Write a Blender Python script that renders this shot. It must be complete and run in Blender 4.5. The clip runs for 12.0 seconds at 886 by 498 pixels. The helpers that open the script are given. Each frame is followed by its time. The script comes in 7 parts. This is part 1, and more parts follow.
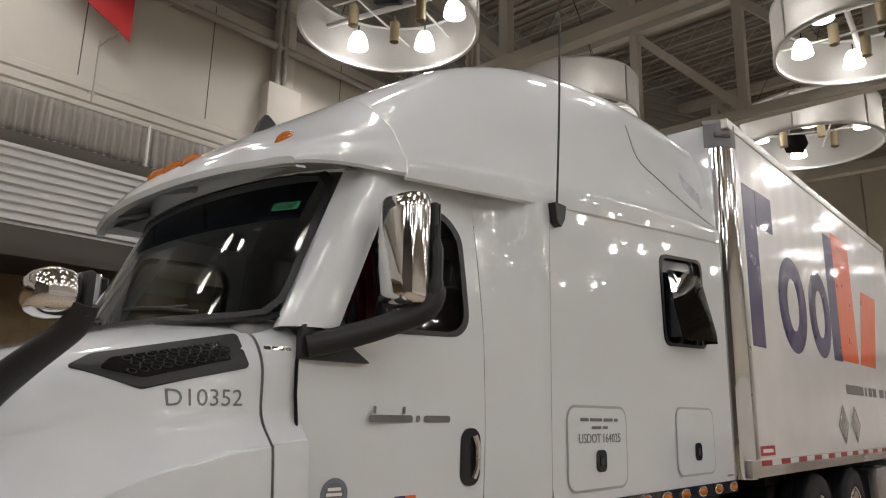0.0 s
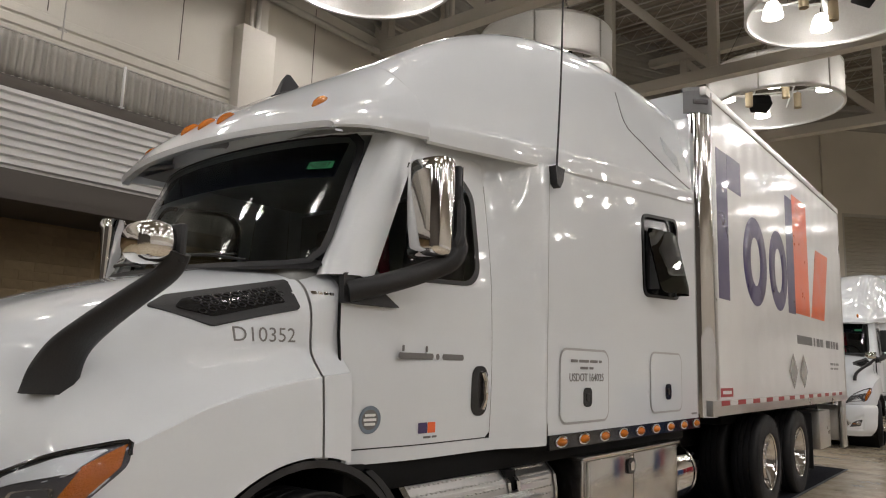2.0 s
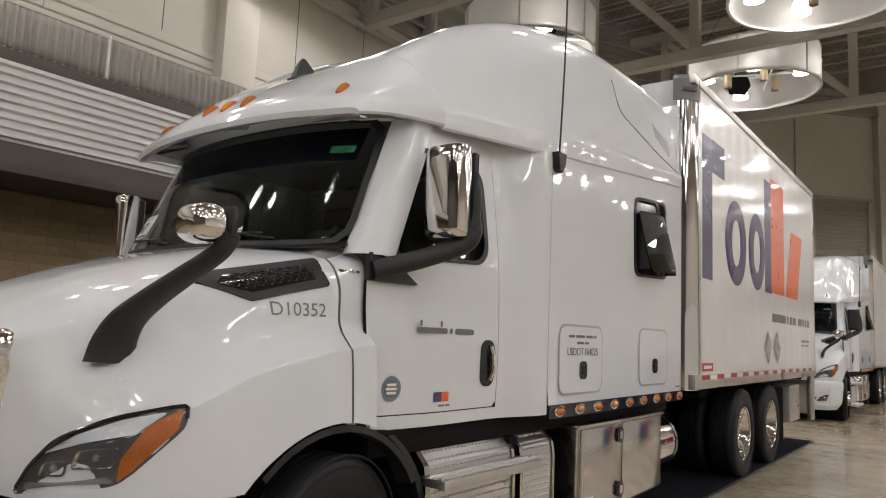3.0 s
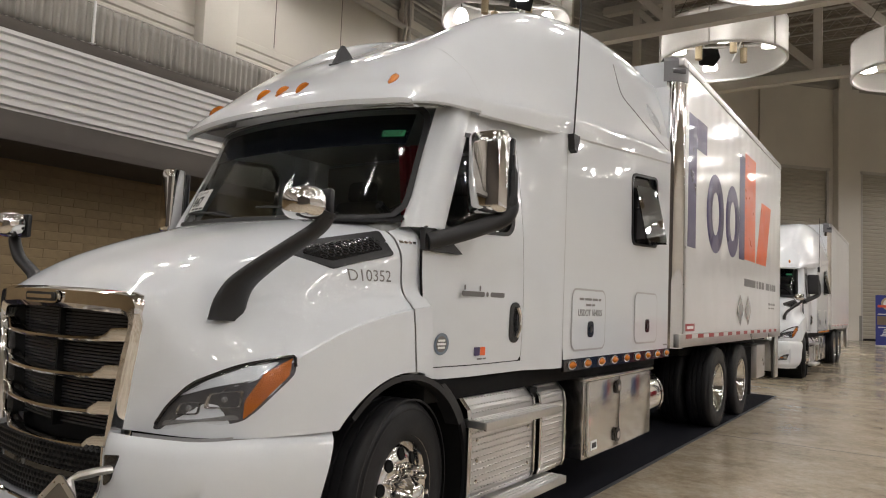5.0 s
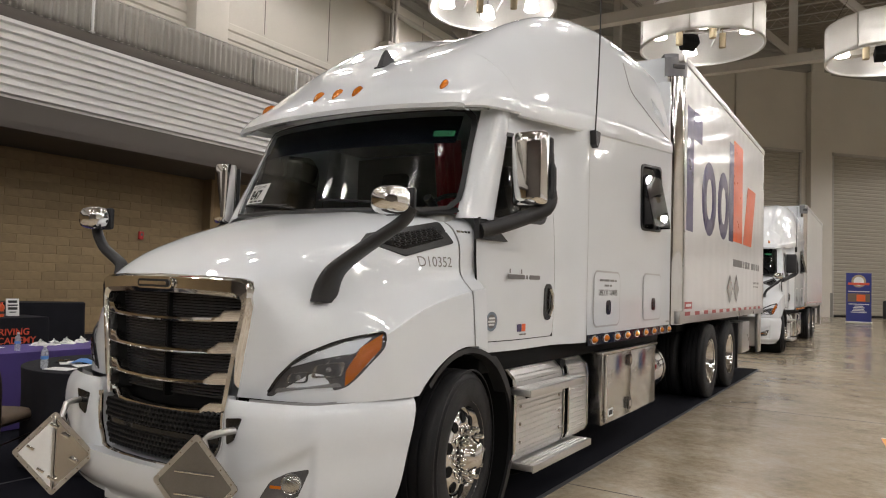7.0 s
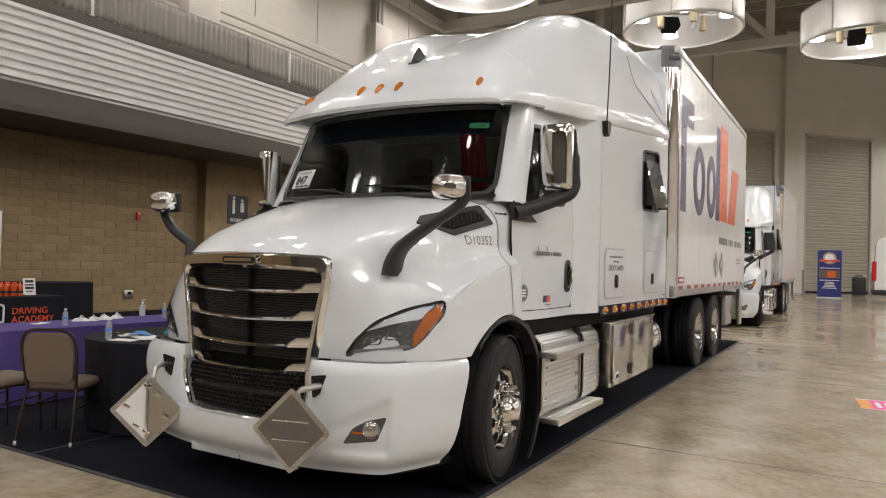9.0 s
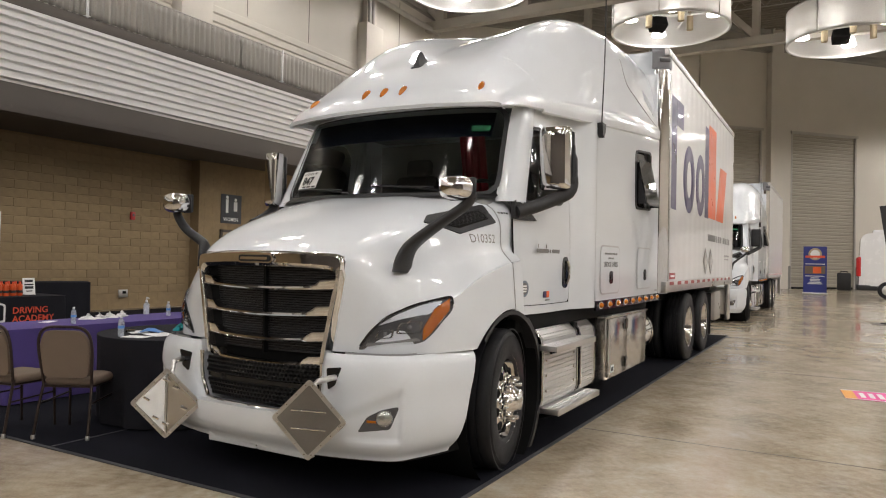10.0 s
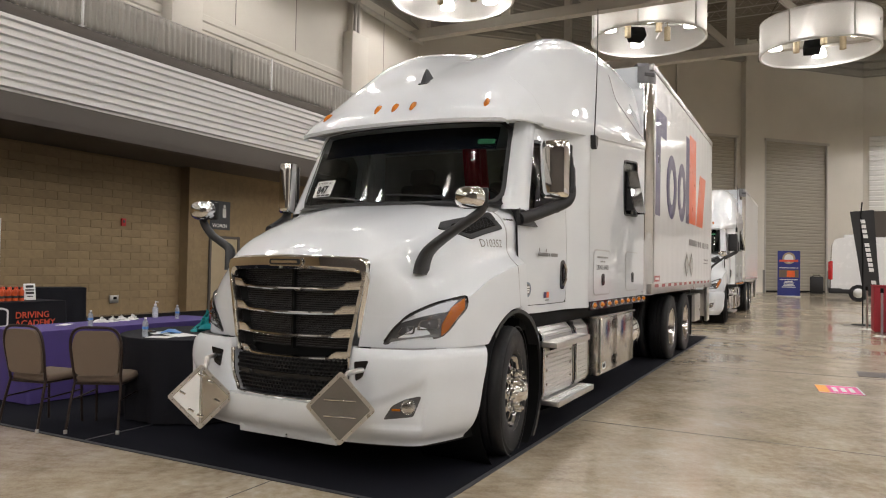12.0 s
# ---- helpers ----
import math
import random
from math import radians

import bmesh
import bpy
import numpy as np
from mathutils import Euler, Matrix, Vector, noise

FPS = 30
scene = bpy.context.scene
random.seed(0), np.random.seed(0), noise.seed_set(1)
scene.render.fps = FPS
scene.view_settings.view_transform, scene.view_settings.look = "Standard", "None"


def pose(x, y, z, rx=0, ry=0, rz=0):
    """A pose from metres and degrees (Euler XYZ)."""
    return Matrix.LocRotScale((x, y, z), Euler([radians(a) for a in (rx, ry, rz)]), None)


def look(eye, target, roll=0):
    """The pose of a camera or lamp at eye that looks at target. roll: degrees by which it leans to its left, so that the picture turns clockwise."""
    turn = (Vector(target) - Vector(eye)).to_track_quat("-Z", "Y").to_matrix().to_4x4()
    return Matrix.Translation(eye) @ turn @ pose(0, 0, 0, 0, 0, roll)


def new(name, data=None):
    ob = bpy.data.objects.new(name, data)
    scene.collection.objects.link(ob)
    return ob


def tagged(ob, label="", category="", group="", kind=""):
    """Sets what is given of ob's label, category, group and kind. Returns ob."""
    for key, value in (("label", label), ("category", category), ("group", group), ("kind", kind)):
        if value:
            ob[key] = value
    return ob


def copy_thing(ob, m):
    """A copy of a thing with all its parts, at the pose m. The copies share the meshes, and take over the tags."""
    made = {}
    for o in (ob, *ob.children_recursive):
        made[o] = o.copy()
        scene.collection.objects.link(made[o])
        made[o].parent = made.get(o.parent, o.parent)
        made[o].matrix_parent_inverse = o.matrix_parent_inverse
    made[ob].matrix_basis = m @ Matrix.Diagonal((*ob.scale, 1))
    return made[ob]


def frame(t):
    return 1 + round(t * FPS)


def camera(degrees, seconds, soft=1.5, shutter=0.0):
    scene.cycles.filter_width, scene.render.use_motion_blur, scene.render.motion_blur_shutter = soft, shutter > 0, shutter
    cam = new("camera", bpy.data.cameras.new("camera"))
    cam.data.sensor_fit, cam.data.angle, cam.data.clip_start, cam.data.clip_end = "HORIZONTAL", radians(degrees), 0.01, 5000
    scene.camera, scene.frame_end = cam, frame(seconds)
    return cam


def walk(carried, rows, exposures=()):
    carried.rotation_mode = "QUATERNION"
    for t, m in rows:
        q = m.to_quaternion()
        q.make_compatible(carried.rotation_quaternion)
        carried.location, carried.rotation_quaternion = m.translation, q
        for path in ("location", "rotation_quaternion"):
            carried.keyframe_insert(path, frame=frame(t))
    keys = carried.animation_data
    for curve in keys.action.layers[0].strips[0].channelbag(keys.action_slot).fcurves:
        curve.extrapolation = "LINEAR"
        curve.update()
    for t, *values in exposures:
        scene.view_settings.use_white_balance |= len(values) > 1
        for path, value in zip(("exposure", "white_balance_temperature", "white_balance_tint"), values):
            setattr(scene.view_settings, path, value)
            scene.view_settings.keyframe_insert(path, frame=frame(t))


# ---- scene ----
cam = camera(64.7, 12.0, 1.1)
PATH = [
    (0, (3.359, -0.21, 1.553), (2.044, 1.228, 2.003), 1.3),
    (0.5, (3.349, -0.328, 1.531), (2.05, 1.133, 1.955), 1.3),
    (1, (3.351, -0.41, 1.53), (2.069, 1.076, 1.916), 1.5),
    (1.5, (3.377, -0.533, 1.522), (2.108, 0.974, 1.868), 1.8),
    (2, (3.399, -0.668, 1.51), (2.148, 0.862, 1.818), 2.0),
    (2.5, (3.399, -0.788, 1.497), (2.172, 0.767, 1.775), 2.0),
    (3, (3.38, -0.969, 1.503), (2.179, 0.613, 1.742), 2.5),
    (5, (3.33, -1.622, 1.474), (2.206, 0.027, 1.618), 2.4),
    (5.5, (3.255, -1.796, 1.471), (2.145, -0.137, 1.602), 2.0),
    (6, (3.221, -1.947, 1.458), (2.128, -0.276, 1.578), 1.9),
    (6.5, (3.226, -2.108, 1.452), (2.145, -0.429, 1.561), 1.7),
    (7, (3.22, -2.279, 1.463), (2.153, -0.59, 1.558), 1.8),
    (9, (3.144, -2.965, 1.43), (2.134, -1.239, 1.468), 1.5),
    (9.5, (3.155, -3.097, 1.428), (2.159, -1.363, 1.461), 1.4),
    (10, (3.15, -3.201, 1.423), (2.168, -1.459, 1.456), 1.2),
    (10.5, (3.125, -3.351, 1.419), (2.158, -1.601, 1.453), 1.0),
    (11, (3.107, -3.5, 1.411), (2.155, -1.741, 1.449), 1.1),
    (11.5, (3.115, -3.59, 1.409), (2.175, -1.825, 1.452), 1.1),
    (12, (3.14, -3.681, 1.4), (2.211, -1.91, 1.45), 1.0),
]
walk(cam, [(t, look(eye, target, roll)) for t, eye, target, roll in PATH],
     exposures=((0, -0.98), (2.5, -0.79), (5.5, -0.62), (9, -0.46), (12, -0.40)))

# ---- world, lamps' strength and exposure ----
world = bpy.data.worlds.new("world")
scene.world = world
world.use_nodes = True
world.node_tree.nodes["Background"].inputs[0].default_value = (1.0, 0.95, 0.88, 1)
world.node_tree.nodes["Background"].inputs[1].default_value = 0.02
scene.view_settings.exposure = 0.0
BULB_WATTS = 160.0        # each lamp bulb in the drum fixtures
BULB_COLOUR = (1.0, 0.965, 0.975)

# ---- materials ----
def shader(name):
    m = bpy.data.materials.new(name)
    m.use_nodes = True
    nt = m.node_tree
    return m, nt, nt.nodes["Principled BSDF"]


def coords(nt, scale=(1, 1, 1), rot=(0, 0, 0)):
    tc, mp = nt.nodes.new("ShaderNodeTexCoord"), nt.nodes.new("ShaderNodeMapping")
    mp.inputs["Scale"].default_value, mp.inputs["Rotation"].default_value = scale, rot
    nt.links.new(tc.outputs["Object"], mp.inputs["Vector"])
    return mp.outputs["Vector"]


def noise_at(nt, vec, scale, detail=4.0, rough=0.55):
    n = nt.nodes.new("ShaderNodeTexNoise")
    n.inputs["Scale"].default_value, n.inputs["Detail"].default_value, n.inputs["Roughness"].default_value = scale, detail, rough
    nt.links.new(vec, n.inputs["Vector"])
    return n.outputs["Fac"]


def ramp(nt, fac, stops):
    r = nt.nodes.new("ShaderNodeValToRGB")
    r.color_ramp.elements[0].position, r.color_ramp.elements[0].color = stops[0][0], (*stops[0][1], 1)
    r.color_ramp.elements[1].position, r.color_ramp.elements[1].color = stops[-1][0], (*stops[-1][1], 1)
    for p, c in stops[1:-1]:
        e = r.color_ramp.elements.new(p)
        e.color = (*c, 1)
    nt.links.new(fac, r.inputs["Fac"])
    return r.outputs["Color"]


def mixed(nt, fac, a, b, how="MIX"):
    n = nt.nodes.new("ShaderNodeMix")
    n.data_type, n.blend_type = "RGBA", how
    for sock, v in ((n.inputs["Factor"], fac), (n.inputs[6], a), (n.inputs[7], b)):
        if isinstance(v, (int, float)):
            sock.default_value = v
        elif isinstance(v, tuple):
            sock.default_value = (*v, 1)
        else:
            nt.links.new(v, sock)
    return n.outputs[2]


def spread(nt, fac, lo, hi, a=0.3, b=0.7):
    n = nt.nodes.new("ShaderNodeMapRange")
    n.inputs["From Min"].default_value, n.inputs["From Max"].default_value = a, b
    n.inputs["To Min"].default_value, n.inputs["To Max"].default_value = lo, hi
    nt.links.new(fac, n.inputs["Value"])
    return n.outputs["Result"]


def bumped(nt, bsdf, height, strength, distance=0.01):
    b = nt.nodes.new("ShaderNodeBump")
    b.inputs["Strength"].default_value, b.inputs["Distance"].default_value = strength, distance
    nt.links.new(height, b.inputs["Height"])
    nt.links.new(b.outputs["Normal"], bsdf.inputs["Normal"])
    return b


def mat(name, base, rough=0.5, metal=0.0, var=0.08, scale=3.0, fine=60.0, bump=0.0, coat=0.0, rvar=0.06, stretch=(1, 1, 1), each=0.0, spec=0.5):
    """A surface with broad and fine variation of tone, gloss and relief."""
    m, nt, p = shader(name)
    v = coords(nt, stretch)
    big, small = noise_at(nt, v, scale), noise_at(nt, v, fine, 3)
    lo, hi = tuple(c * (1 - var) for c in base), tuple(min(1, c * (1 + var)) for c in base)
    col = ramp(nt, big, ((0.3, lo), (0.7, hi)))
    col = mixed(nt, 0.35, col, ramp(nt, small, ((0.3, lo), (0.7, hi))))
    if each:
        oi, hs = nt.nodes.new("ShaderNodeObjectInfo"), nt.nodes.new("ShaderNodeHueSaturation")
        nt.links.new(spread(nt, oi.outputs["Random"], 1 - each, 1 + each, 0, 1), hs.inputs["Value"])
        nt.links.new(col, hs.inputs["Color"])
        col = hs.outputs["Color"]
    nt.links.new(col, p.inputs["Base Color"])
    nt.links.new(spread(nt, big, max(0.01, rough - rvar), rough + rvar), p.inputs["Roughness"])
    p.inputs["Metallic"].default_value, p.inputs["Coat Weight"].default_value = metal, coat
    p.inputs["Coat Roughness"].default_value = 0.015
    p.inputs["Specular IOR Level"].default_value = spec
    if bump:
        bumped(nt, p, small, bump, 0.004)
    return m


def glowing(name, colour, strength):
    m, nt, p = shader(name)
    p.inputs["Base Color"].default_value = (*colour, 1)
    p.inputs["Emission Color"].default_value, p.inputs["Emission Strength"].default_value = (*colour, 1), strength
    return m


def glass(name, tint, ior=1.5):
    m, nt, p = shader(name)
    nt.nodes.remove(p)
    t, g, f, mx = (nt.nodes.new(k) for k in ("ShaderNodeBsdfTransparent", "ShaderNodeBsdfGlossy", "ShaderNodeFresnel", "ShaderNodeMixShader"))
    t.inputs[0].default_value, g.inputs["Roughness"].default_value, f.inputs["IOR"].default_value = (*tint, 1), 0.01, ior
    nt.links.new(f.outputs[0], mx.inputs[0])
    nt.links.new(t.outputs[0], mx.inputs[1])
    nt.links.new(g.outputs[0], mx.inputs[2])
    nt.links.new(mx.outputs[0], nt.nodes["Material Output"].inputs[0])
    return m


def clear_plastic(name):
    """Thin clear plastic that catches some light."""
    m, nt, p = shader(name)
    p.inputs["Base Color"].default_value, p.inputs["Roughness"].default_value = (0.80, 0.84, 0.88, 1), 0.08
    t, mx = nt.nodes.new("ShaderNodeBsdfTransparent"), nt.nodes.new("ShaderNodeMixShader")
    t.inputs[0].default_value = (0.96, 0.98, 1.0, 1)
    nt.links.new(spread(nt, noise_at(nt, coords(nt), 60, 3), 0.22, 0.5), mx.inputs[0])
    nt.links.new(t.outputs[0], mx.inputs[1])
    nt.links.new(p.outputs[0], mx.inputs[2])
    nt.links.new(mx.outputs[0], nt.nodes["Material Output"].inputs[0])
    return m


def concrete_floor():
    m, nt, p = shader("polished_concrete")
    v = coords(nt)
    cloud, mottle, grit = noise_at(nt, v, 0.45, 6, 0.62), noise_at(nt, v, 1.7, 8, 0.70), noise_at(nt, v, 90, 3)
    col = ramp(nt, cloud, ((0.3, (0.30, 0.235, 0.16)), (0.5, (0.445, 0.365, 0.258)), (0.7, (0.555, 0.487, 0.38))))
    col = mixed(nt, 0.62, col, ramp(nt, mottle, ((0.36, (0.20, 0.146, 0.088)), (0.50, (0.425, 0.347, 0.240)), (0.64, (0.62, 0.56, 0.455)))))
    col = mixed(nt, 0.14, col, ramp(nt, grit, ((0.35, (0.15, 0.12, 0.09)), (0.65, (0.42, 0.38, 0.32)))))
    pits = noise_at(nt, v, 14, 6, 0.7)
    col = mixed(nt, 0.22, col, ramp(nt, pits, ((0.36, (0.20, 0.15, 0.095)), (0.5, (0.43, 0.36, 0.26)), (0.64, (0.64, 0.58, 0.48)))))
    st = noise_at(nt, coords(nt, (1.0, 0.6, 1), (0, 0, 0.5)), 2.6, 7, 0.75)
    col = mixed(nt, spread(nt, st, 0.0, 0.28, 0.52, 0.75), col, (0.62, 0.58, 0.50))
    nt.links.new(col, p.inputs["Base Color"])
    nt.links.new(spread(nt, cloud, 0.11, 0.26), p.inputs["Roughness"])
    p.inputs["Specular IOR Level"].default_value = 0.6
    bumped(nt, p, cloud, 0.03, 0.01)
    return m


def tread_plate(name):
    """Bright aluminium sheet."""
    m, nt, p = shader(name)
    v = coords(nt)
    nt.links.new(ramp(nt, noise_at(nt, v, 2), ((0.3, (0.62, 0.61, 0.60)), (0.7, (0.70, 0.69, 0.68)))), p.inputs["Base Color"])
    p.inputs["Metallic"].default_value = 1
    nt.links.new(spread(nt, noise_at(nt, v, 3), 0.28, 0.34), p.inputs["Roughness"])
    return m


def ripple_panel():
    """White sheet sides of the cargo box, slightly drummed between the posts."""
    m, nt, p = shader("white_box_sheet")
    v = coords(nt)
    nt.links.new(ramp(nt, noise_at(nt, v, 1.2), ((0.3, (0.74, 0.74, 0.73)), (0.7, (0.82, 0.82, 0.81)))), p.inputs["Base Color"])
    p.inputs["Roughness"].default_value, p.inputs["Coat Weight"].default_value, p.inputs["Coat Roughness"].default_value = 0.3, 0.55, 0.09
    w = nt.nodes.new("ShaderNodeTexWave")
    w.bands_direction, w.wave_profile = "Y", "SIN"
    w.inputs["Scale"].default_value, w.inputs["Distortion"].default_value, w.inputs["Detail"].default_value = 0.78, 1.2, 2
    nt.links.new(v, w.inputs["Vector"])
    bumped(nt, p, w.outputs["Fac"], 0.35, 0.02)
    return m


WHITE = mat("white_truck_paint", (0.70, 0.73, 0.755), 0.42, var=0.015, coat=1.0, rvar=0.03, spec=0.15)
POLISHED = mat("polished_alloy", (0.86, 0.86, 0.86), 0.08, 1.0, var=0.05, rvar=0.03)
PLATEGREY = mat("dull_plate_steel", (0.27, 0.26, 0.25), 0.34, 0.9, var=0.12, scale=4, fine=120)
CAPGREY = mat("cast_grey_cap", (0.17, 0.17, 0.175), 0.45, 0.3, var=0.15)
CHROME = mat("chrome", (0.80, 0.79, 0.78), 0.05, 1.0, var=0.05, rvar=0.02)
STEEL = mat("bright_stainless", (0.60, 0.58, 0.55), 0.17, 1.0, var=0.05, scale=1.2, fine=40, rvar=0.03)
ALU = mat("brushed_aluminium", (0.60, 0.59, 0.57), 0.32, 1.0, var=0.1, fine=90)
TREAD = tread_plate("tread_plate")
BLACK = mat("black_textured_plastic", (0.014, 0.014, 0.015), 0.5, var=0.2, fine=140, bump=0.3)
GLOSSBLACK = mat("gloss_black", (0.012, 0.012, 0.013), 0.12, var=0.2)
RUBBER = mat("tyre_rubber", (0.010, 0.010, 0.011), 0.62, spec=0.35, var=0.25, scale=8, fine=120, bump=0.25)
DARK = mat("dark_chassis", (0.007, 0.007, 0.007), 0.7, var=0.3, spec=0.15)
INTERIOR = mat("cab_interior", (0.30, 0.31, 0.30), 0.7, var=0.2)
SEATCLOTH = mat("grey_seat_cloth", (0.15, 0.15, 0.155), 0.9, var=0.2)
REDCLOTH = mat("dark_red_cloth", (0.34, 0.02, 0.04), 0.85, var=0.2)
AMBER = mat("amber_lens", (0.47, 0.13, 0.005), 0.16, var=0.4, fine=130, bump=0.8, coat=0.25)
CLEARLENS = mat("clear_lens", (0.36, 0.37, 0.38), 0.08, 0.6, var=0.3, fine=160, bump=0.6)
LAMPBOWL = mat("headlamp_reflector", (0.50, 0.50, 0.50), 0.10, 1.0, var=0.2, fine=110, bump=0.8)
LAMPGREY = mat("headlamp_grey", (0.09, 0.09, 0.095), 0.2, 0.2, var=0.2, coat=0.6)
WINDSCREEN = glass("tinted_windscreen", (0.78, 0.83, 0.80), 1.36)
NAVY = mat("dark_navy_shade", (0.006, 0.007, 0.011), 0.9, var=0.3, spec=0.0)
SIDEGLASS = glass("dark_side_glass", (0.42, 0.46, 0.45), 1.4)
LENSGLASS = glass("clear_cover", (0.93, 0.93, 0.93))
BOXSHEET = ripple_panel()
PURPLE = mat("purple_vinyl", (0.055, 0.040, 0.13), 0.32, var=0.08, coat=0.3)
ORANGE = mat("orange_vinyl", (0.85, 0.14, 0.03), 0.32, var=0.08, coat=0.3)
GREYTEXT = mat("grey_vinyl", (0.16, 0.155, 0.15), 0.4, var=0.1)
SEAMGREY = mat("seam_grey", (0.36, 0.36, 0.36), 0.5, var=0.1)
REDREFLECT = mat("red_reflector", (0.38, 0.03, 0.03), 0.35, var=0.15)
WHITEREFLECT = mat("white_reflector", (0.72, 0.72, 0.70), 0.35, var=0.05)
GREENSTICKER = mat("green_sticker", (0.05, 0.36, 0.16), 0.5, var=0.1)
BLUESEAL = mat("blue_seal", (0.17, 0.21, 0.26), 0.4, var=0.2)
PAPER = mat("white_paper", (0.80, 0.80, 0.78), 0.7, var=0.04)
INK = mat("black_ink", (0.02, 0.02, 0.02), 0.6, var=0.1)
FLOOR = concrete_floor()
CARPET = mat("black_carpet", (0.010, 0.0105, 0.015), 0.95, var=0.3, scale=2, fine=220, bump=0.6, spec=0.1)
CARPETEDGE = mat("carpet_tape", (0.05, 0.05, 0.055), 0.6, var=0.2)
WALLPAINT = mat("beige_wall_paint", (0.60, 0.565, 0.50), 0.75, var=0.06, scale=0.5, fine=30, bump=0.15)
WALLLOW = mat("grey_wall_base", (0.22, 0.215, 0.20), 0.7, var=0.1)
BLOCK = mat("tan_concrete_block", (0.29, 0.21, 0.115), 0.85, var=0.16, scale=6, fine=70, bump=0.5, each=0.10)
MORTAR = mat("mortar", (0.275, 0.20, 0.108), 0.95, var=0.12, bump=0.4)
CORRUGATED = mat("corrugated_white_metal", (0.72, 0.71, 0.69), 0.42, 0.0, var=0.06, scale=0.6)
FASCIA = mat("dark_grey_fascia", (0.092, 0.078, 0.066), 0.7, var=0.08, scale=0.8)
DRAPE = mat("grey_pleated_drape", (0.36, 0.34, 0.305), 0.85, var=0.1, scale=2, stretch=(1, 1, 0.2))
UPPERMETAL = mat("upper_metal_siding", (0.30, 0.285, 0.255), 0.6, var=0.1, scale=0.5)
DECK = mat("roof_deck", (0.26, 0.23, 0.19), 0.8, var=0.14, scale=0.6)
TRUSSPAINT = mat("truss_paint", (0.46, 0.43, 0.38), 0.6, var=0.06, scale=0.7)
PIPEPAINT = mat("pipe_paint", (0.44, 0.42, 0.38), 0.5, var=0.08)
DOORSHEET = mat("rolling_door_slats", (0.36, 0.33, 0.27), 0.55, var=0.06, scale=0.8)
SHADERIM = mat("drum_rim", (0.75, 0.75, 0.74), 0.45, var=0.05)
BULBGLASS = glowing("lamp_bulb", (1.0, 0.96, 0.90), 17.0)
CAN = mat("gold_can", (0.42, 0.34, 0.22), 0.5, 0.3, var=0.1)
PURPLECLOTH = mat("purple_tablecloth", (0.07, 0.045, 0.20), 0.8, var=0.15, scale=4, fine=200, bump=0.2)
BLACKCLOTH = mat("black_tablecloth", (0.013, 0.013, 0.017), 0.85, var=0.25, scale=4, fine=200, bump=0.2, spec=0.2)
CHAIRCLOTH = mat("taupe_chair_cloth", (0.17, 0.125, 0.09), 0.85, var=0.12, fine=180, bump=0.3)
CHAIRFRAME = mat("dark_bronze_tube", (0.05, 0.035, 0.03), 0.35, 0.7, var=0.15)
WATER = clear_plastic("clear_bottle_plastic")
BLUELABEL = mat("blue_label", (0.08, 0.24, 0.58), 0.4, var=0.15)
ORANGEBOTTLE = mat("orange_bottle", (0.62, 0.09, 0.02), 0.3, var=0.2)
TEAL = mat("teal_fabric", (0.0, 0.26, 0.28), 0.8, var=0.2)
SIGNRED = mat("sign_red", (0.50, 0.03, 0.03), 0.5, var=0.1)
ORANGELETTER = mat("orange_lettering", (0.70, 0.09, 0.04), 0.6, var=0.08)
SIGNGREY = mat("sign_grey", (0.06, 0.065, 0.07), 0.5, var=0.1)
BANNERBLUE = mat("banner_blue", (0.02, 0.03, 0.20), 0.5, var=0.08)
VANWHITE = mat("van_white", (0.76, 0.76, 0.76), 0.25, var=0.02, coat=0.8)
TAILRED = mat("tail_lamp_red", (0.5, 0.02, 0.02), 0.2, var=0.1)
PINK = mat("pink_floor_sticker", (0.75, 0.05, 0.30), 0.5, var=0.1)
YELLOW = mat("orange_floor_sticker", (0.80, 0.35, 0.05), 0.5, var=0.1)
BARRIERRED = mat("red_cloth_cover", (0.30, 0.02, 0.03), 0.8, var=0.1)
BARRIERBLUE = mat("blue_cover", (0.03, 0.08, 0.22), 0.7, var=0.1)

# ---- shape tools: each returns (vertices, faces) ----
def rbox(cx, cy, cz, sx, sy, sz, r=0.01, seg=2):
    bm = bmesh.new()
    bmesh.ops.create_cube(bm, size=1, matrix=Matrix.LocRotScale((cx, cy, cz), None, (sx, sy, sz)))
    if r:
        bmesh.ops.bevel(bm, geom=bm.edges[:], offset=min(r, sx * 0.45, sy * 0.45, sz * 0.45), segments=seg, profile=0.5, affect="EDGES", clamp_overlap=True)
    bm.verts.index_update()
    out = [v.co.copy() for v in bm.verts], [[v.index for v in f.verts] for f in bm.faces]
    bm.free()
    return out


def grid(rows, closed=False):
    """A sheet through rows of points; closed: each row is a ring."""
    n = len(rows[0])
    V = [Vector(p) for r in rows for p in r]
    F = []
    for i in range(len(rows) - 1):
        for j in range(n if closed else n - 1):
            k = (j + 1) % n
            F.append([i * n + j, i * n + k, (i + 1) * n + k, (i + 1) * n + j])
    return V, F


def join(*gs):
    V, F = [], []
    for g in gs:
        o = len(V)
        V += [Vector(p) for p in g[0]]
        F += [[i + o for i in f] for f in g[1]]
    return V, F


def moved(g, m):
    return [m @ Vector(p) for p in g[0]], g[1]


def flipx(g):
    return [Vector((-p[0], p[1], p[2])) for p in g[0]], [f[::-1] for f in g[1]]


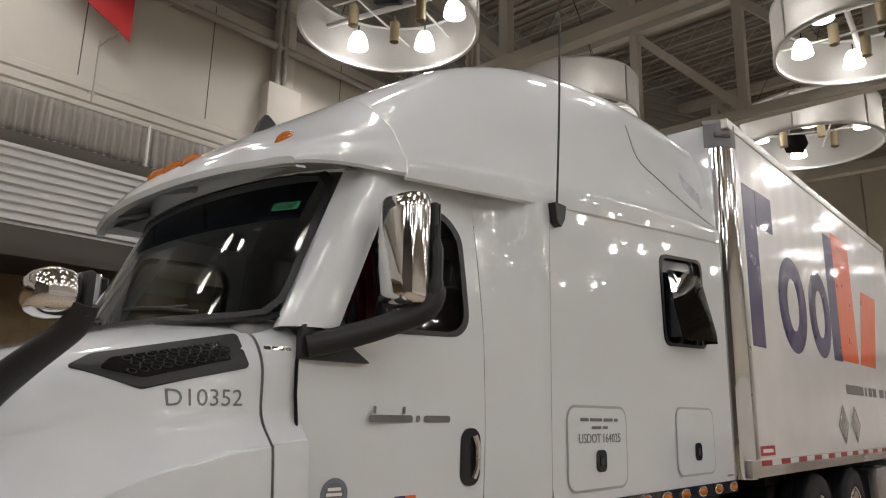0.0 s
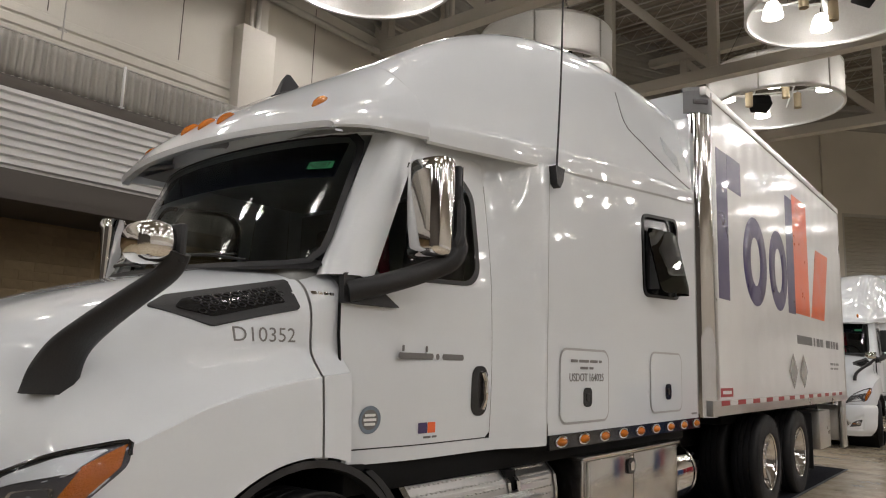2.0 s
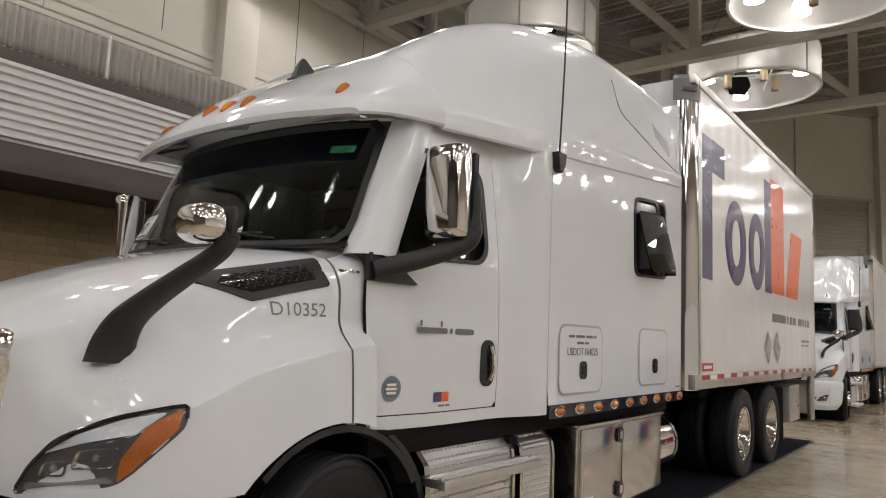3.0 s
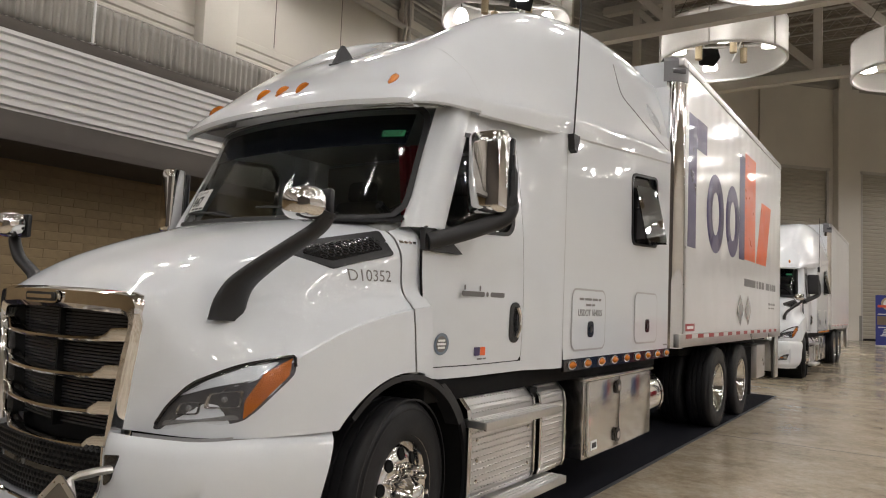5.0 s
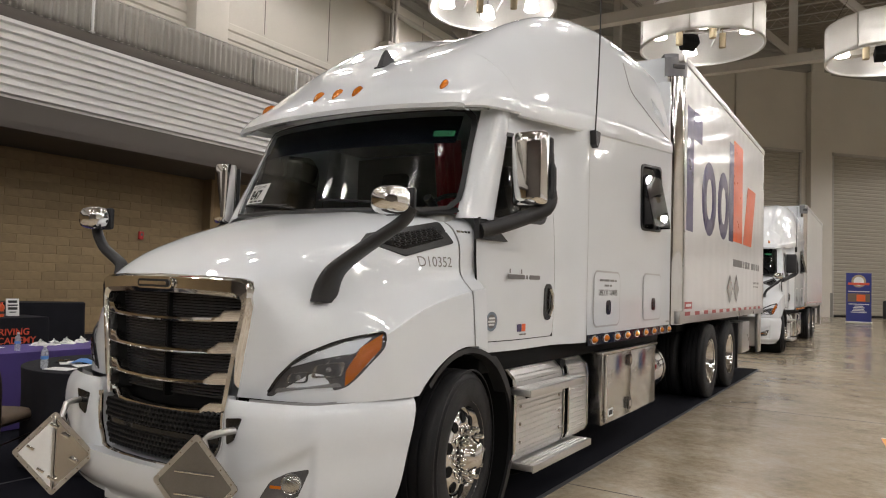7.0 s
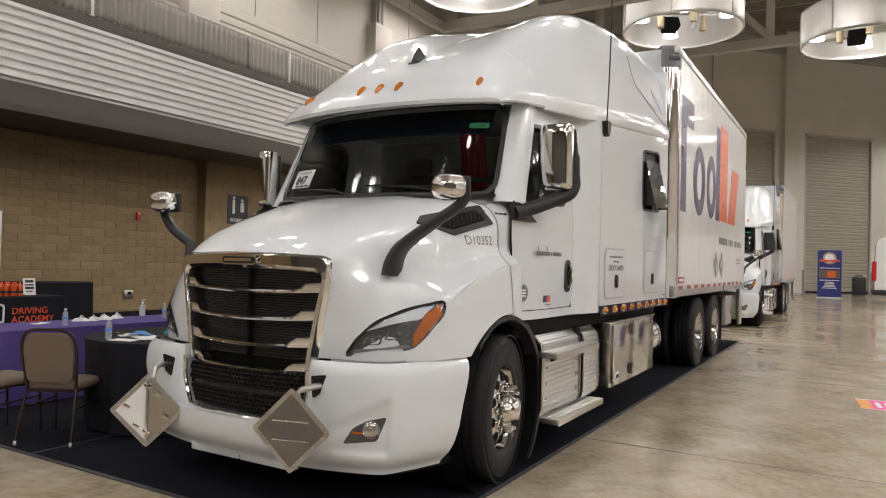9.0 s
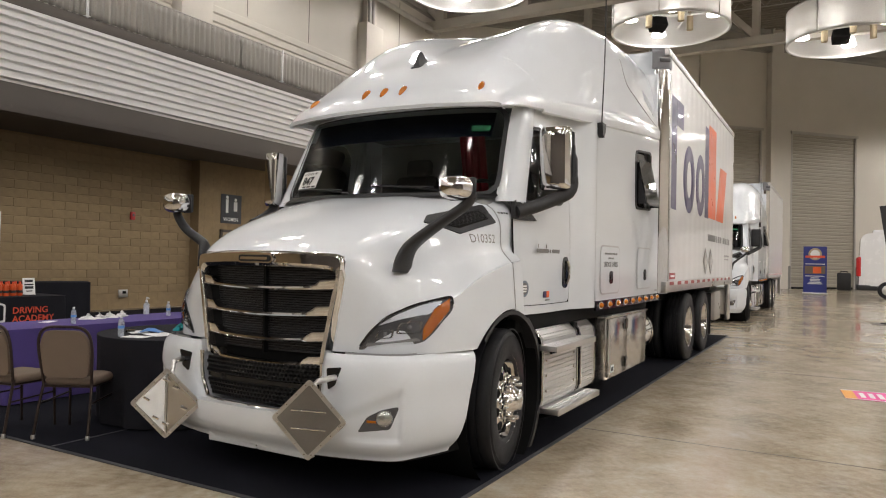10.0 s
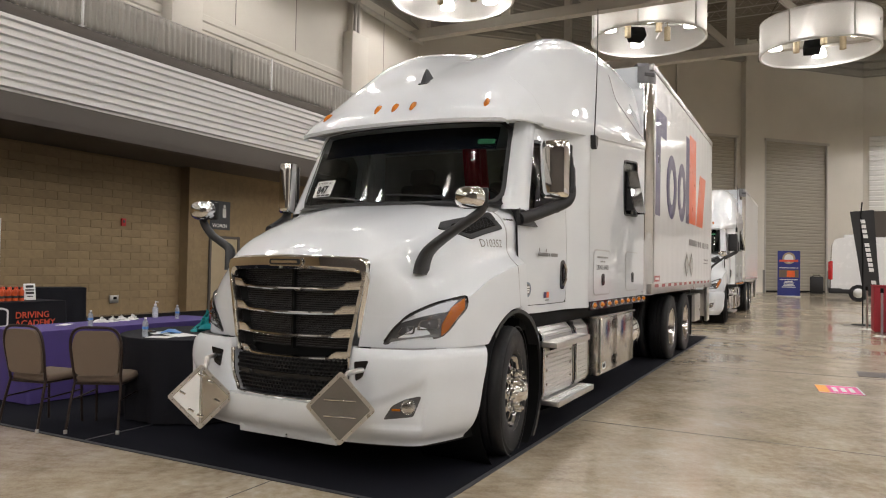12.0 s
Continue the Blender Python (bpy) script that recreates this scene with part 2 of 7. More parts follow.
def tube(path, r, n=10, caps=True):
    P = [Vector(p) for p in path]
    rs = r if isinstance(r, (list, tuple)) else [r] * len(P)
    rows, side = [], None
    for i, p in enumerate(P):
        d = (P[min(i + 1, len(P) - 1)] - P[max(i - 1, 0)]).normalized()
        if side is None:
            side = d.orthogonal().normalized()
        side = (side - d * side.dot(d)).normalized()
        up = d.cross(side)
        rows.append([p + (side * math.cos(a) + up * math.sin(a)) * rs[i] for a in (2 * math.pi * k / n for k in range(n))])
    V, F = grid(rows, True)
    if caps:
        F += [list(range(n))[::-1], list(range(len(V) - n, len(V)))]
    return V, F


def lathe(profile, n=32, axis="z", at=(0, 0, 0)):
    """profile: (radius, along the axis)."""
    rows = []
    for r, h in profile:
        row = []
        for k in range(n):
            a = 2 * math.pi * k / n
            c, s = r * math.cos(a), r * math.sin(a)
            row.append({"z": (c, s, h), "x": (h, c, s), "y": (c, h, s)}[axis])
        rows.append(row)
    V, F = grid(rows, True)
    V = [v + Vector(at) for v in V]
    return V, F


def prism(outline, low, high, put):
    """A flat shape with depth: put(a, b, h) gives the place."""
    n = len(outline)
    V = [Vector(put(a, b, h)) for h in (low, high) for a, b in outline]
    F = [[i, (i + 1) % n, n + (i + 1) % n, n + i] for i in range(n)]
    F += [list(range(n))[::-1], list(range(n, 2 * n))]
    return V, F


def rounded(a0, b0, a1, b1, r, n=6):
    """Outline of a rectangle with round corners."""
    pts = []
    for ca, cb, st in ((a1 - r, b1 - r, 0), (a0 + r, b1 - r, 90), (a0 + r, b0 + r, 180), (a1 - r, b0 + r, 270)):
        for k in range(n + 1):
            t = radians(st + 90 * k / n)
            pts.append((ca + r * math.cos(t), cb + r * math.sin(t)))
    return pts


def softened(corners, r, n=5):
    """Outline with each corner rounded by a short curve."""
    pts, m = [], len(corners)
    for i in range(m):
        p, a, b = Vector(corners[i]), Vector(corners[i - 1]), Vector(corners[(i + 1) % m])
        e, f = p + (a - p).normalized() * min(r, (a - p).length * 0.45), p + (b - p).normalized() * min(r, (b - p).length * 0.45)
        for k in range(n + 1):
            t = k / n
            q = e * (1 - t) ** 2 + p * 2 * t * (1 - t) + f * t ** 2
            pts.append((q[0], q[1]))
    return pts


def ring_panel(outer, inner, put, steps=3):
    """A panel with a hole: outer and inner outlines have as many points, both from the same corner on."""
    rows = []
    for k in range(steps + 1):
        t = k / steps
        rows.append([put(a * (1 - t) + c * t, b * (1 - t) + d * t) for (a, b), (c, d) in zip(outer, inner)])
    return grid(rows, True)


def resampled(outline, n):
    P = [Vector((*p, 0)) for p in outline] + [Vector((*outline[0], 0))]
    L = [0]
    for a, b in zip(P, P[1:]):
        L.append(L[-1] + (b - a).length)
    out, j = [], 0
    for k in range(n):
        s = L[-1] * k / n
        while L[j + 1] < s:
            j += 1
        t = (s - L[j]) / max(1e-9, L[j + 1] - L[j])
        q = P[j].lerp(P[j + 1], t)
        out.append((q[0], q[1]))
    return out


def radial(outline, centre, n):
    """The outline met by n rays from centre, so that two outlines match point by point."""
    out = []
    m = len(outline)
    for k in range(n):
        t = 2 * math.pi * k / n
        d = (math.cos(t), math.sin(t))
        best = 0
        for i in range(m):
            (ax, ay), (bx, by) = outline[i], outline[(i + 1) % m]
            ax, ay, bx, by = ax - centre[0], ay - centre[1], bx - centre[0], by - centre[1]
            den = d[0] * (by - ay) - d[1] * (bx - ax)
            if abs(den) < 1e-12:
                continue
            r = (ax * (by - ay) - ay * (bx - ax)) / den
            u = (ax * d[1] - ay * d[0]) / den
            if -1e-6 <= u <= 1 + 1e-6 and r > best:
                best = r
        out.append((centre[0] + d[0] * best, centre[1] + d[1] * best))
    return out


def filled(outline, centre, put, steps=4):
    rows = []
    for k in range(steps):
        t = 1 - k / steps
        rows.append([put(centre[0] + (a - centre[0]) * t, centre[1] + (b - centre[1]) * t) for a, b in outline])
    V, F = grid(rows, True)
    V.append(Vector(put(*centre)))
    n, c = len(outline), len(V) - 1
    o = (steps - 1) * n
    F += [[o + i, o + (i + 1) % n, c] for i in range(n)]
    return V, F


def thick(g, d):
    """Both sides of a sheet: a copy moved by the vector d, and the open edges closed."""
    V, F = g
    n = len(V)
    seen = {}
    for f in F:
        for a, b in zip(f, f[1:] + f[:1]):
            seen[(a, b)] = seen.get((a, b), 0) + 1
    rim = [(a, b) for a, b in seen if (b, a) not in seen]
    W = [Vector(v) + Vector(d) for v in V]
    return list(V) + W, list(F) + [[i + n for i in f[::-1]] for f in F] + [[b, a, a + n, b + n] for a, b in rim]


def hermite(xs, ys, x):
    """Smooth curve through a few values."""
    xs, ys = np.asarray(xs, float), np.asarray(ys, float)
    s = np.diff(ys) / np.diff(xs)
    m = np.concatenate(([s[0]], (s[1:] + s[:-1]) / 2, [s[-1]]))
    i = int(np.clip(np.searchsorted(xs, x) - 1, 0, len(xs) - 2))
    h = xs[i + 1] - xs[i]
    t = (min(max(x, xs[0]), xs[-1]) - xs[i]) / h
    return float((2 * t ** 3 - 3 * t ** 2 + 1) * ys[i] + (t ** 3 - 2 * t ** 2 + t) * h * m[i] + (-2 * t ** 3 + 3 * t ** 2) * ys[i + 1] + (t ** 3 - t ** 2) * h * m[i + 1])


def spline(pts, k=6):
    """Smooth run of points through the given ones."""
    P = [np.array(p, float) for p in pts]
    out = []
    for i in range(len(P) - 1):
        a, b, c, d = P[max(i - 1, 0)], P[i], P[i + 1], P[min(i + 2, len(P) - 1)]
        for j in range(k):
            t = j / k
            out.append(0.5 * (2 * b + (c - a) * t + (2 * a - 5 * b + 4 * c - d) * t * t + (3 * b - a - 3 * c + d) * t ** 3))
    out.append(P[-1])
    return out


MESHES = {}


def mesh(name, g, material, angle=38.0):
    me = bpy.data.meshes.new(name)
    me.from_pydata([tuple(v) for v in g[0]], [], [tuple(f) for f in g[1]])
    me.materials.append(material)
    me.update()
    bm = bmesh.new()
    bm.from_mesh(me)
    bmesh.ops.recalc_face_normals(bm, faces=bm.faces[:])
    bm.to_mesh(me)
    bm.free()
    me.polygons.foreach_set("use_smooth", [True] * len(me.polygons))
    me.set_sharp_from_angle(angle=radians(angle))
    return me


def part(name, g, material, parent, label="", angle=38.0):
    ob = new(name, mesh(name, g, material, angle))
    if parent is not None:
        ob.parent = parent
        if parent.type == "MESH" or True:
            ob.matrix_parent_inverse = Matrix()
    return tagged(ob, label)


def outward(ob, way):
    """Turns an open sheet so that its faces look along way."""
    n = sum((p.normal * p.area for p in ob.data.polygons), Vector())
    if n.dot(Vector(way)) < 0:
        ob.data.flip_normals()
    return ob


def placed(name, me, parent, m=Matrix()):
    """An object on shared mesh data."""
    ob = new(name, me)
    ob.parent = parent
    ob.matrix_basis = m
    return ob


def thing(name, label, category, group="", at=None):
    e = new(name)
    e.empty_display_size = 0.2
    if at is not None:
        e.matrix_basis = at
    return tagged(e, label, category, group)


def setting(name, g, material, label="", category="", angle=38.0):
    return tagged(part(name, g, material, None, angle=angle), label, category, "", "structure")


def text_geo(words, size, m, depth=0.0015, bold=0.0):
    """Lettering as a thin solid, lying in the x-y plane of m, its left lower corner at the origin."""
    cu = bpy.data.curves.new("lettering", "FONT")
    cu.body, cu.size, cu.extrude, cu.offset, cu.resolution_u = words, size, depth, bold, 3
    ob = bpy.data.objects.new("lettering", cu)
    me = ob.to_mesh()
    g = [m @ v.co for v in me.vertices], [list(p.vertices) for p in me.polygons]
    ob.to_mesh_clear()
    bpy.data.objects.remove(ob)
    bpy.data.curves.remove(cu)
    return g


def facing_x(y, x, z):
    """A plane for lettering on a side that faces +x, read from outside."""
    return Matrix(((0, 0, 1, x), (1, 0, 0, y), (0, 1, 0, z), (0, 0, 0, 1)))


def facing_south(x, y, z):
    """A plane for lettering on a side that faces -y."""
    return Matrix(((1, 0, 0, x), (0, 0, -1, y), (0, 1, 0, z), (0, 0, 0, 1)))


class Skin:
    """Lays outlines on a part's surface."""

    def __init__(self, g):
        from mathutils.bvhtree import BVHTree
        self.tree = BVHTree.FromPolygons([tuple(v) for v in g[0]], g[1])

    def at(self, origin, way, lift=0.0):
        hit, nor, _, _ = self.tree.ray_cast(Vector(origin), Vector(way))
        if hit is None:
            hit, nor, _, _ = self.tree.find_nearest(Vector(origin))
        if nor.dot(Vector(way)) > 0:
            nor = -nor
        return hit + nor * lift, nor

    def patch(self, outline, put, way, lift=0.003, sink=0.004, steps=4, dome=0.0):
        """A raised patch; put(a, b) is a point outside the skin from which to go along way."""
        n = len(outline)
        ca, cb = sum(a for a, b in outline) / n, sum(b for a, b in outline) / n
        rows = [[self.at(put(a, b), way, -sink)[0] for a, b in outline]]
        for k in range(steps):
            t = 1 - k / steps
            rows.append([self.at(put(ca + (a - ca) * t, cb + (b - cb) * t), way, lift + dome * (1 - t * t))[0] for a, b in outline])
        V, F = grid(rows, True)
        V.append(self.at(put(ca, cb), way, lift + dome)[0])
        o, c = steps * n, len(V) - 1
        F += [[o + i, o + (i + 1) % n, c] for i in range(n)]
        return V, F

# ---- the hall ----
def slab(x0, y0, z0, x1, y1, z1, r=0.0):
    return rbox((x0 + x1) / 2, (y0 + y1) / 2, (z0 + z1) / 2, x1 - x0, y1 - y0, z1 - z0, r)


setting("floor", slab(-16, -30, -0.3, 34, 75, 0), FLOOR, "polished stained concrete exhibition hall floor with cloudy patches", "floor")
joints = []
for k in range(-4, 5):
    joints.append(slab(0.07 + k * 4.6 - 0.004, -30, 0, 0.07 + k * 4.6 + 0.004, 70, 0.002))
for k in range(-4, 12):
    joints.append(slab(-12.4, -1.9 + k * 4.6 - 0.004, 0, 30, -1.9 + k * 4.6 + 0.004, 0.002))
setting("floor_joint", join(*joints), FASCIA, "dark saw-cut joints in the concrete floor", "floor joint")

WX, BX = -12.93, -10.65          # lower wall and balcony front
# upper part of the long wall, painted, and its metal siding above
setting("wall_west", slab(WX - 0.4, -30, 4.2, WX, 24.2, 12.3), WALLPAINT, "tall beige painted concrete wall above the balcony", "wall")
seams = [slab(WX, y - 0.012, 8.9, WX + 0.006, y + 0.012, 12.2) for y in (-2.5, 1.2, 5.0, 8.2, 12.6, 15.5, 21.2)]
setting("wall_joint", join(*seams), FASCIA, "narrow panel joints in the beige wall", "wall joint")


def ribbed(p0, p1, z0, z1, pitch, depth, lo=0.35, flare=0.0):
    """Sheet with horizontal ribs from p0 to p1 in plan, ribs standing to the right of that way; flare lifts the lower edge at the far end."""
    d = Vector((p1[0] - p0[0], p1[1] - p0[1], 0))
    nrm = Vector((d.y, -d.x, 0)).normalized() * depth
    rows = []
    n = max(1, round((z1 - z0) / pitch))
    for k in range(n):
        a = z0 + (z1 - z0) * k / n
        h = (z1 - z0) / n
        for f, o in ((0, 0), (lo * 0.5, 0), (lo * 0.5 + 0.12, 1), (0.88, 1), (1.0, 0)):
            z = a + h * f
            row = []
            for e, q in ((0, p0), (1, p1)):
                lift = flare * e * (z1 - z) / (z1 - z0)
                row.append(Vector((q[0], q[1], z + lift)) + nrm * o)
            rows.append(row)
    return grid(rows)


setting("wall_siding", ribbed((WX, -30), (WX, 24.2), 12.3, 17.6, 0.42, 0.06), UPPERMETAL, "grey ribbed metal siding high on the wall", "wall siding", 20)
setting("wall_siding_low", ribbed((WX + 0.005, -30), (WX + 0.005, 24.0), 7.2, 8.82, 0.27, 0.05, 0.2), WALLPAINT, "beige horizontal board siding behind the balcony", "wall siding", 20)

# brick part below the balcony
setting("wall_brick_backing", slab(WX - 0.4, -30, 0, WX - 0.016, 24.2, 4.2), MORTAR, "mortar bed of the tan block wall", "wall")
setting("wall_brick_return", slab(WX - 0.1, 10.62, 0, WX + 0.33, 24.2, 4.2), MORTAR, "projecting block wall beside the restroom", "wall")

# balcony
setting("ceiling_soffit", slab(WX - 0.1, -30, 4.12, BX, 24.2, 4.24), FASCIA, "dark soffit under the balcony", "soffit")
setting("balcony_beam", slab(BX - 0.3, -30, 4.10, BX, 24.2, 4.66, 0.01), FASCIA, "dark grey balcony beam", "beam")
setting("balcony_front", ribbed((BX, -30), (BX, 24.2), 4.66, 6.15, 0.165, 0.085, 0.62), CORRUGATED, "white corrugated metal balcony front", "balcony front", 20)
setting("balcony_fascia", slab(BX - 0.3, -30, 6.15, BX + 0.03, 24.2, 6.38, 0.008), FASCIA, "dark strip along the balcony edge", "trim")
setting("balcony_floor", slab(WX, -30, 6.0, BX - 0.3, 24.2, 6.3), FASCIA, "balcony floor slab", "floor")
setting("balcony_rail", tube([(BX - 0.05, -30, 7.27), (BX - 0.05, 24.2, 7.27)], 0.022, 8), PIPEPAINT, "thin top rail of the balcony", "rail")


def drape(y0, y1):
    rng = random.Random(int(y0 * 10) + 77)
    rows = [[] for _ in range(6)]
    n = int((y1 - y0) / 0.030)
    ph = 0.0
    for i in range(n + 1):
        y = y0 + (y1 - y0) * i / n
        ph += 0.75 + rng.random() * 0.85
        for k in range(6):
            f = k / 5
            amp = 0.030 + 0.028 * (1 - f)
            rows[k].append((BX - 0.03 + amp * math.sin(ph), y + 0.004 * math.sin(ph * 0.7 + k), 6.40 + 0.85 * f - 0.012 * abs(math.sin(y * 2.3)) * (k == 5)))
    return thick(grid(rows), (-0.004, 0, 0))


for k in range(-3, 4):
    c = thing("balcony_drape", "grey pleated drape hung along the balcony rail", "drape", "balcony drapes")
    for q in range(4):
        part("drape_width", drape(-0.05 + 5.9 * k + 1.45 * q, -0.05 + 5.9 * k + 1.45 * (q + 1) + 0.03), DRAPE, c, angle=180)
    p = thing("drape_post", "slim white steel post of the balcony rail", "post", "balcony posts")
    part("post", rbox(BX + 0.06, 5.79 + 5.9 * k, 6.82, 0.045, 0.045, 0.92, 0.006), SHADERIM, p)
    part("foot", rbox(BX + 0.045, 5.79 + 5.9 * k, 6.388, 0.10, 0.10, 0.02, 0.004), SHADERIM, p)

# columns on the long wall, with conduits above
for y0, y1 in ((1.2, 2.3), (9.75, 10.85), (18.3, 19.4)):
    setting("column", join(slab(WX, y0, 6.3, WX + 0.45, y1, 10.45, 0.015), slab(WX, y0 + 0.3, 10.45, WX + 0.22, y1 - 0.15, 17.6, 0.01)), WALLPAINT, "beige wall column that steps back near the top", "column")
    setting("pipe", join(*(tube([(WX + 0.35, y, 10.45), (WX + 0.35, y, 17.5)], 0.075, 10) for y in (y0 + 0.30, y0 + 0.52))), PIPEPAINT, "two upright conduits above the column", "pipe")
setting("pipe_run", tube([(WX + 0.3, -30, 11.65), (WX + 0.3, 24, 11.65)], 0.11, 10), PIPEPAINT, "long grey pipe along the wall", "pipe")
setting("pipe_run_high", tube([(WX + 0.25, -30, 12.9), (WX + 0.25, 24, 12.9)], 0.06, 8), PIPEPAINT, "thin pipe high on the wall", "pipe")

# red pennant hung on the wall by a bracket
pen = thing("hanging_pennant", "red hanging banner with a slanted lower edge on a wall bracket", "banner")
part("cloth", thick(grid([[(WX + 0.75, 4.2, 13.0), (WX + 0.75, 5.75, 13.0)], [(WX + 0.75, 4.5, 11.0), (WX + 0.75, 5.75, 11.0)], [(WX + 0.75, 4.74, 10.34), (WX + 0.75, 5.75, 10.3)], [(WX + 0.75, 5.5, 9.95), (WX + 0.75, 5.75, 9.78)]]), (0.02, 0, 0)), SIGNRED, pen)
part("bracket", join(tube([(WX, 5.35, 9.75), (WX + 0.75, 5.5, 9.95)], 0.02, 6), tube([(WX + 0.06, 5.35, 8.3), (WX + 0.06, 5.35, 9.9)], 0.02, 6), rbox(WX + 0.02, 5.35, 8.6, 0.04, 0.2, 0.3, 0.01), tube([(WX, 5.95, 10.2), (WX + 0.75, 5.75, 10.2)], 0.015, 6)), PIPEPAINT, pen)

# angled far walls
CA, CB, CC, CD = (-13.0, 24.0), (-4.6, 44.9), (6.6, 56.3), (34.0, 56.3)


def wall_between(p, q, z0, z1, w=0.4, z1b=None, z0b=None):
    """A wall whose visible face runs from p to q; it stands to the left of that way."""
    d = Vector((q[0] - p[0], q[1] - p[1], 0)).normalized()
    n = Vector((-d.y, d.x, 0)) * w
    V = []
    for pt, lo, hi in ((p, z0, z1), (q, z0 if z0b is None else z0b, z1 if z1b is None else z1b)):
        a = Vector((pt[0], pt[1], 0))
        V += [a + Vector((0, 0, lo)), a + n + Vector((0, 0, lo)), a + n + Vector((0, 0, hi)), a + Vector((0, 0, hi))]
    return V, [[0, 1, 2, 3], [7, 6, 5, 4], [0, 3, 7, 4], [1, 5, 6, 2], [3, 2, 6, 7], [0, 4, 5, 1]]


def along(p, q, s):
    d = Vector((q[0] - p[0], q[1] - p[1])).normalized()
    return (p[0] + d.x * s, p[1] + d.y * s)


def off(p, q, s, o):
    d = Vector((q[0] - p[0], q[1] - p[1])).normalized()
    return (p[0] + d.x * s + d.y * o, p[1] + d.y * s - d.x * o)


setting("wall_north_west", wall_between(CA, CB, 0, 12.3, z1b=15.6), WALLPAINT, "beige painted end wall", "wall")
setting("siding_north_west", ribbed(CA, CB, 12.3, 17.6, 0.5, 0.06, flare=3.3), UPPERMETAL, "grey ribbed metal siding on the end wall", "wall siding", 20)
LB = math.dist(CB, CC)
D1, D2, DH = (0.9, 4.6), (7.1, 12.6), 10.65      # the two tall rolling doors
segs = []
for a, b, z0 in ((0, D1[0], 0), (D1[0], D1[1], DH), (D1[1], D2[0], 0), (D2[0], D2[1], DH), (D2[1], LB, 0)):
    segs.append(wall_between(along(CB, CC, a), along(CB, CC, b), z0, 15.9))
setting("wall_north", join(*segs), WALLPAINT, "beige painted angled wall with two tall rolling doors", "wall")
setting("wall_base", join(*(wall_between(off(CB, CC, a, 0.03), off(CB, CC, b, 0.03), 0, 1.55, 0.028) for a, b in ((0, D1[0]), (D1[1] + 0.7, D2[0]), (D2[1], LB)))), WALLLOW, "grey painted dado at the foot of the wall", "baseboard")
setting("siding_north", ribbed(CB, CC, 15.9, 17.6, 0.5, 0.06), UPPERMETAL, "grey ribbed metal siding", "wall siding", 20)
setting("column_north", join(wall_between(off(CB, CC, 5.0, 0.45), off(CB, CC, 6.5, 0.45), 0, 15.9, 0.44), wall_between(off(CB, CC, 5.3, 0.2), off(CB, CC, 6.2, 0.2), 15.9, 17.6, 0.19)), WALLPAINT, "broad beige column between the rolling doors", "column")
setting("column_north_west", wall_between(off(CB, CC, -0.5, 0.35), off(CB, CC, 0.6, 0.35), 0, 15.9, 0.3), WALLPAINT, "beige column at the bend of the wall", "column")
for i, (a, b) in enumerate((D1, D2)):
    d = thing("door_%d" % (i + 1), "tall closed beige rolling shutter door", "rolling door", "rolling doors")
    tagged(d, kind="structure")
    p, q = off(CB, CC, a, -0.15), off(CB, CC, b, -0.15)
    part("curtain", ribbed(p, q, 0.12, DH, 0.24, 0.03, 0.3), DOORSHEET, d, angle=20)
    part("bottom_bar", wall_between(off(CB, CC, a, -0.1), off(CB, CC, b, -0.1), 0, 0.12, 0.1), DARK, d)
    for e in (a, b):
        part("guide", wall_between(off(CB, CC, e - 0.06, 0.02), off(CB, CC, e + 0.06, 0.02), 0, DH, 0.12), PIPEPAINT, d)
    part("hood", wall_between(off(CB, CC, a - 0.1, 0.12), off(CB, CC, b + 0.1, 0.12), DH - 0.05, DH + 0.12, 0.12), PIPEPAINT, d)
setting("wall_north_east", wall_between(CC, CD, 0, 15.9), WALLPAINT, "beige far wall beyond the rolling doors", "wall")
setting("siding_north_east", ribbed(CC, CD, 15.9, 17.6, 0.5, 0.06), UPPERMETAL, "grey ribbed metal siding", "wall siding", 20)
setting("door_3", ribbed((CC[0] + 0.4, CC[1] - 0.06), (CC[0] + 8, CC[1] - 0.06), 6.0, 11.5, 0.36, 0.05, 0.3), CORRUGATED, "half-raised pale rolling shutter", "rolling door", 20)
# no hole here: a dark slab paints the shade of the opening
setting("opening_3", slab(CC[0] + 0.4, CC[1] - 0.04, 0, CC[0] + 8, CC[1] - 0.004, 6.0), FASCIA, "dark panel for the unlit opening under the shutter", "opening")
setting("wall_east", slab(34, -30, 0, 34.4, 57, 17.6), WALLPAINT, "beige side wall of the hall", "wall")
setting("wall_south", slab(-16, -30.4, 0, 34, -30, 17.6), FASCIA, "dark draped rear wall of the hall", "wall")

booth = []
for y0 in np.arange(-8.0, 44.0, 3.0):
    booth.append(grid([[(11.6 + 0.035 * math.sin(k * 1.25 + y0), y0 + 3.0 * k / 60, z) for k in range(60)] for z in (0.02, 1.2, 2.42)]))
setting("booth_drape", thick(join(*booth), (0.006, 0, 0)), SHADERIM, "long line of white booth drape across the aisle", "drape")
setting("booth_pipe", tube([(11.6, -8, 2.43), (11.6, 44, 2.43)], 0.02, 6), ALU, "metal pipe that carries the booth drape", "pipe")

# roof
setting("ceiling", slab(-16, -30, 17.6, 34, 60, 18.4), DECK, "tan ribbed steel roof deck", "ceiling")
ribs = [slab(-16, y - 0.05, 17.48, 34, y + 0.05, 17.6) for y in np.arange(-8, 56, 0.45)]
setting("ceiling_rib", join(*ribs), DECK, "ribs of the roof deck", "ceiling rib")


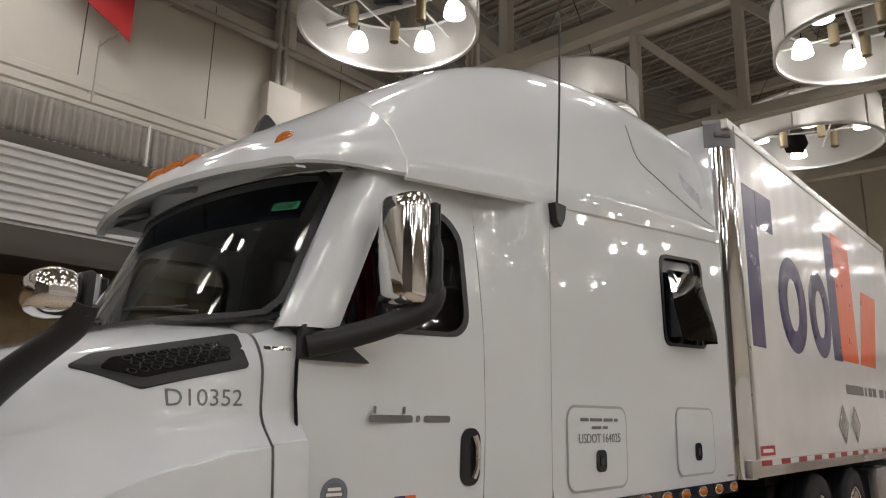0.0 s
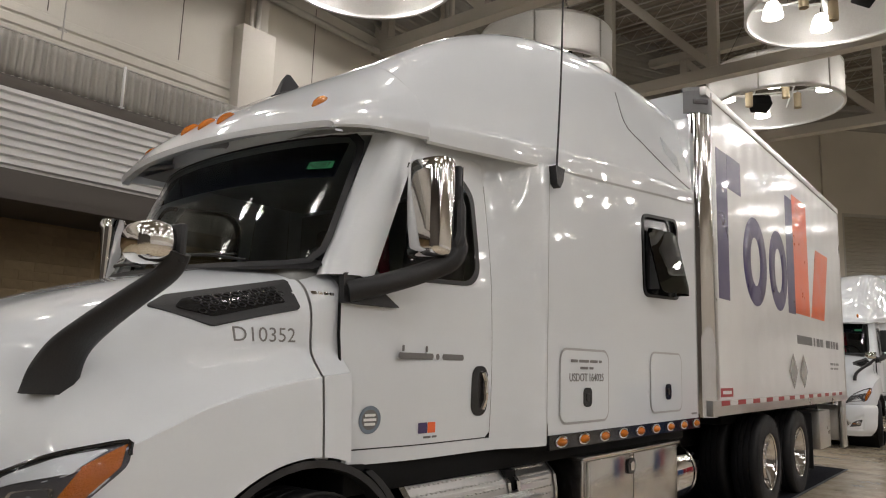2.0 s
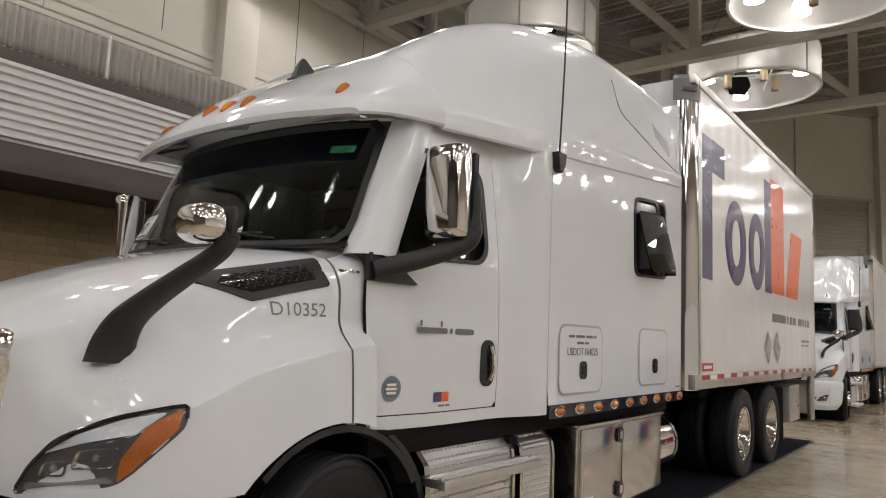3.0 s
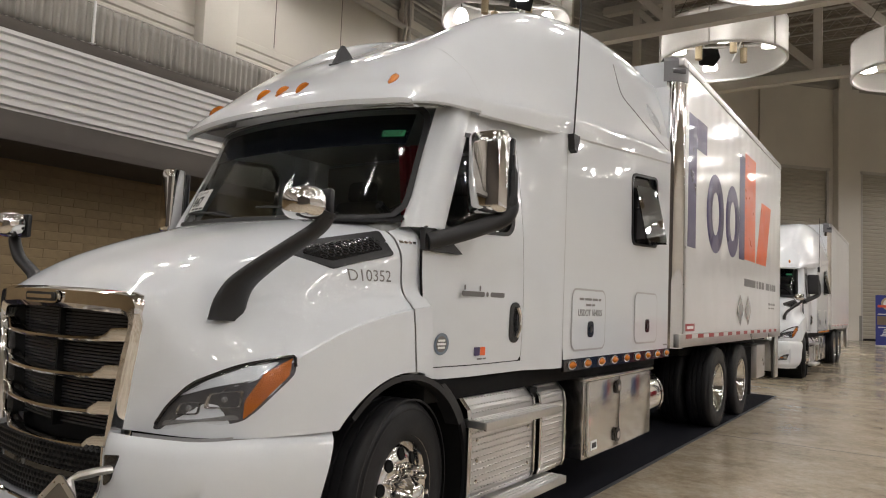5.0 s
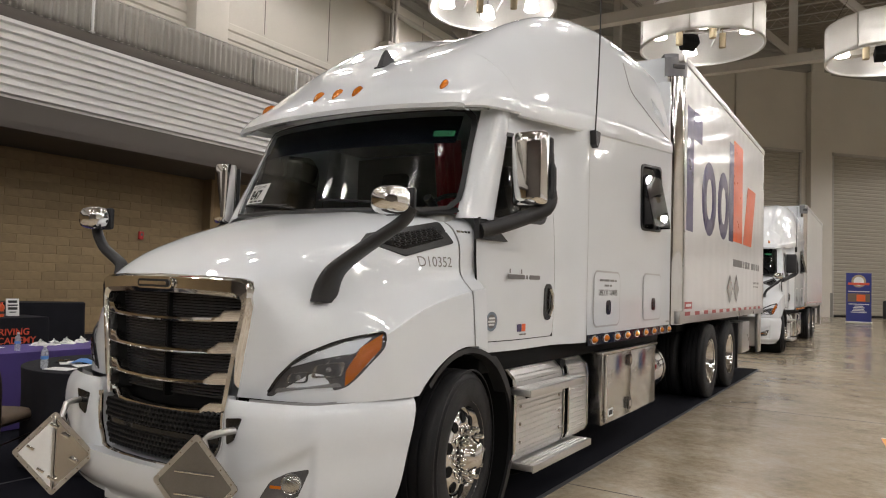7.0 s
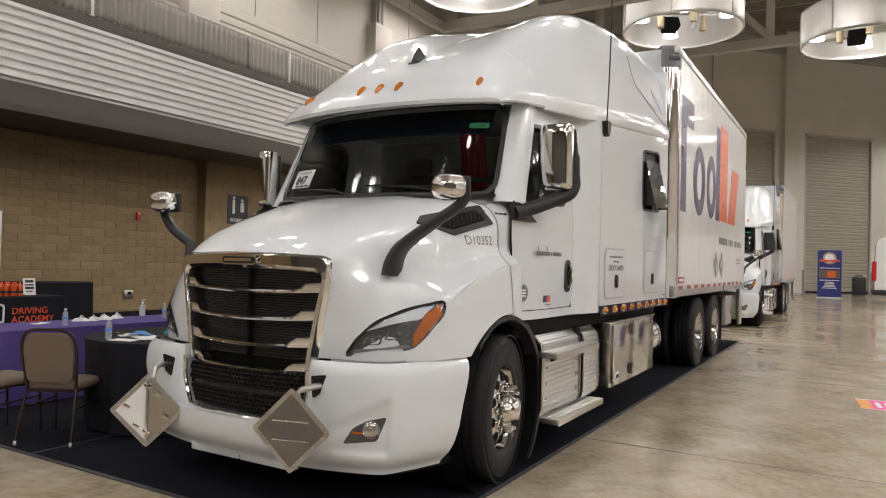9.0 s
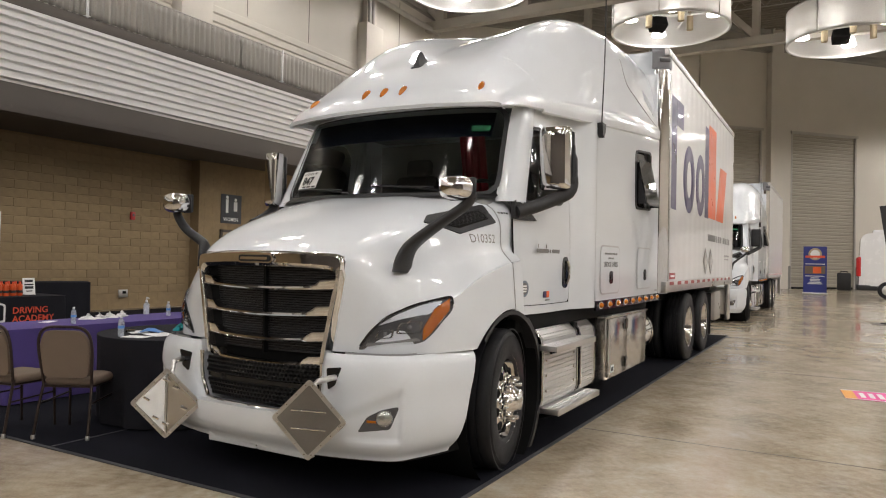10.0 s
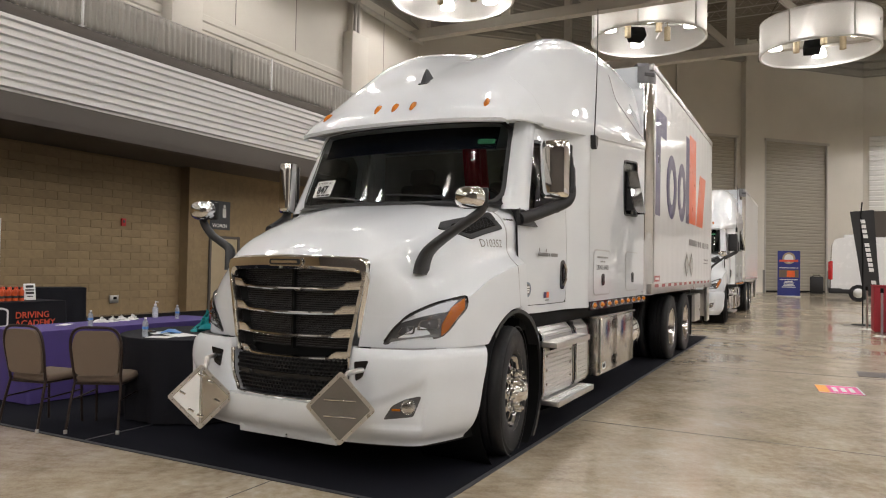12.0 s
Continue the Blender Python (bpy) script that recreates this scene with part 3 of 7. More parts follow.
def open_joist(y):
    gs = [tube([(-14, y, 17.3), (30, y, 17.3)], 0.035, 4), tube([(-14, y, 16.75), (30, y, 16.75)], 0.035, 4)]
    for i in range(48):
        x = -14 + i * 0.92
        gs.append(tube([(x, y, 17.3), (x + 0.46, y, 16.75), (x + 0.92, y, 17.3)], 0.016, 4, False))
    return join(*gs)


joist = open_joist(0)
jm = mesh("roof_joist", joist, PIPEPAINT)
for k in range(22):
    j = new("roof_joist", jm)
    j.matrix_basis = pose(0, 9.0 + 1.55 * k, 0)
    tagged(j, "pale open-web steel joist under the roof deck", "roof joist", "roof joists", "structure")


def bar(p, q, w):
    p, q = Vector(p), Vector(q)
    m = Matrix.Translation((p + q) / 2) @ (q - p).to_track_quat("Z", "Y").to_matrix().to_4x4()
    return moved(rbox(0, 0, 0, w, w, (q - p).length, 0.012, 1), m)


def girder(y, x0, step):
    """Box-section roof girder across the hall."""
    e = thing("roof_girder", "beige welded steel roof girder with diagonal braces", "girder", "roof girders")
    tagged(e, kind="structure")
    part("bottom_chord", bar((-14.4, y, 11.8), (30, y, 11.8), 0.42), TRUSSPAINT, e)
    part("top_chord", bar((-14.4, y, 16.5), (30, y, 16.5), 0.42), TRUSSPAINT, e)
    for k in range(-2, 7):
        x = x0 + k * step
        if not -14 < x < 29:
            continue
        part("upright", bar((x, y, 12.0), (x, y, 16.3), 0.34), TRUSSPAINT, e)
        part("brace", bar((x, y, 12.0), (x - step, y, 16.3), 0.3), TRUSSPAINT, e)
    return e


girder(23.5, -4.2, 4.0)
girder(15.3, -4.4, 4.0)
girder(31.7, -4.2, 4.0)
girder(7.1, -4.2, 4.0)


# ---- drum lamps ----
def fabric():
    m, nt, p = shader("translucent_drum_fabric")
    t, mx = nt.nodes.new("ShaderNodeBsdfTranslucent"), nt.nodes.new("ShaderNodeMixShader")
    v = coords(nt)
    col = ramp(nt, noise_at(nt, v, 40), ((0.3, (0.78, 0.77, 0.76)), (0.7, (0.86, 0.85, 0.84))))
    nt.links.new(col, p.inputs["Base Color"])
    nt.links.new(col, t.inputs["Color"])
    p.inputs["Roughness"].default_value = 0.45
    mx.inputs[0].default_value = 0.58
    nt.links.new(p.outputs[0], mx.inputs[1])
    nt.links.new(t.outputs[0], mx.inputs[2])
    gap, open_mx = nt.nodes.new("ShaderNodeBsdfTransparent"), nt.nodes.new("ShaderNodeMixShader")
    open_mx.inputs[0].default_value = 0.16
    nt.links.new(mx.outputs[0], open_mx.inputs[1])
    nt.links.new(gap.outputs[0], open_mx.inputs[2])
    nt.links.new(open_mx.outputs[0], nt.nodes["Material Output"].inputs[0])
    return m


FABRIC = fabric()


def drum_lamp():
    R, H = 1.5, 0.86
    e = thing("drum_lamp", "large white drum pendant lamp with lit bulbs and cans inside", "pendant lamp", "drum lamps")
    part("shade", join(lathe([(R, 0), (R, H)], 64), lathe([(R - 0.012, H), (R - 0.012, 0)], 64)), FABRIC, e)
    part("rim", lathe([(R + 0.012, -0.03), (R + 0.012, 0.03), (R - 0.04, 0.03), (R - 0.04, -0.03), (R + 0.012, -0.03)], 64), SHADERIM, e, angle=30)
    part("upper_rim", lathe([(R + 0.01, H - 0.02), (R + 0.01, H + 0.02), (R - 0.03, H + 0.02), (R - 0.03, H - 0.02), (R + 0.01, H - 0.02)], 64), SHADERIM, e, angle=30)
    for k in range(6):
        a = radians(60 * k + 12)
        part("rib", moved(rbox(R + 0.008, 0, H / 2, 0.03, 0.035, H, 0.005, 1), pose(0, 0, 0, 0, 0, math.degrees(a))), ALU, e)
    part("frame", join(tube([(-R, 0.25, 0.55), (R, 0.25, 0.55)], 0.05, 8), tube([(-0.95, -0.3, 0.5), (0.95, -0.3, 0.5)], 0.02, 6), tube([(0.4, -R * 0.95, 0.5), (0.4, R * 0.95, 0.5)], 0.02, 6), tube([(-0.45, -R * 0.95, 0.5), (-0.45, R * 0.95, 0.5)], 0.02, 6)), SHADERIM, e)
    bowl = mesh("bulb_bowl", lathe([(0.06, 0.30), (0.10, 0.28), (0.155, 0.17), (0.185, 0.0), (0.175, 0.0), (0.14, 0.17), (0.05, 0.27), (0.0, 0.28)], 24), BULBGLASS)
    light = bpy.data.lights.new("bulb_light", "SPOT")
    light.spot_size, light.spot_blend = radians(168), 0.25
    light.energy, light.color, light.shadow_soft_size = BULB_WATTS, BULB_COLOUR, 0.15
    for k, (x, y) in enumerate(((-1.0, 0.55), (0.15, -1.0), (1.05, 0.35), (0.1, 1.05))):
        b = placed("bulb", bowl, e, pose(x, y, 0.16))
        s = placed("bulb_light", light, e, pose(x, y, 0.10))
        part("stem", tube([(x, y, 0.44), (x, y, 0.6)], 0.012, 6), DARK, e)
    can = mesh("can", join(lathe([(0.0, 0.36), (0.085, 0.36), (0.085, 0.0), (0.07, 0.0), (0.065, 0.05), (0.0, 0.05)], 16), tube([(0, 0, 0.36), (0, 0, 0.5)], 0.01, 5)), CAN)
    for x, y in ((-0.55, -0.25), (-0.2, 0.5), (0.55, 0.1)):
        placed("can", can, e, pose(x, y, 0.06))
    part("speaker_box", moved(rbox(0, 0, 0, 0.42, 0.34, 0.30, 0.02), pose(0.25, -0.45, 0.30, 25, 0, 20)), DARK, e)
    for k in range(3):
        a = radians(120 * k + 40)
        part("cable", tube([(R * 0.97 * math.cos(a), R * 0.97 * math.sin(a), H), (0.1 * math.cos(a), 0.1 * math.sin(a), 3.3)], 0.006, 4), DARK, e)
    part("drop_cable", tube([(0, 0, 3.3), (0, 0, 4.2)], 0.012, 5), DARK, e)
    return e


LAMP_SCALE = 1.57
lamp0 = drum_lamp()
lamp0.scale = (LAMP_SCALE,) * 3
lamp0.matrix_basis = pose(-9.0, 11.0, 11.3, 0, 0, 15) @ Matrix.Scale(LAMP_SCALE, 4)
for x, y, z, a in ((-9.1, 20.1, 11.7, 40), (0.25, 20.0, 11.4, 95), (-3.0, 26.5, 11.2, 200), (3.46, 30.6, 11.0, 170), (0.2, 11.2, 11.3, 10), (0.2, 2.8, 11.3, 33), (-9.0, 2.5, 11.3, 75), (9.2, 12.0, 11.3, 60), (9.2, 3.0, 11.3, 120), (0.2, -6.0, 11.3, 150), (-9.0, -6.0, 11.3, 20), (9.2, -6.0, 11.3, 80)):
    copy_thing(lamp0, pose(x, y, z, 0, 0, a))


# the same lamps over the rest of the hall
for x in (18.3, 27.4):
    for k in range(9):
        copy_thing(lamp0, pose(x, -23.5 + 8.8 * k, 11.3, 0, 0, 37 * k + 5 * x))
# all unseen; those at y 45.5 and 52.5 added to brighten the far wall
for x, y in ((9.2, 20.8), (9.2, 29.6), (9.2, 38.4), (10.2, 45.5), (10.6, 52.5), (-9.0, -15), (0.2, -15), (9.2, -15), (-9.0, -24), (0.2, -24), (9.2, -24)):
    copy_thing(lamp0, pose(x, y, 11.3, 0, 0, 31 * x + 7 * y))

# ---- the truck: x across, y backwards from the bumper, z up ----
HY = (0.10, 0.16, 0.30, 0.55, 0.85, 1.15, 1.45)
HOOD = (  # across the hood from its middle to the lower edge: x and z at the stations HY
    ((0, 0, 0, 0, 0, 0, 0), (1.46, 1.51, 1.60, 1.71, 1.81, 1.89, 1.95)),
    ((.34, .355, .38, .42, .45, .47, .48), (1.455, 1.50, 1.59, 1.70, 1.80, 1.88, 1.94)),
    ((.555, .60, .66, .74, .80, .87, .95), (1.44, 1.465, 1.53, 1.62, 1.72, 1.81, 1.88)),
    ((.60, .67, .78, .88, .955, 1.025, 1.085), (1.37, 1.375, 1.39, 1.45, 1.58, 1.68, 1.76)),
    ((.595, .735, .89, .99, 1.03, 1.065, 1.095), (1.24, 1.235, 1.25, 1.335, 1.435, 1.505, 1.535)),
    ((.565, .765, .965, 1.095, 1.135, 1.152, 1.16), (1.08, 1.075, 1.09, 1.20, 1.325, 1.405, 1.44)),
    ((.563, .768, .972, 1.112, 1.158, 1.172, 1.178), (1.05, 1.045, 1.055, 1.160, 1.285, 1.365, 1.40)),
    ((.53, .775, .985, 1.12, 1.185, 1.20, 1.20), (.87, .87, .87, .88, 1.00, 1.06, 1.08)),
)
WHEEL_Y, WHEEL_R = 1.25, 0.515


def hood_edge(y):
    """Lower edge: level to the arch, then round the wheel."""
    d = abs(y - WHEEL_Y)
    arch = 0.49 + math.sqrt(max(0.0, 0.61 ** 2 - d * d))
    return 0.868 if y < 0.72 else max(0.868, arch)


def hood_row(y, k=5, lo=0):
    pts = []
    for i, (xs, zs) in enumerate(HOOD):
        x, z = hermite(HY, xs, y), hermite(HY, zs, y)
        if i == 7:
            z = hood_edge(y)
        if i in (5, 6):
            z = max(z, hood_edge(y) + 0.09 - 0.03 * (i - 4))
        pts.append((x, z))
    half = spline(pts, k)
    out = []
    for x, z in half:
        out.append(Vector((x, y + 0.035 * min(1.0, x / 0.6) ** 2 * max(0.0, 1 - (y - 0.1) / 0.3), z)))
    return out[lo * k:]


def both_sides(half):
    return [Vector((-p.x, p.y, p.z)) for p in half[::-1]] + half[1:]


def hood_geo(y0=0.10, y1=1.30):
    ys = list(np.linspace(y0, 0.30, 12)) + list(np.linspace(0.335, 0.72, 11)) + list(np.linspace(0.735, y1, 16))
    return grid([both_sides(hood_row(y)) for y in ys])


# roof cap from the visor to the back of the sleeper
RY = (1.26, 1.32, 1.45, 1.75, 2.10, 2.60, 3.20, 4.00, 4.80, 5.45)
ROOF = (
    ((0,) * 10, (2.60, 2.685, 2.80, 3.01, 3.21, 3.46, 3.70, 3.90, 3.98, 3.96)),
    ((.40, .41, .42, .42, .42, .42, .42, .42, .42, .42), (2.60, 2.685, 2.80, 3.02, 3.225, 3.50, 3.76, 3.95, 4.00, 3.98)),
    ((.72, .735, .76, .77, .77, .78, .79, .80, .81, .81), (2.597, 2.675, 2.775, 3.00, 3.235, 3.53, 3.775, 3.94, 3.98, 3.95)),
    ((.90, .92, .95, .97, .985, 1.00, 1.02, 1.04, 1.05, 1.06), (2.588, 2.652, 2.725, 2.86, 3.02, 3.27, 3.51, 3.71, 3.78, 3.78)),
    ((.955, .975, 1.005, 1.04, 1.08, 1.13, 1.165, 1.18, 1.185, 1.19), (2.58, 2.625, 2.675, 2.765, 2.86, 2.98, 3.12, 3.26, 3.34, 3.38)),
    ((.975, .995, 1.03, 1.075, 1.125, 1.19, 1.238, 1.242, 1.242, 1.242), (2.572, 2.603, 2.65, 2.71, 2.76, 2.815, 2.90, 2.985, 3.05, 3.10)),
    ((.982, 1.004, 1.04, 1.09, 1.145, 1.212, 1.262, 1.264, 1.264, 1.264), (2.566, 2.592, 2.625, 2.672, 2.715, 2.765, 2.825, 2.915, 2.985, 3.04)),
    ((.985, 1.008, 1.045, 1.09, 1.143, 1.208, 1.258, 1.262, 1.262, 1.262), (2.558, 2.572, 2.592, 2.615, 2.63, 2.66, 2.715, 2.80, 2.885, 2.95)),
)


def roof_row(y, k=5):
    pts = [(hermite(RY, xs, y), hermite(RY, zs, y)) for xs, zs in ROOF]
    fade = max(0.0, 1 - (y - 1.26) / 1.2)
    # the visor ends in wings that stand proud of the fairing behind
    wing = max(0.0, min(1.0, (1.885 - y) / 0.03))
    out = []
    for x, z in spline(pts, k):
        w = max(0.0, min(1.0, (x - 0.80) / 0.18)) * wing * wing * (3 - 2 * wing)
        out.append(Vector((x + 0.026 * w, y + 0.13 * (abs(x) / 0.9) ** 2.2 * fade, z + 0.010 * w)))
    return out


def roof_geo():
    ys = list(np.linspace(1.26, 1.6, 14)) + list(np.linspace(1.64, 1.82, 4)) + list(np.linspace(1.85, 1.89, 7)) + list(np.linspace(1.94, 5.45, 42))
    rows = [both_sides(roof_row(y)) for y in ys]
    g = grid(rows)
    # returned lip all round
    lipf = [[p + Vector((0, 0.0, 0)) for p in rows[0]], [p + Vector((0, 0.012, -0.028)) for p in rows[0]], [p + Vector((0, 0.06, -0.02)) for p in rows[0]]]
    sides = []
    for s in (1, -1):
        edge = [r[-1] if s > 0 else r[0] for r in rows]
        sides.append(grid([edge, [p + Vector((-0.012 * s, 0, -0.012)) for p in edge], [Vector((s * min(abs(p.x) - 0.02, cab_x(p.y, 2.6) - 0.012), p.y, p.z + 0.03)) for p in edge]]))
    back = rows[-1]
    V = list(back) + [Vector((0, 5.45, 2.8))]
    n = len(back)
    rear = (V, [[i, i + 1, n] for i in range(n - 1)])
    return join(g, grid(lipf), *sides, rear)


def cab_x(y, z):
    """Half-width of the cab side: the doors lean in above the sill of the window, the sleeper is upright."""
    d = 1.155 + 0.012 * math.sin(max(0, min(1, (z - 1.05) / 0.8)) * math.pi) - 0.105 * max(0.0, (z - 1.85) / 0.8) ** 1.3
    f = max(0.0, min(1.0, (y - 1.42) / 0.6))
    d -= 0.055 * (1 - f * f * (3 - 2 * f))
    t = max(0.0, min(1.0, (y - 2.48) / 0.46))
    t = t * t * (3 - 2 * t)
    return d * (1 - t) + 1.25 * t


def screen_y(x, z):
    """Windscreen: leans back and wraps round at the sides."""
    a = abs(x)
    return 1.21 + 0.47 * (z - 1.95) + 0.10 * (a / 0.8) ** 2 + 0.05 * (a / 0.95) ** 6


def side(s, lift=0.0):
    return lambda y, z: Vector((s * (cab_x(y, z) + lift), y, z))


def build_truck():
    t = thing("delivery_truck", "white long-nosed sleeper-cab truck with a white cargo box", "truck", "parked trucks")
    # chassis
    part("chassis_rail", join(slab(0.36, 0.7, 0.62, 0.46, 11.8, 0.90, 0.01), slab(-0.46, 0.7, 0.62, -0.36, 11.8, 0.90, 0.01), slab(-0.4, 0.7, 0.66, 0.4, 0.9, 0.86), slab(-1.0, 5.6, 0.80, 1.0, 5.75, 0.98)), DARK, t)
    part("underbody", join(slab(-1.12, 1.5, 0.90, 1.12, 5.5, 1.04, 0.02), slab(-0.62, 0.25, 0.40, 0.62, 1.3, 0.95, 0.05), slab(-0.9, 7.2, 0.9, 0.9, 11.9, 1.08, 0.02)), DARK, t)
    for y in (1.25, 7.88, 9.28):
        part("axle", tube([(-0.95, y, 0.515), (0.95, y, 0.515)], 0.09, 10), DARK, t)
    # hood
    hg = hood_geo()
    hood = part("hood", hg, WHITE, t, "glossy white sloping hood with flared fenders", angle=60)
    skin = Skin(hg)
    cow = join(*(grid([[Vector((s * p.x, p.y, p.z)) for p in hood_row(y, 5, 0)] for y in np.linspace(1.312, 1.462, 5)]) for s in (1, -1)))
    part("cowl_panel", cow, WHITE, t, angle=60)
    for s in (1, -1):
        part("hood_gap", grid([[Vector((s * (p.x - 0.012), p.y, p.z - 0.008)) for p in hood_row(y, 5, 2)] for y in (1.27, 1.34)]), SEAMGREY, t)
    # engine bay block so that nothing shows through
    for s in (1, -1):
        part("wheel_housing", lathe([(0.60, s * 1.16), (0.60, s * 0.62), (0.0, s * 0.62)], 40, "x", (0, WHEEL_Y, 0.49)), DARK, t)
    # rear fender flap behind the front wheel
    for s in (1, -1):
        arc = []
        for k in range(15):
            a = radians(58 - 7.4 * k)
            arc.append((WHEEL_Y + 0.618 * math.cos(a), 0.49 + 0.618 * math.sin(a)))
        V = [[(s * 0.70, y, z) for y, z in arc], [(s * 1.17, y, z) for y, z in arc], [(s * 1.17, y + 0.045, z) for y, z in arc], [(s * 0.70, y + 0.045, z) for y, z in arc]]
        part("splash_flap", grid(V), BLACK, t, "black rubber flap behind the wheel")
        arc = [(WHEEL_Y + 0.60 * math.cos(radians(a)), 0.49 + 0.60 * math.sin(radians(a))) for a in range(30, 142, 8)]
        part("arch_trim", grid([[(s * 1.195, y, z) for y, z in arc], [(s * 1.195, WHEEL_Y + (y - WHEEL_Y) * 0.95, 0.49 + (z - 0.49) * 0.95) for y, z in arc], [(s * 1.10, WHEEL_Y + (y - WHEEL_Y) * 0.95, 0.49 + (z - 0.49) * 0.95) for y, z in arc]]), BLACK, t)
    build_front(t, skin)
    build_cab(t)
    build_wheels(t)
    build_running_gear(t)
    build_box(t)
    build_mirrors(t, skin)
    return t


def plan_bumper(s):
    """Half plan of the bumper: s from 0 at the middle to 1 at the wheel."""
    xs = (0, .30, .55, .80, .985, 1.075, 1.14, 1.182)
    ys = (-.035, -.02, .012, .078, .165, .345, .55, .745)
    k = s * 7
    return hermite(range(8), xs, k), hermite(range(8), ys, k)


def bumper_point(s, z):
    s -= 0.12 * (0.868 - z) / 0.6 * max(0.0, (s - 0.45) / 0.55)
    x, y = plan_bumper(s)
    x2, y2 = plan_bumper(min(1, s + 0.01))
    x1, y1 = plan_bumper(max(0, s - 0.01))
    d = Vector((x2 - x1, y2 - y1, 0)).normalized()
    n = Vector((d.y, -d.x, 0))
    o = hermite((.27, .33, .42, .60, .80, .845, .868), (-.075, -.02, .012, .016, .010, -.010, -.034), z)
    def step(v, a, w):
        v = max(0.0, min(1.0, (v - a) / w))
        return v * v * (3 - 2 * v)

    # scooped pocket that carries the fog lamp
    o -= 0.024 * step(s, 0.33, 0.10) * (1 - step(s, 0.572, 0.022)) * step(z, 0.365, 0.03) * (1 - step(z, 0.49 + (s - 0.36) * 0.75, 0.045))
    return Vector((x, y, z)) + n * o


def build_front(t, skin):
    def gy(x, z):
        return 0.045 + 0.085 * (abs(x) / 0.6) ** 2 + 0.02 * (1.1 - z)

    def half_w(z):
        return hermite((.50, .62, .80, 1.1, 1.35, 1.44), (.40, .485, .50, .555, .60, .60), z)

    # bumper with the opening for the lower grille
    zs = [.255, .275, .30, .33, .36, .375, .39, .41, .44, .47, .50, .505, .525, .55, .575, .60, .625, .65, .675, .70, .74, .80, .825, .845, .868]
    ss = list(np.linspace(0, 0.274, 6)) + list(np.linspace(0.29, 0.55, 16)) + list(np.linspace(0.56, 0.64, 10)) + list(np.linspace(0.66, 1, 14))
    V, F = [], []
    full = [-s for s in ss[::-1]] + ss[1:]
    n = len(full)
    for z in zs:
        for s in full:
            p = bumper_point(abs(s), z)
            zz = z
            e = max(0.0, 1 - (abs(s) - 0.274) / 0.10) if z >= 0.50 and abs(s) > 0.27 else 0.0
            if e > 0:
                w = half_w(z) + 0.014
                p = p.lerp(Vector((w, gy(w, z) - 0.042, z)), e ** 1.5)
            V.append(Vector((p.x if s >= 0 else -p.x, p.y, zz)))
    for i in range(len(zs) - 1):
        for j in range(n - 1):
            mid = (abs(full[j]) + abs(full[j + 1])) / 2
            if zs[i] >= 0.50 and mid < 0.275:
                continue
            F.append([i * n + j, i * n + j + 1, (i + 1) * n + j + 1, (i + 1) * n + j])
    bg = (V, F)
    bumper = part("bumper", bg, WHITE, t, "white moulded bumper", angle=50)
    bskin = Skin(bg)
    part("opening_ledge", grid([[bumper_point(k, 0.50) if k >= 0 else Vector((-bumper_point(-k, 0.50).x, bumper_point(-k, 0.50).y, 0.50)) for k in np.linspace(-0.274, 0.274, 15)], [Vector((math.copysign(plan_bumper(abs(k))[0], k) * 0.95, 0.16, 0.50)) for k in np.linspace(-0.274, 0.274, 15)]]), WHITE, bumper)
    for s in (1, -1):
        edge = [(half_w(z) + 0.014, z) for z in zs if z >= 0.50]
        part("opening_return", grid([[(s * w, gy(w, z) - 0.042 + d, z) for w, z in edge] for d in (0.0, 0.10)]), WHITE, bumper)
    for s in (1, -1):
        part("bumper_gap", grid([[Vector((s * (bumper_point(k, .86).x - 0.03), bumper_point(k, .86).y + 0.03, z)) for k in np.linspace(0.36, 1, 20)] for z in (.845, .875)]), SEAMGREY, t)
    part("lower_valance", join(slab(-0.42, 0.06, 0.22, -0.005, 0.13, 0.31, 0.01), slab(0.005, 0.06, 0.22, 0.42, 0.13, 0.31, 0.01)), WHITE, t)
    part("valance_skirt", grid([[Vector((s * plan_bumper(k)[0] * 0.95, plan_bumper(k)[1] + 0.10, z)) for s, k in [(-1, q) for q in np.linspace(0.9, 0, 12)] + [(1, q) for q in np.linspace(0, 0.9, 12)]] for z in (.24, .34)]), DARK, t)
    for s in (1, -1):
        # fog lamp
        out = softened([(0.765, 0.43), (0.945, 0.455), (0.985, 0.585), (0.90, 0.565), (0.82, 0.52)], 0.018, 3)
        out = [(a * s, b) for a, b in out]
        pod = part("fog_lamp", bskin.patch(out, lambda a, b: (a, -1.0, b), (0, 1, 0), 0.004), LAMPGREY, bumper, "dark fog lamp recess")
        c, nn = bskin.at((s * 0.915, -1, 0.515), (0, 1, 0), 0.006)
        rot = nn.to_track_quat("Z", "Y").to_matrix().to_4x4()
        part("lens", moved(lathe([(0.0, 0.012), (0.03, 0.010), (0.043, 0.002), (0.046, 0.004), (0.05, -0.004)], 20), Matrix.Translation(c) @ rot), LAMPBOWL, pod)
        c, nn = bskin.at((s * 0.845, -1, 0.495), (0, 1, 0), 0.006)
        part("amber_insert", moved(rbox(0, 0, 0, 0.055, 0.014, 0.006, 0.002), Matrix.Translation(c) @ nn.to_track_quat("Z", "Y").to_matrix().to_4x4()), AMBER, pod)
        # pocket beside the grille
        out = softened([(0.565 * s, 0.782), (0.675 * s, 0.797), (0.635 * s, 0.69), (0.585 * s, 0.66)], 0.012, 3)
        part("side_pocket", bskin.patch(out, lambda a, b: (a, -1.0, b), (0, 1, 0), 0.006, steps=5), GLOSSBLACK, bumper, "black pocket beside the grille")
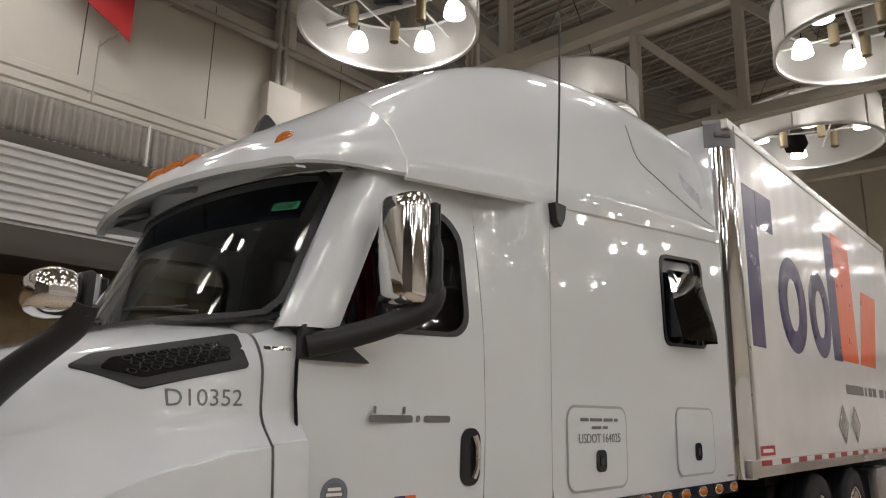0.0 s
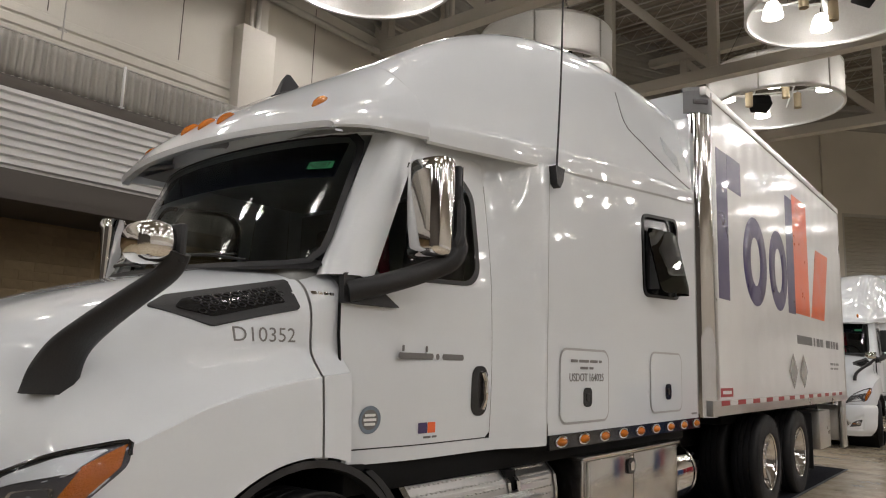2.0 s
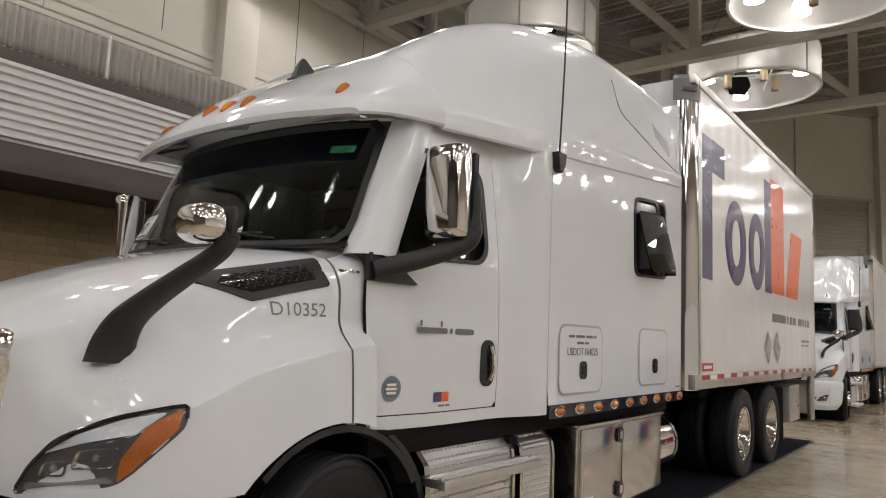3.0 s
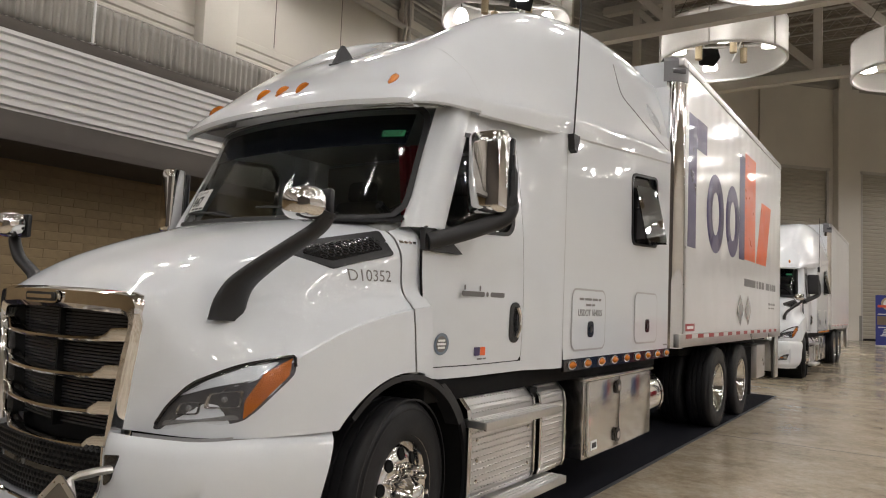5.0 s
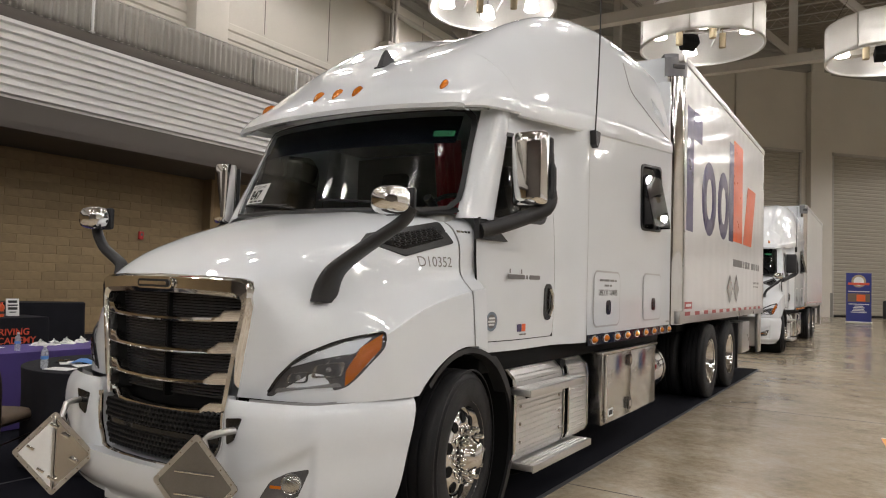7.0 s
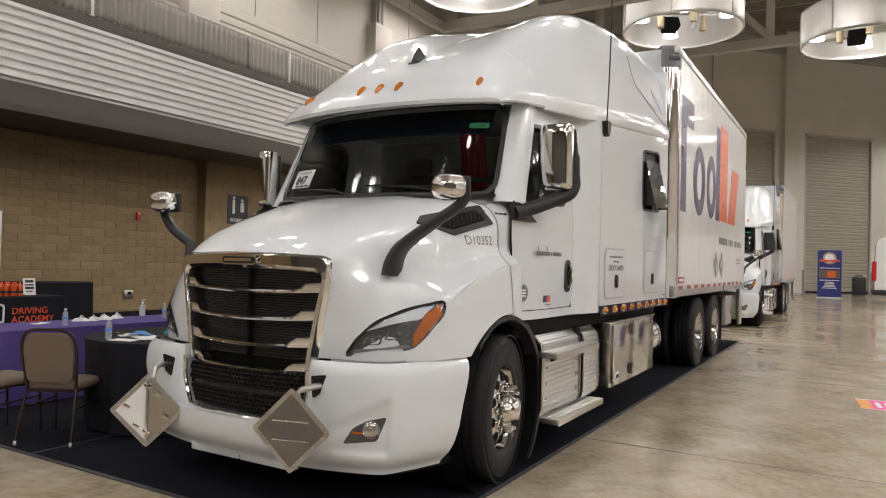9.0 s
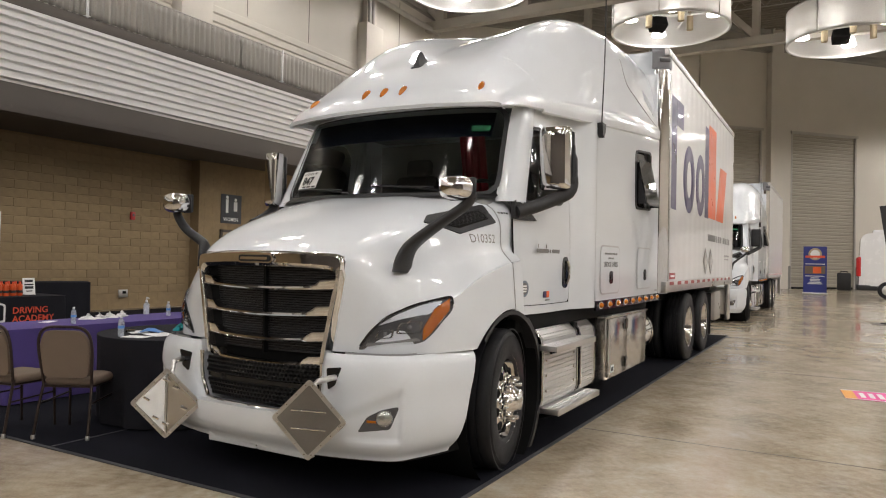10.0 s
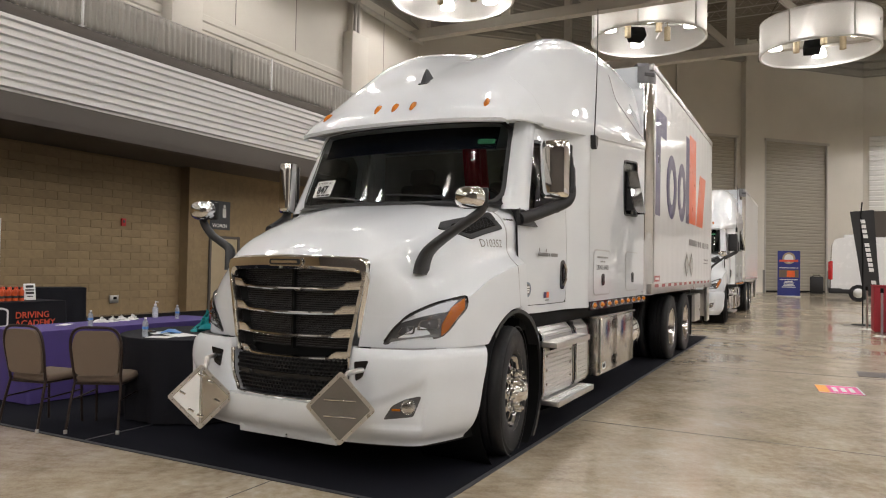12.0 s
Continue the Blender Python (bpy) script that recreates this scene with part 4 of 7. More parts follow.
    core = thing("grille", "", "")
    core.parent = t
    del_keys = [k for k in ("label", "category") if k in core]
    for k in del_keys:
        del core[k]
    for z in np.arange(0.84, 1.375, 0.0155):
        w = half_w(z) - 0.05
        part("fin", grid([[(x, gy(x, z) + 0.085 + dy, z + dz) for x in np.linspace(-w, w, 9)] for dy, dz in ((0.03, 0.004), (0.0, 0.006), (0.0, -0.004), (0.03, -0.006))]), BLACK, core, angle=30)
    part("radiator_back", grid([[(x, gy(x, z) + 0.125, z) for x in np.linspace(-half_w(z), half_w(z), 9)] for z in (0.48, 0.8, 1.1, 1.42)]), DARK, core)
    part("divider", slab(-0.008, 0.10, 0.82, 0.008, 0.15, 1.38), DARK, core)
    for s in (1, -1):
        part("side_screen", grid([[(s * (half_w(z) - a), gy(half_w(z), z) + b, z) for z in np.linspace(.82, 1.40, 8)] for a, b in ((0.10, 0.075), (0.02, 0.02))]), DARK, core)
    # chrome surround
    loop = [(half_w(z), z) for z in np.linspace(0.79, 1.36, 10)] + [(0.603, 1.405), (0.588, 1.437), (0.55, 1.450), (0.3, 1.460), (0.0, 1.464)]
    loop = loop + [(-a, b) for a, b in loop[-2::-1]]
    inn = [(a * 0.945 - (0.012 if a > 0 else -0.012) * (abs(a) > 0.3), b if b < 1.2 else b - 0.095 * min(1, (b - 1.2) / 0.2)) for a, b in loop]
    rows = []
    for o, w in ((0.0, 0.0), (-0.022, 0.15), (-0.022, 0.75), (0.0, 1.0), (0.07, 1.0)):
        rows.append([(a * (1 - w) + c * w, gy(a * (1 - w) + c * w, b) + o, b * (1 - w) + d * w) for (a, b), (c, d) in zip(loop, inn)])
    flange = [(a + math.copysign(0.022 if b < 1.34 else 0.0, a), b) for a, b in loop]
    rows = [[(a, gy(a, b) + o, b) for a, b in flange] for o in (0.05, 0.018)] + rows
    part("surround", grid(rows), CHROME, core, "chrome grille surround", angle=35)
    badge = rounded(-0.145, 1.385, 0.145, 1.443, 0.027)
    part("badge", prism(badge, 0.0, 0.014, lambda a, b, h: (a, gy(a, b) - 0.022 - h, b)), CHROME, core)
    part("badge_field", prism(rounded(-0.13, 1.394, 0.13, 1.434, 0.018), 0.0, 0.004, lambda a, b, h: (a, gy(a, b) - 0.037 - h, b)), BLACK, core)
    part("badge_mark", prism(rounded(-0.112, 1.405, 0.112, 1.423, 0.006), 0.0, 0.003, lambda a, b, h: (a, gy(a, b) - 0.042 - h, b)), CHROME, core)
    for z in (1.255, 1.095, 0.94, 0.79):
        w = half_w(z) - 0.02
        xs = np.linspace(-w, w, 33)
        rows = []
        for o, dz in ((0.06, 0.010), (0.004, 0.013), (-0.012, 0.007), (-0.014, -0.004), (-0.006, -0.013), (0.02, -0.016), (0.06, -0.016)):
            row = []
            for x in xs:
                e = min(1.0, max(0.0, (abs(x) - (w - 0.15)) / 0.045))
                row.append((x, gy(x, z) + o * (1 - 0.3 * e), z + dz + e * (0.036 if dz > 0 else 0.0) - 0.02 * (1 - (x / w) ** 2)))
            rows.append(row)
        part("bar", grid(rows), CHROME, core, "chrome grille bar", angle=40)
    # lower honeycomb grille with its chrome U
    for zr, (z0, z1) in enumerate(((0.525, 0.635), (0.665, 0.765))):
        r = 0.0165
        comb = []
        i = 0
        z = z0 + r
        while z < z1:
            w = half_w(z) - 0.03
            n = int(w / (r * 1.80))
            for k in range(-n, n + 1):
                x = k * r * 1.80 + (0.5 * r * 1.8 if i % 2 else 0)
                if abs(x) > w:
                    continue
                ring = []
                for rr, oo in ((r, 0.0), (r * 0.80, 0.0), (r * 0.80, 0.03)):
                    ring.append([(x + rr * math.cos(radians(60 * q + 30)), gy(x, z) - 0.03 + oo, z + rr * math.sin(radians(60 * q + 30))) for q in range(6)])
                comb.append(grid(ring, True))
            z += r * 1.56
            i += 1
        part("honeycomb", join(*comb), BLACK, core, "black honeycomb lower grille", angle=20)
    part("middle_strip", grid([[(x, gy(x, .65) - 0.02 + o, z) for x in np.linspace(-.46, .46, 13)] for o, z in ((0.02, .628), (0, .635), (0, .662), (0.02, .67))]), GLOSSBLACK, core)
    u = [(half_w(z) + 0.005, z) for z in np.linspace(0.80, 0.56, 8)] + [(0.43, 0.515), (0.36, 0.502), (0.2, 0.497), (0, 0.496)]
    u = u + [(-a, b) for a, b in u[-2::-1]]
    part("lower_frame", tube([(a, gy(a, b) - 0.045, b) for a, b in u], 0.013, 8), CHROME, core)
    # headlamps
    for s in (1, -1):
        put = lambda a, b: (a * s, -1.0, b)
        shape = softened([(0.69, 0.885), (0.76, 0.99), (0.85, 1.085), (0.97, 1.155), (1.105, 1.205), (1.112, 1.13), (1.055, 0.985), (1.02, 0.935)], 0.03, 3)
        lamp = part("headlamp", skin.patch(shape, put, (0, 1, 0), 0.002, 0.01, 5), LAMPGREY, t, "swept-back headlamp with amber corner")
        brow = softened([(0.80, 1.03), (0.90, 1.10), (1.0, 1.155), (1.075, 1.18), (1.045, 1.105), (0.93, 1.075)], 0.015, 3)
        part("white_brow", skin.patch(brow, put, (0, 1, 0), 0.007, 0.0, 3), WHITE, lamp)
        for cx, cz, w, h in ((0.845, 0.985, 0.045, 0.030), (0.962, 1.025, 0.055, 0.040)):
            ring = softened([(cx - w - 0.01, cz - h), (cx - w + 0.005, cz + h * 0.6), (cx + w, cz + h), (cx + w * 0.9, cz - h * 0.8)], 0.016, 4)
            bowl = part("reflector", skin.patch(ring, put, (0, 1, 0), 0.005, 0.0, 4, -0.012), LAMPBOWL, lamp)
            q, nn = skin.at(put(cx, cz), (0, 1, 0), 0.0)
            part("bulb", moved(lathe([(0.0, 0.014), (0.010, 0.011), (0.014, 0.0)], 14), Matrix.Translation(q) @ nn.to_track_quat("Z", "Y").to_matrix().to_4x4()), CLEARLENS, bowl)
        strip = softened([(0.735, 0.905), (0.745, 0.93), (1.0, 0.965), (1.015, 0.945)], 0.01, 2)
        part("light_bar", skin.patch(strip, put, (0, 1, 0), 0.006, 0.0, 2), CLEARLENS, lamp)
        am = softened([(1.098, 1.195), (1.103, 1.125), (1.05, 0.99), (1.02, 0.945), (1.02, 1.02), (1.055, 1.12)], 0.012, 3)
        part("amber_corner", skin.patch(am, put, (0, 1, 0), 0.009, 0.0, 3), AMBER, lamp, "amber corner lens")
        part("cover", skin.patch(shape, put, (0, 1, 0), 0.016, 0.002, 5, 0.004), LENSGLASS, lamp).visible_shadow = False
        outward(lamp.children[-1], (0, -1, 0))
        rim = [shape[k % len(shape)] for k in range(3, 21)]
        part("lamp_rim", tube([skin.at(put(a, b), (0, 1, 0), 0.012)[0] for a, b in rim], 0.007, 6), GLOSSBLACK, lamp)
    # hood vents, driver and far side
    for s in (1, -1):
        put = lambda a, b: (s * 2.0, a, b)
        vent = softened([(0.715, 1.668), (0.80, 1.715), (1.255, 1.818), (1.255, 1.692), (0.90, 1.60)], 0.012, 3)
        v = part("hood_vent", skin.patch(vent, put, (-s, 0, 0), 0.010, 0.006, 3), BLACK, t, "black hood side vent with honeycomb mesh")
        inner = softened([(0.80, 1.665), (0.84, 1.70), (1.17, 1.775), (1.20, 1.715), (0.915, 1.635)], 0.01, 2)
        part("vent_mesh", skin.patch(inner, put, (-s, 0, 0), 0.0115, 0.0, 2), GLOSSBLACK, v)
        cells = []
        for i in range(9):
            for j in range(3):
                yy = 0.885 + i * 0.036 + (0.018 if j % 2 else 0)
                zz = 1.655 + (yy - 0.885) * 0.235 + j * 0.022
                ring = []
                for rr, lf in ((0.014, 0.0125), (0.011, 0.016), (0.0085, 0.0125)):
                    ring.append([skin.at(put(yy + rr * 1.25 * math.cos(radians(60 * q)), zz + rr * 0.75 * math.sin(radians(60 * q))), (-s, 0, 0), lf)[0] for q in range(6)])
                cells.append(grid(ring, True))
        part("mesh_grid", join(*cells), BLACK, v, angle=20)
    # placard holders on stub arms
    for s, yaw, px, py, pz in ((1, 15, 0.602, -0.155, 0.522), (-1, 33, -0.605, -0.125, 0.468)):
        ph = thing("placard_holder", "", "")
        ph.parent = t
        for k in [k for k in ("label", "category") if k in ph]:
            del ph[k]
        m = pose(px, py, pz, 0, 0, yaw) @ pose(0, 0, 0, 0, 45, 0)
        plate = prism(rounded(-0.16, -0.16, 0.16, 0.16, 0.018, 4), 0, 0.006, lambda a, b, h: m @ Vector((a, -h, b)))
        part("plate", plate, PLATEGREY if s > 0 else STEEL, ph, "diamond placard holder of sheet metal")
        part("frame", ring_panel([(a, b) for a, b in rounded(-0.162, -0.162, 0.162, 0.162, 0.018, 4)], [(a, b) for a, b in rounded(-0.138, -0.138, 0.138, 0.138, 0.01, 4)], lambda a, b: m @ Vector((a, -0.0095, b)), 1), ALU, ph)
        if s < 0:
            fm = pose(px, py, pz, 0, 0, yaw)
            # left half painted white in place of the bright reflection on the metal
            part("flip_panel", prism([(-0.19, 0.0), (-0.008, -0.18), (-0.008, 0.18)], 0.010, 0.014, lambda a, b, h: fm @ Vector((a, -h, b))), PAPER, ph, "half of the flip placard, coloured white for its bright reflection")
            part("centre_ridge", moved(rbox(0, 0, 0, 0.012, 0.006, 0.40, 0.002), pose(px, py, pz, 0, 0, yaw) @ pose(0, -0.013, 0)), ALU, ph)
            for a, b in ((-0.12, 0.03), (-0.06, -0.09), (0.06, 0.10), (0.11, -0.03), (0.0, 0.15), (0.0, -0.13)):
                part("clip", moved(rbox(0, 0, 0, 0.045, 0.012, 0.016, 0.003), pose(px, py, pz, 0, 0, yaw) @ pose(a, -0.016, b, 0, 30, 0)), CHROME, ph)
        for k in (-0.05, 0.05) if s > 0 else ():
            part("slide_bar", moved(rbox(0, 0, 0, 0.26 - abs(k), 0.006, 0.008, 0.002), pose(px, py, pz + k, 0, 0, yaw) @ pose(0, -0.013, 0)), CHROME, ph)
        rm = mesh("rivet", lathe([(0.005, 0), (0.004, 0.003), (0, 0.004)], 8), CHROME)
        for i in range(4):
            for a in (-0.15, 0.15):
                placed("rivet", rm, ph, m @ pose(-0.12 + 0.08 * i, -0.0095, a, 90))
                placed("rivet", rm, ph, m @ pose(a, -0.0095, -0.12 + 0.08 * i, 90))
        part("arm", tube([m @ Vector((0.06, 0.012, 0.06)), (px, py + 0.03, pz + 0.19), (px + 0.01 * s, py + 0.06, 0.728), (0.625 * s, -0.02, 0.735), (0.645 * s, 0.07, 0.737)], 0.018, 8), ALU, ph)


def build_cab(t):
    N = 180
    for s in (1, -1):
        # door
        outer = softened([(1.512, 1.10), (1.455, 1.42), (1.435, 1.66), (1.435, 1.86), (1.80, 2.60), (2.515, 2.63), (2.515, 1.10)], 0.03, 3)
        hole = softened([(1.60, 1.86), (1.575, 2.02), (1.76, 2.475), (2.29, 2.52), (2.405, 2.42), (2.41, 1.97), (2.33, 1.895)], 0.06, 4)
        c = (1.97, 2.15)
        o, h = radial(outer, c, N), radial(hole, c, N)
        door = part("door", ring_panel(o, h, side(s), 5), WHITE, t, "white cab door", angle=60)
        part("window_seal", join(ring_panel(h, [(a + (c[0] - a) * 0.085, b + (c[1] - b) * 0.085) for a, b in h], side(s, 0.006), 2), ring_panel(h, h, side(s), 1)), BLACK, door, "black window seal")
        outward(part("window", filled(h, c, side(s, -0.012), 4), SIDEGLASS, door, "dark tinted side window"), (s, 0, 0))
        part("door_header", grid([[side(s, -0.010)(y, z) for y in np.linspace(1.85, 2.85, 8)] for z in (2.50, 2.6, 2.72)]), WHITE, t)
        # sill step and shut line behind
        part("shut_line", ring_panel([(a + (0.0015 if a > 1.60 else 0.006) * (1 if a > c[0] else -1), b + 0.002 * (1 if b > c[1] else -1)) for a, b in o], o, side(s, -0.004), 1), DARK, door)
        part("door_gap", tube([side(s, 0.001)(y, z) for y, z in ((1.515, 1.09), (1.50, 1.16), (1.452, 1.42), (1.432, 1.60), (1.432, 1.735))], 0.007, 6), DARK, door)
        pull = rounded(2.338, 1.215, 2.478, 1.475, 0.06)
        hd = part("handle_recess", prism(pull, -0.004, 0.006, lambda a, b, q: side(s, q)(a, b)), GLOSSBLACK, door, "black door handle recess")
        part("handle", tube([side(s, 0.008)(2.43, 1.25), side(s, 0.022)(2.44, 1.30), side(s, 0.024)(2.44, 1.39), side(s, 0.010)(2.43, 1.44)], 0.014, 8), CHROME, hd, "chrome pull handle")
        # sleeper side with its window
        outer = [(2.973, 1.03)] + [(2.973, z) for z in np.linspace(1.1, 2.70, 12)] + [(4.2, 2.84), (5.48, 2.97), (5.48, 1.03)] + [(y, 1.03) for y in np.linspace(5.2, 3.1, 12)]
        part("sleeper_corner", grid([[side(s)(y, 1.03 + (1.63 + 0.11 * (y - 2.5185)) * f) for y in np.linspace(2.5185, 2.968, 30)] for f in np.linspace(0, 1, 16)]), WHITE, t, "white curved corner between door and sleeper", angle=60)
        sl, cs = radial(outer, (4.72, 2.35), 96), (4.72, 2.35)
        hs = radial(softened([(4.36, 2.02), (4.33, 2.66), (5.06, 2.73), (5.09, 2.05)], 0.09, 4), cs, 96)
        # main skin
        sk = part("sleeper_side", ring_panel(sl, hs, side(s), 14), WHITE, t, "white sleeper side", angle=60)
        win = part("sleeper_window", join(ring_panel(hs, [(a + (cs[0] - a) * 0.09, b + (cs[1] - b) * 0.07) for a, b in hs], side(s, 0.008), 2), ring_panel(hs, hs, side(s, 0.001), 1)), BLACK, sk, "dark sleeper window, hinged open at its lower edge")
        part("recess", filled(hs, cs, side(s, -0.03), 3), GLOSSBLACK, win)
        pane = [(a, b) for a, b in softened([(4.42, 2.06), (4.39, 2.56), (5.01, 2.60), (5.04, 2.09)], 0.08, 4)]
        part("pane", thick(filled(pane, (4.7, 2.33), lambda a, b: Vector((s * (1.25 + 0.012 + 0.10 * max(0, (2.58 - b) / 0.5)), a, b)), 3), (s * 0.006, 0, 0)), SIDEGLASS, win, "tilted dark pane")
        for y in (4.41, 5.03):
            part("tent_side", ([Vector((s * 1.255, y, 2.56)), Vector((s * 1.255, y, 2.08)), Vector((s * 1.36, y, 2.08))], [[0, 1, 2]]), GLOSSBLACK, win)
        part("seam", grid([[side(s, 0.0015)(y, z) for z in np.linspace(1.04, 2.69, 12)] for y in (2.966, 2.972)]), SEAMGREY, sk)
        # locker hatches
        for a0, b0, a1, b1 in ((3.12, 1.15, 3.76, 1.585), (4.48, 1.165, 5.10, 1.60)):
            hat = part("locker_door", prism(rounded(a0, b0, a1, b1, 0.07), 0.0, 0.006, lambda a, b, q: side(s, q)(a, b)), WHITE, sk, "white locker door with black latch")
            part("locker_rim", ring_panel(rounded(a0 - 0.015, b0 - 0.015, a1 + 0.015, b1 + 0.015, 0.08), rounded(a0, b0, a1, b1, 0.07), side(s, 0.0035), 1), SEAMGREY, hat)
            cy = (a0 + a1) / 2 + 0.02
            lt = part("latch", prism(rounded(cy - 0.055, b0 + 0.085, cy + 0.055, b0 + 0.205, 0.035), 0.006, 0.012, lambda a, b, q: side(s, q)(a, b)), GLOSSBLACK, hat, "black latch")
            part("latch_key", prism(rounded(cy - 0.018, b0 + 0.12, cy + 0.018, b0 + 0.17, 0.012), 0.012, 0.016, lambda a, b, q: side(s, q)(a, b)), BLACK, lt)
        # lamp strip under the sleeper
        st = part("lamp_strip", thick(grid([[Vector((s * 1.262, y, z)) for y in (2.985, 5.50)] for z in (1.0, 1.085)]), (s * -0.02, 0, 0)), GLOSSBLACK, t, "black strip with nine amber marker lamps")
        bulb = mesh("marker", lathe([(0.034, 0), (0.036, 0.006), (0.030, 0.018), (0.014, 0.027), (0, 0.029)], 16, "x"), AMBER)
        bez = mesh("bezel", lathe([(0.046, 0), (0.046, 0.006), (0.036, 0.008)], 16, "x"), CHROME)
        for k in range(9):
            y = 3.12 + k * 0.285
            mk = placed("marker", bulb, st, pose(s * 1.262, y, 1.043, 0, 0, 0 if s > 0 else 180) @ Matrix.Diagonal((1, 1.7, 0.74, 1)))
            placed("bezel", bez, st, pose(s * 1.262, y, 1.043, 0, 0, 0 if s > 0 else 180) @ Matrix.Diagonal((1, 1.65, 0.76, 1)))
        part("door_sill", join(thick(grid([[side(s)(y, z) for y in np.linspace(1.52, 2.95, 12)] for z in (1.03, 1.094)]), (s * -0.03, 0, 0))), WHITE, t)
        # dark backing sheet that paints shade into the gaps round the door
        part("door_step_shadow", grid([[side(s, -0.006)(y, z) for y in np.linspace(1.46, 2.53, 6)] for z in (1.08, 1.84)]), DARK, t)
        # pillar between screen and door
        pillar = []
        for z in np.linspace(1.86, 2.64, 12):
            q = (z - 1.86) / 0.78
            pillar.append([Vector((s * (0.985 - 0.03 * q), screen_y(0.985 - 0.03 * q, z) + 0.012, z)), Vector((s * (1.05 - 0.03 * q), screen_y(0.97, z) + 0.01 + 0.05 * q, z)), Vector((s * (1.115 - 0.055 * q), screen_y(0.95, z) + 0.06 + 0.04 * q, z)), Vector((s * (1.165 - 0.10 * q), screen_y(0.95, z) + 0.17 + 0.03 * q, z)), Vector((s * (1.14 - 0.10 * q), screen_y(0.95, z) + 0.24 + 0.03 * q, z))])
        part("pillar_fairing", grid(pillar), WHITE, t, "white windscreen pillar fairing", angle=70)
    # windscreen
    wout = softened([(-1.008, 1.90), (-0.957, 2.625), (0.957, 2.625), (1.008, 1.90)], 0.12, 6)
    wout = radial(wout, (0, 2.24), 96)
    wp = lambda d: (lambda a, b: Vector((a, screen_y(a, b) + d, b)))
    win_in = [(a * 0.970, 2.24 + (b - 2.24) * 0.935) for a, b in wout]
    ws = part("windscreen", filled(win_in, (0, 2.24), wp(0.0), 8), WINDSCREEN, t, "curved dark windscreen")
    ws.visible_shadow = False
    outward(ws, (0, -1, 0.4))
    part("windscreen_seal", join(ring_panel(wout, win_in, wp(-0.010), 3)), BLACK, ws, "black windscreen surround")
    part("shade_band", join(grid([[wp(0.02)(a, b + 0.02 * (a > 0.86)) for a in np.linspace(-0.86, 0.86, 25)] for b in (2.37, 2.42, 2.50, 2.57)])), NAVY, ws, "dark sun shade along the top")
    under = [[], [], [], [], []]
    for a in np.linspace(-0.975, 0.975, 41):
        fy, fz = 1.27 + 0.13 * (abs(a) / 0.9) ** 2.2, 2.582 - 0.02 * (abs(a) / 0.9) ** 2
        hy = screen_y(a, 2.6)
        under[0].append(Vector((a, hy - 0.004, 2.605)))
        under[1].append(Vector((a, hy + 0.004, 2.69)))
        under[2].append(Vector((a, hy + 0.012, 2.765 - 0.03 * (abs(a) / 0.97) ** 4)))
        under[3].append(Vector((a, hy * 0.5 + fy * 0.5, 2.712 - 0.02 * (abs(a) / 0.97) ** 4)))
        under[4].append(Vector((a, fy + 0.03, fz)))
    part("header", grid(under), WHITE, t, "white panel under the visor", angle=60)
    bo = mesh("header_bolt", lathe([(0.007, 0), (0.005, 0.004), (0, 0.005)], 8), STEEL)
    for x in np.linspace(-0.82, 0.82, 12):
        placed("header_bolt", bo, t, pose(x, screen_y(x, 2.6) + 0.008, 2.645, 66))
    part("cowl", grid([[Vector((a, screen_y(a, 1.93) + d, z)) for a in np.linspace(-1.0, 1.0, 33)] for d, z in ((-0.10, 1.875), (-0.02, 1.90), (0.02, 1.93))]), BLACK, t)
    for x0, x1 in ((-0.72, -0.08), (0.10, 0.74)):
        wpr = part("wiper", tube([wp(-0.02)(x0 + 0.55, 1.93), wp(-0.025)(x0 + 0.3, 1.965), wp(-0.02)(x0, 1.985)], 0.007, 6), BLACK, t)
        part("blade", tube([wp(-0.012)(x0 - 0.08, 1.985), wp(-0.012)(x0 + 0.45, 1.965)], 0.006, 5), BLACK, wpr)
    # roof cap with visor, lamps, fin
    rg = roof_geo()
    roof = part("roof_cap", rg, WHITE, t, "tall white roof fairing with visor", angle=50)
    rs = Skin(rg)
    for x, y in ((-0.80, 0), (-0.175, 0), (0, 0), (0.175, 0), (0.80, 0)):
        zt = 2.745
        p, n = rs.at((x, -1, zt), (0, 1, 0), 0.0)
        up = Vector((0, 0.35, 0.8))
        up = (up - n * up.dot(n)).normalized()
        m = Matrix.Translation(p) @ Matrix((up.cross(n), up, n)).transposed().to_4x4()
        ml = part("marker_lamp", moved(lathe([(0.030, 0), (0.030, 0.010), (0.022, 0.022), (0.008, 0.028), (0, 0.029)], 18), m @ Matrix.Diagonal((0.58, 2.0, 0.95, 1))), AMBER, roof, "amber roof marker lamp")
        part("lamp_ring", moved(lathe([(0.036, -0.004), (0.036, 0.008), (0.029, 0.012)], 18), m @ Matrix.Diagonal((0.62, 1.85, 0.7, 1))), AMBER, ml)
    fin = [(-0.02, 0.0), (0.02, 0.10), (0.05, 0.135), (0.075, 0.125), (0.14, 0.03), (0.16, 0.0)]
    p, n = rs.at((0.02, 1.83, 6), (0, 0, -1))
    part("roof_fin", join(prism(fin, -0.03, 0.03, lambda a, b, h: (0.02 + h * (1 - b / 0.16), 1.83 + a, p.z - 0.01 + b + a * 0.45)), moved(rbox(0, 0, 0, 0.10, 0.2, 0.02, 0.008), Matrix.Translation((0.02, 1.90, p.z + 0.03)) @ pose(0, 0, 0, 24))), BLACK, roof, "black roof antenna fin")
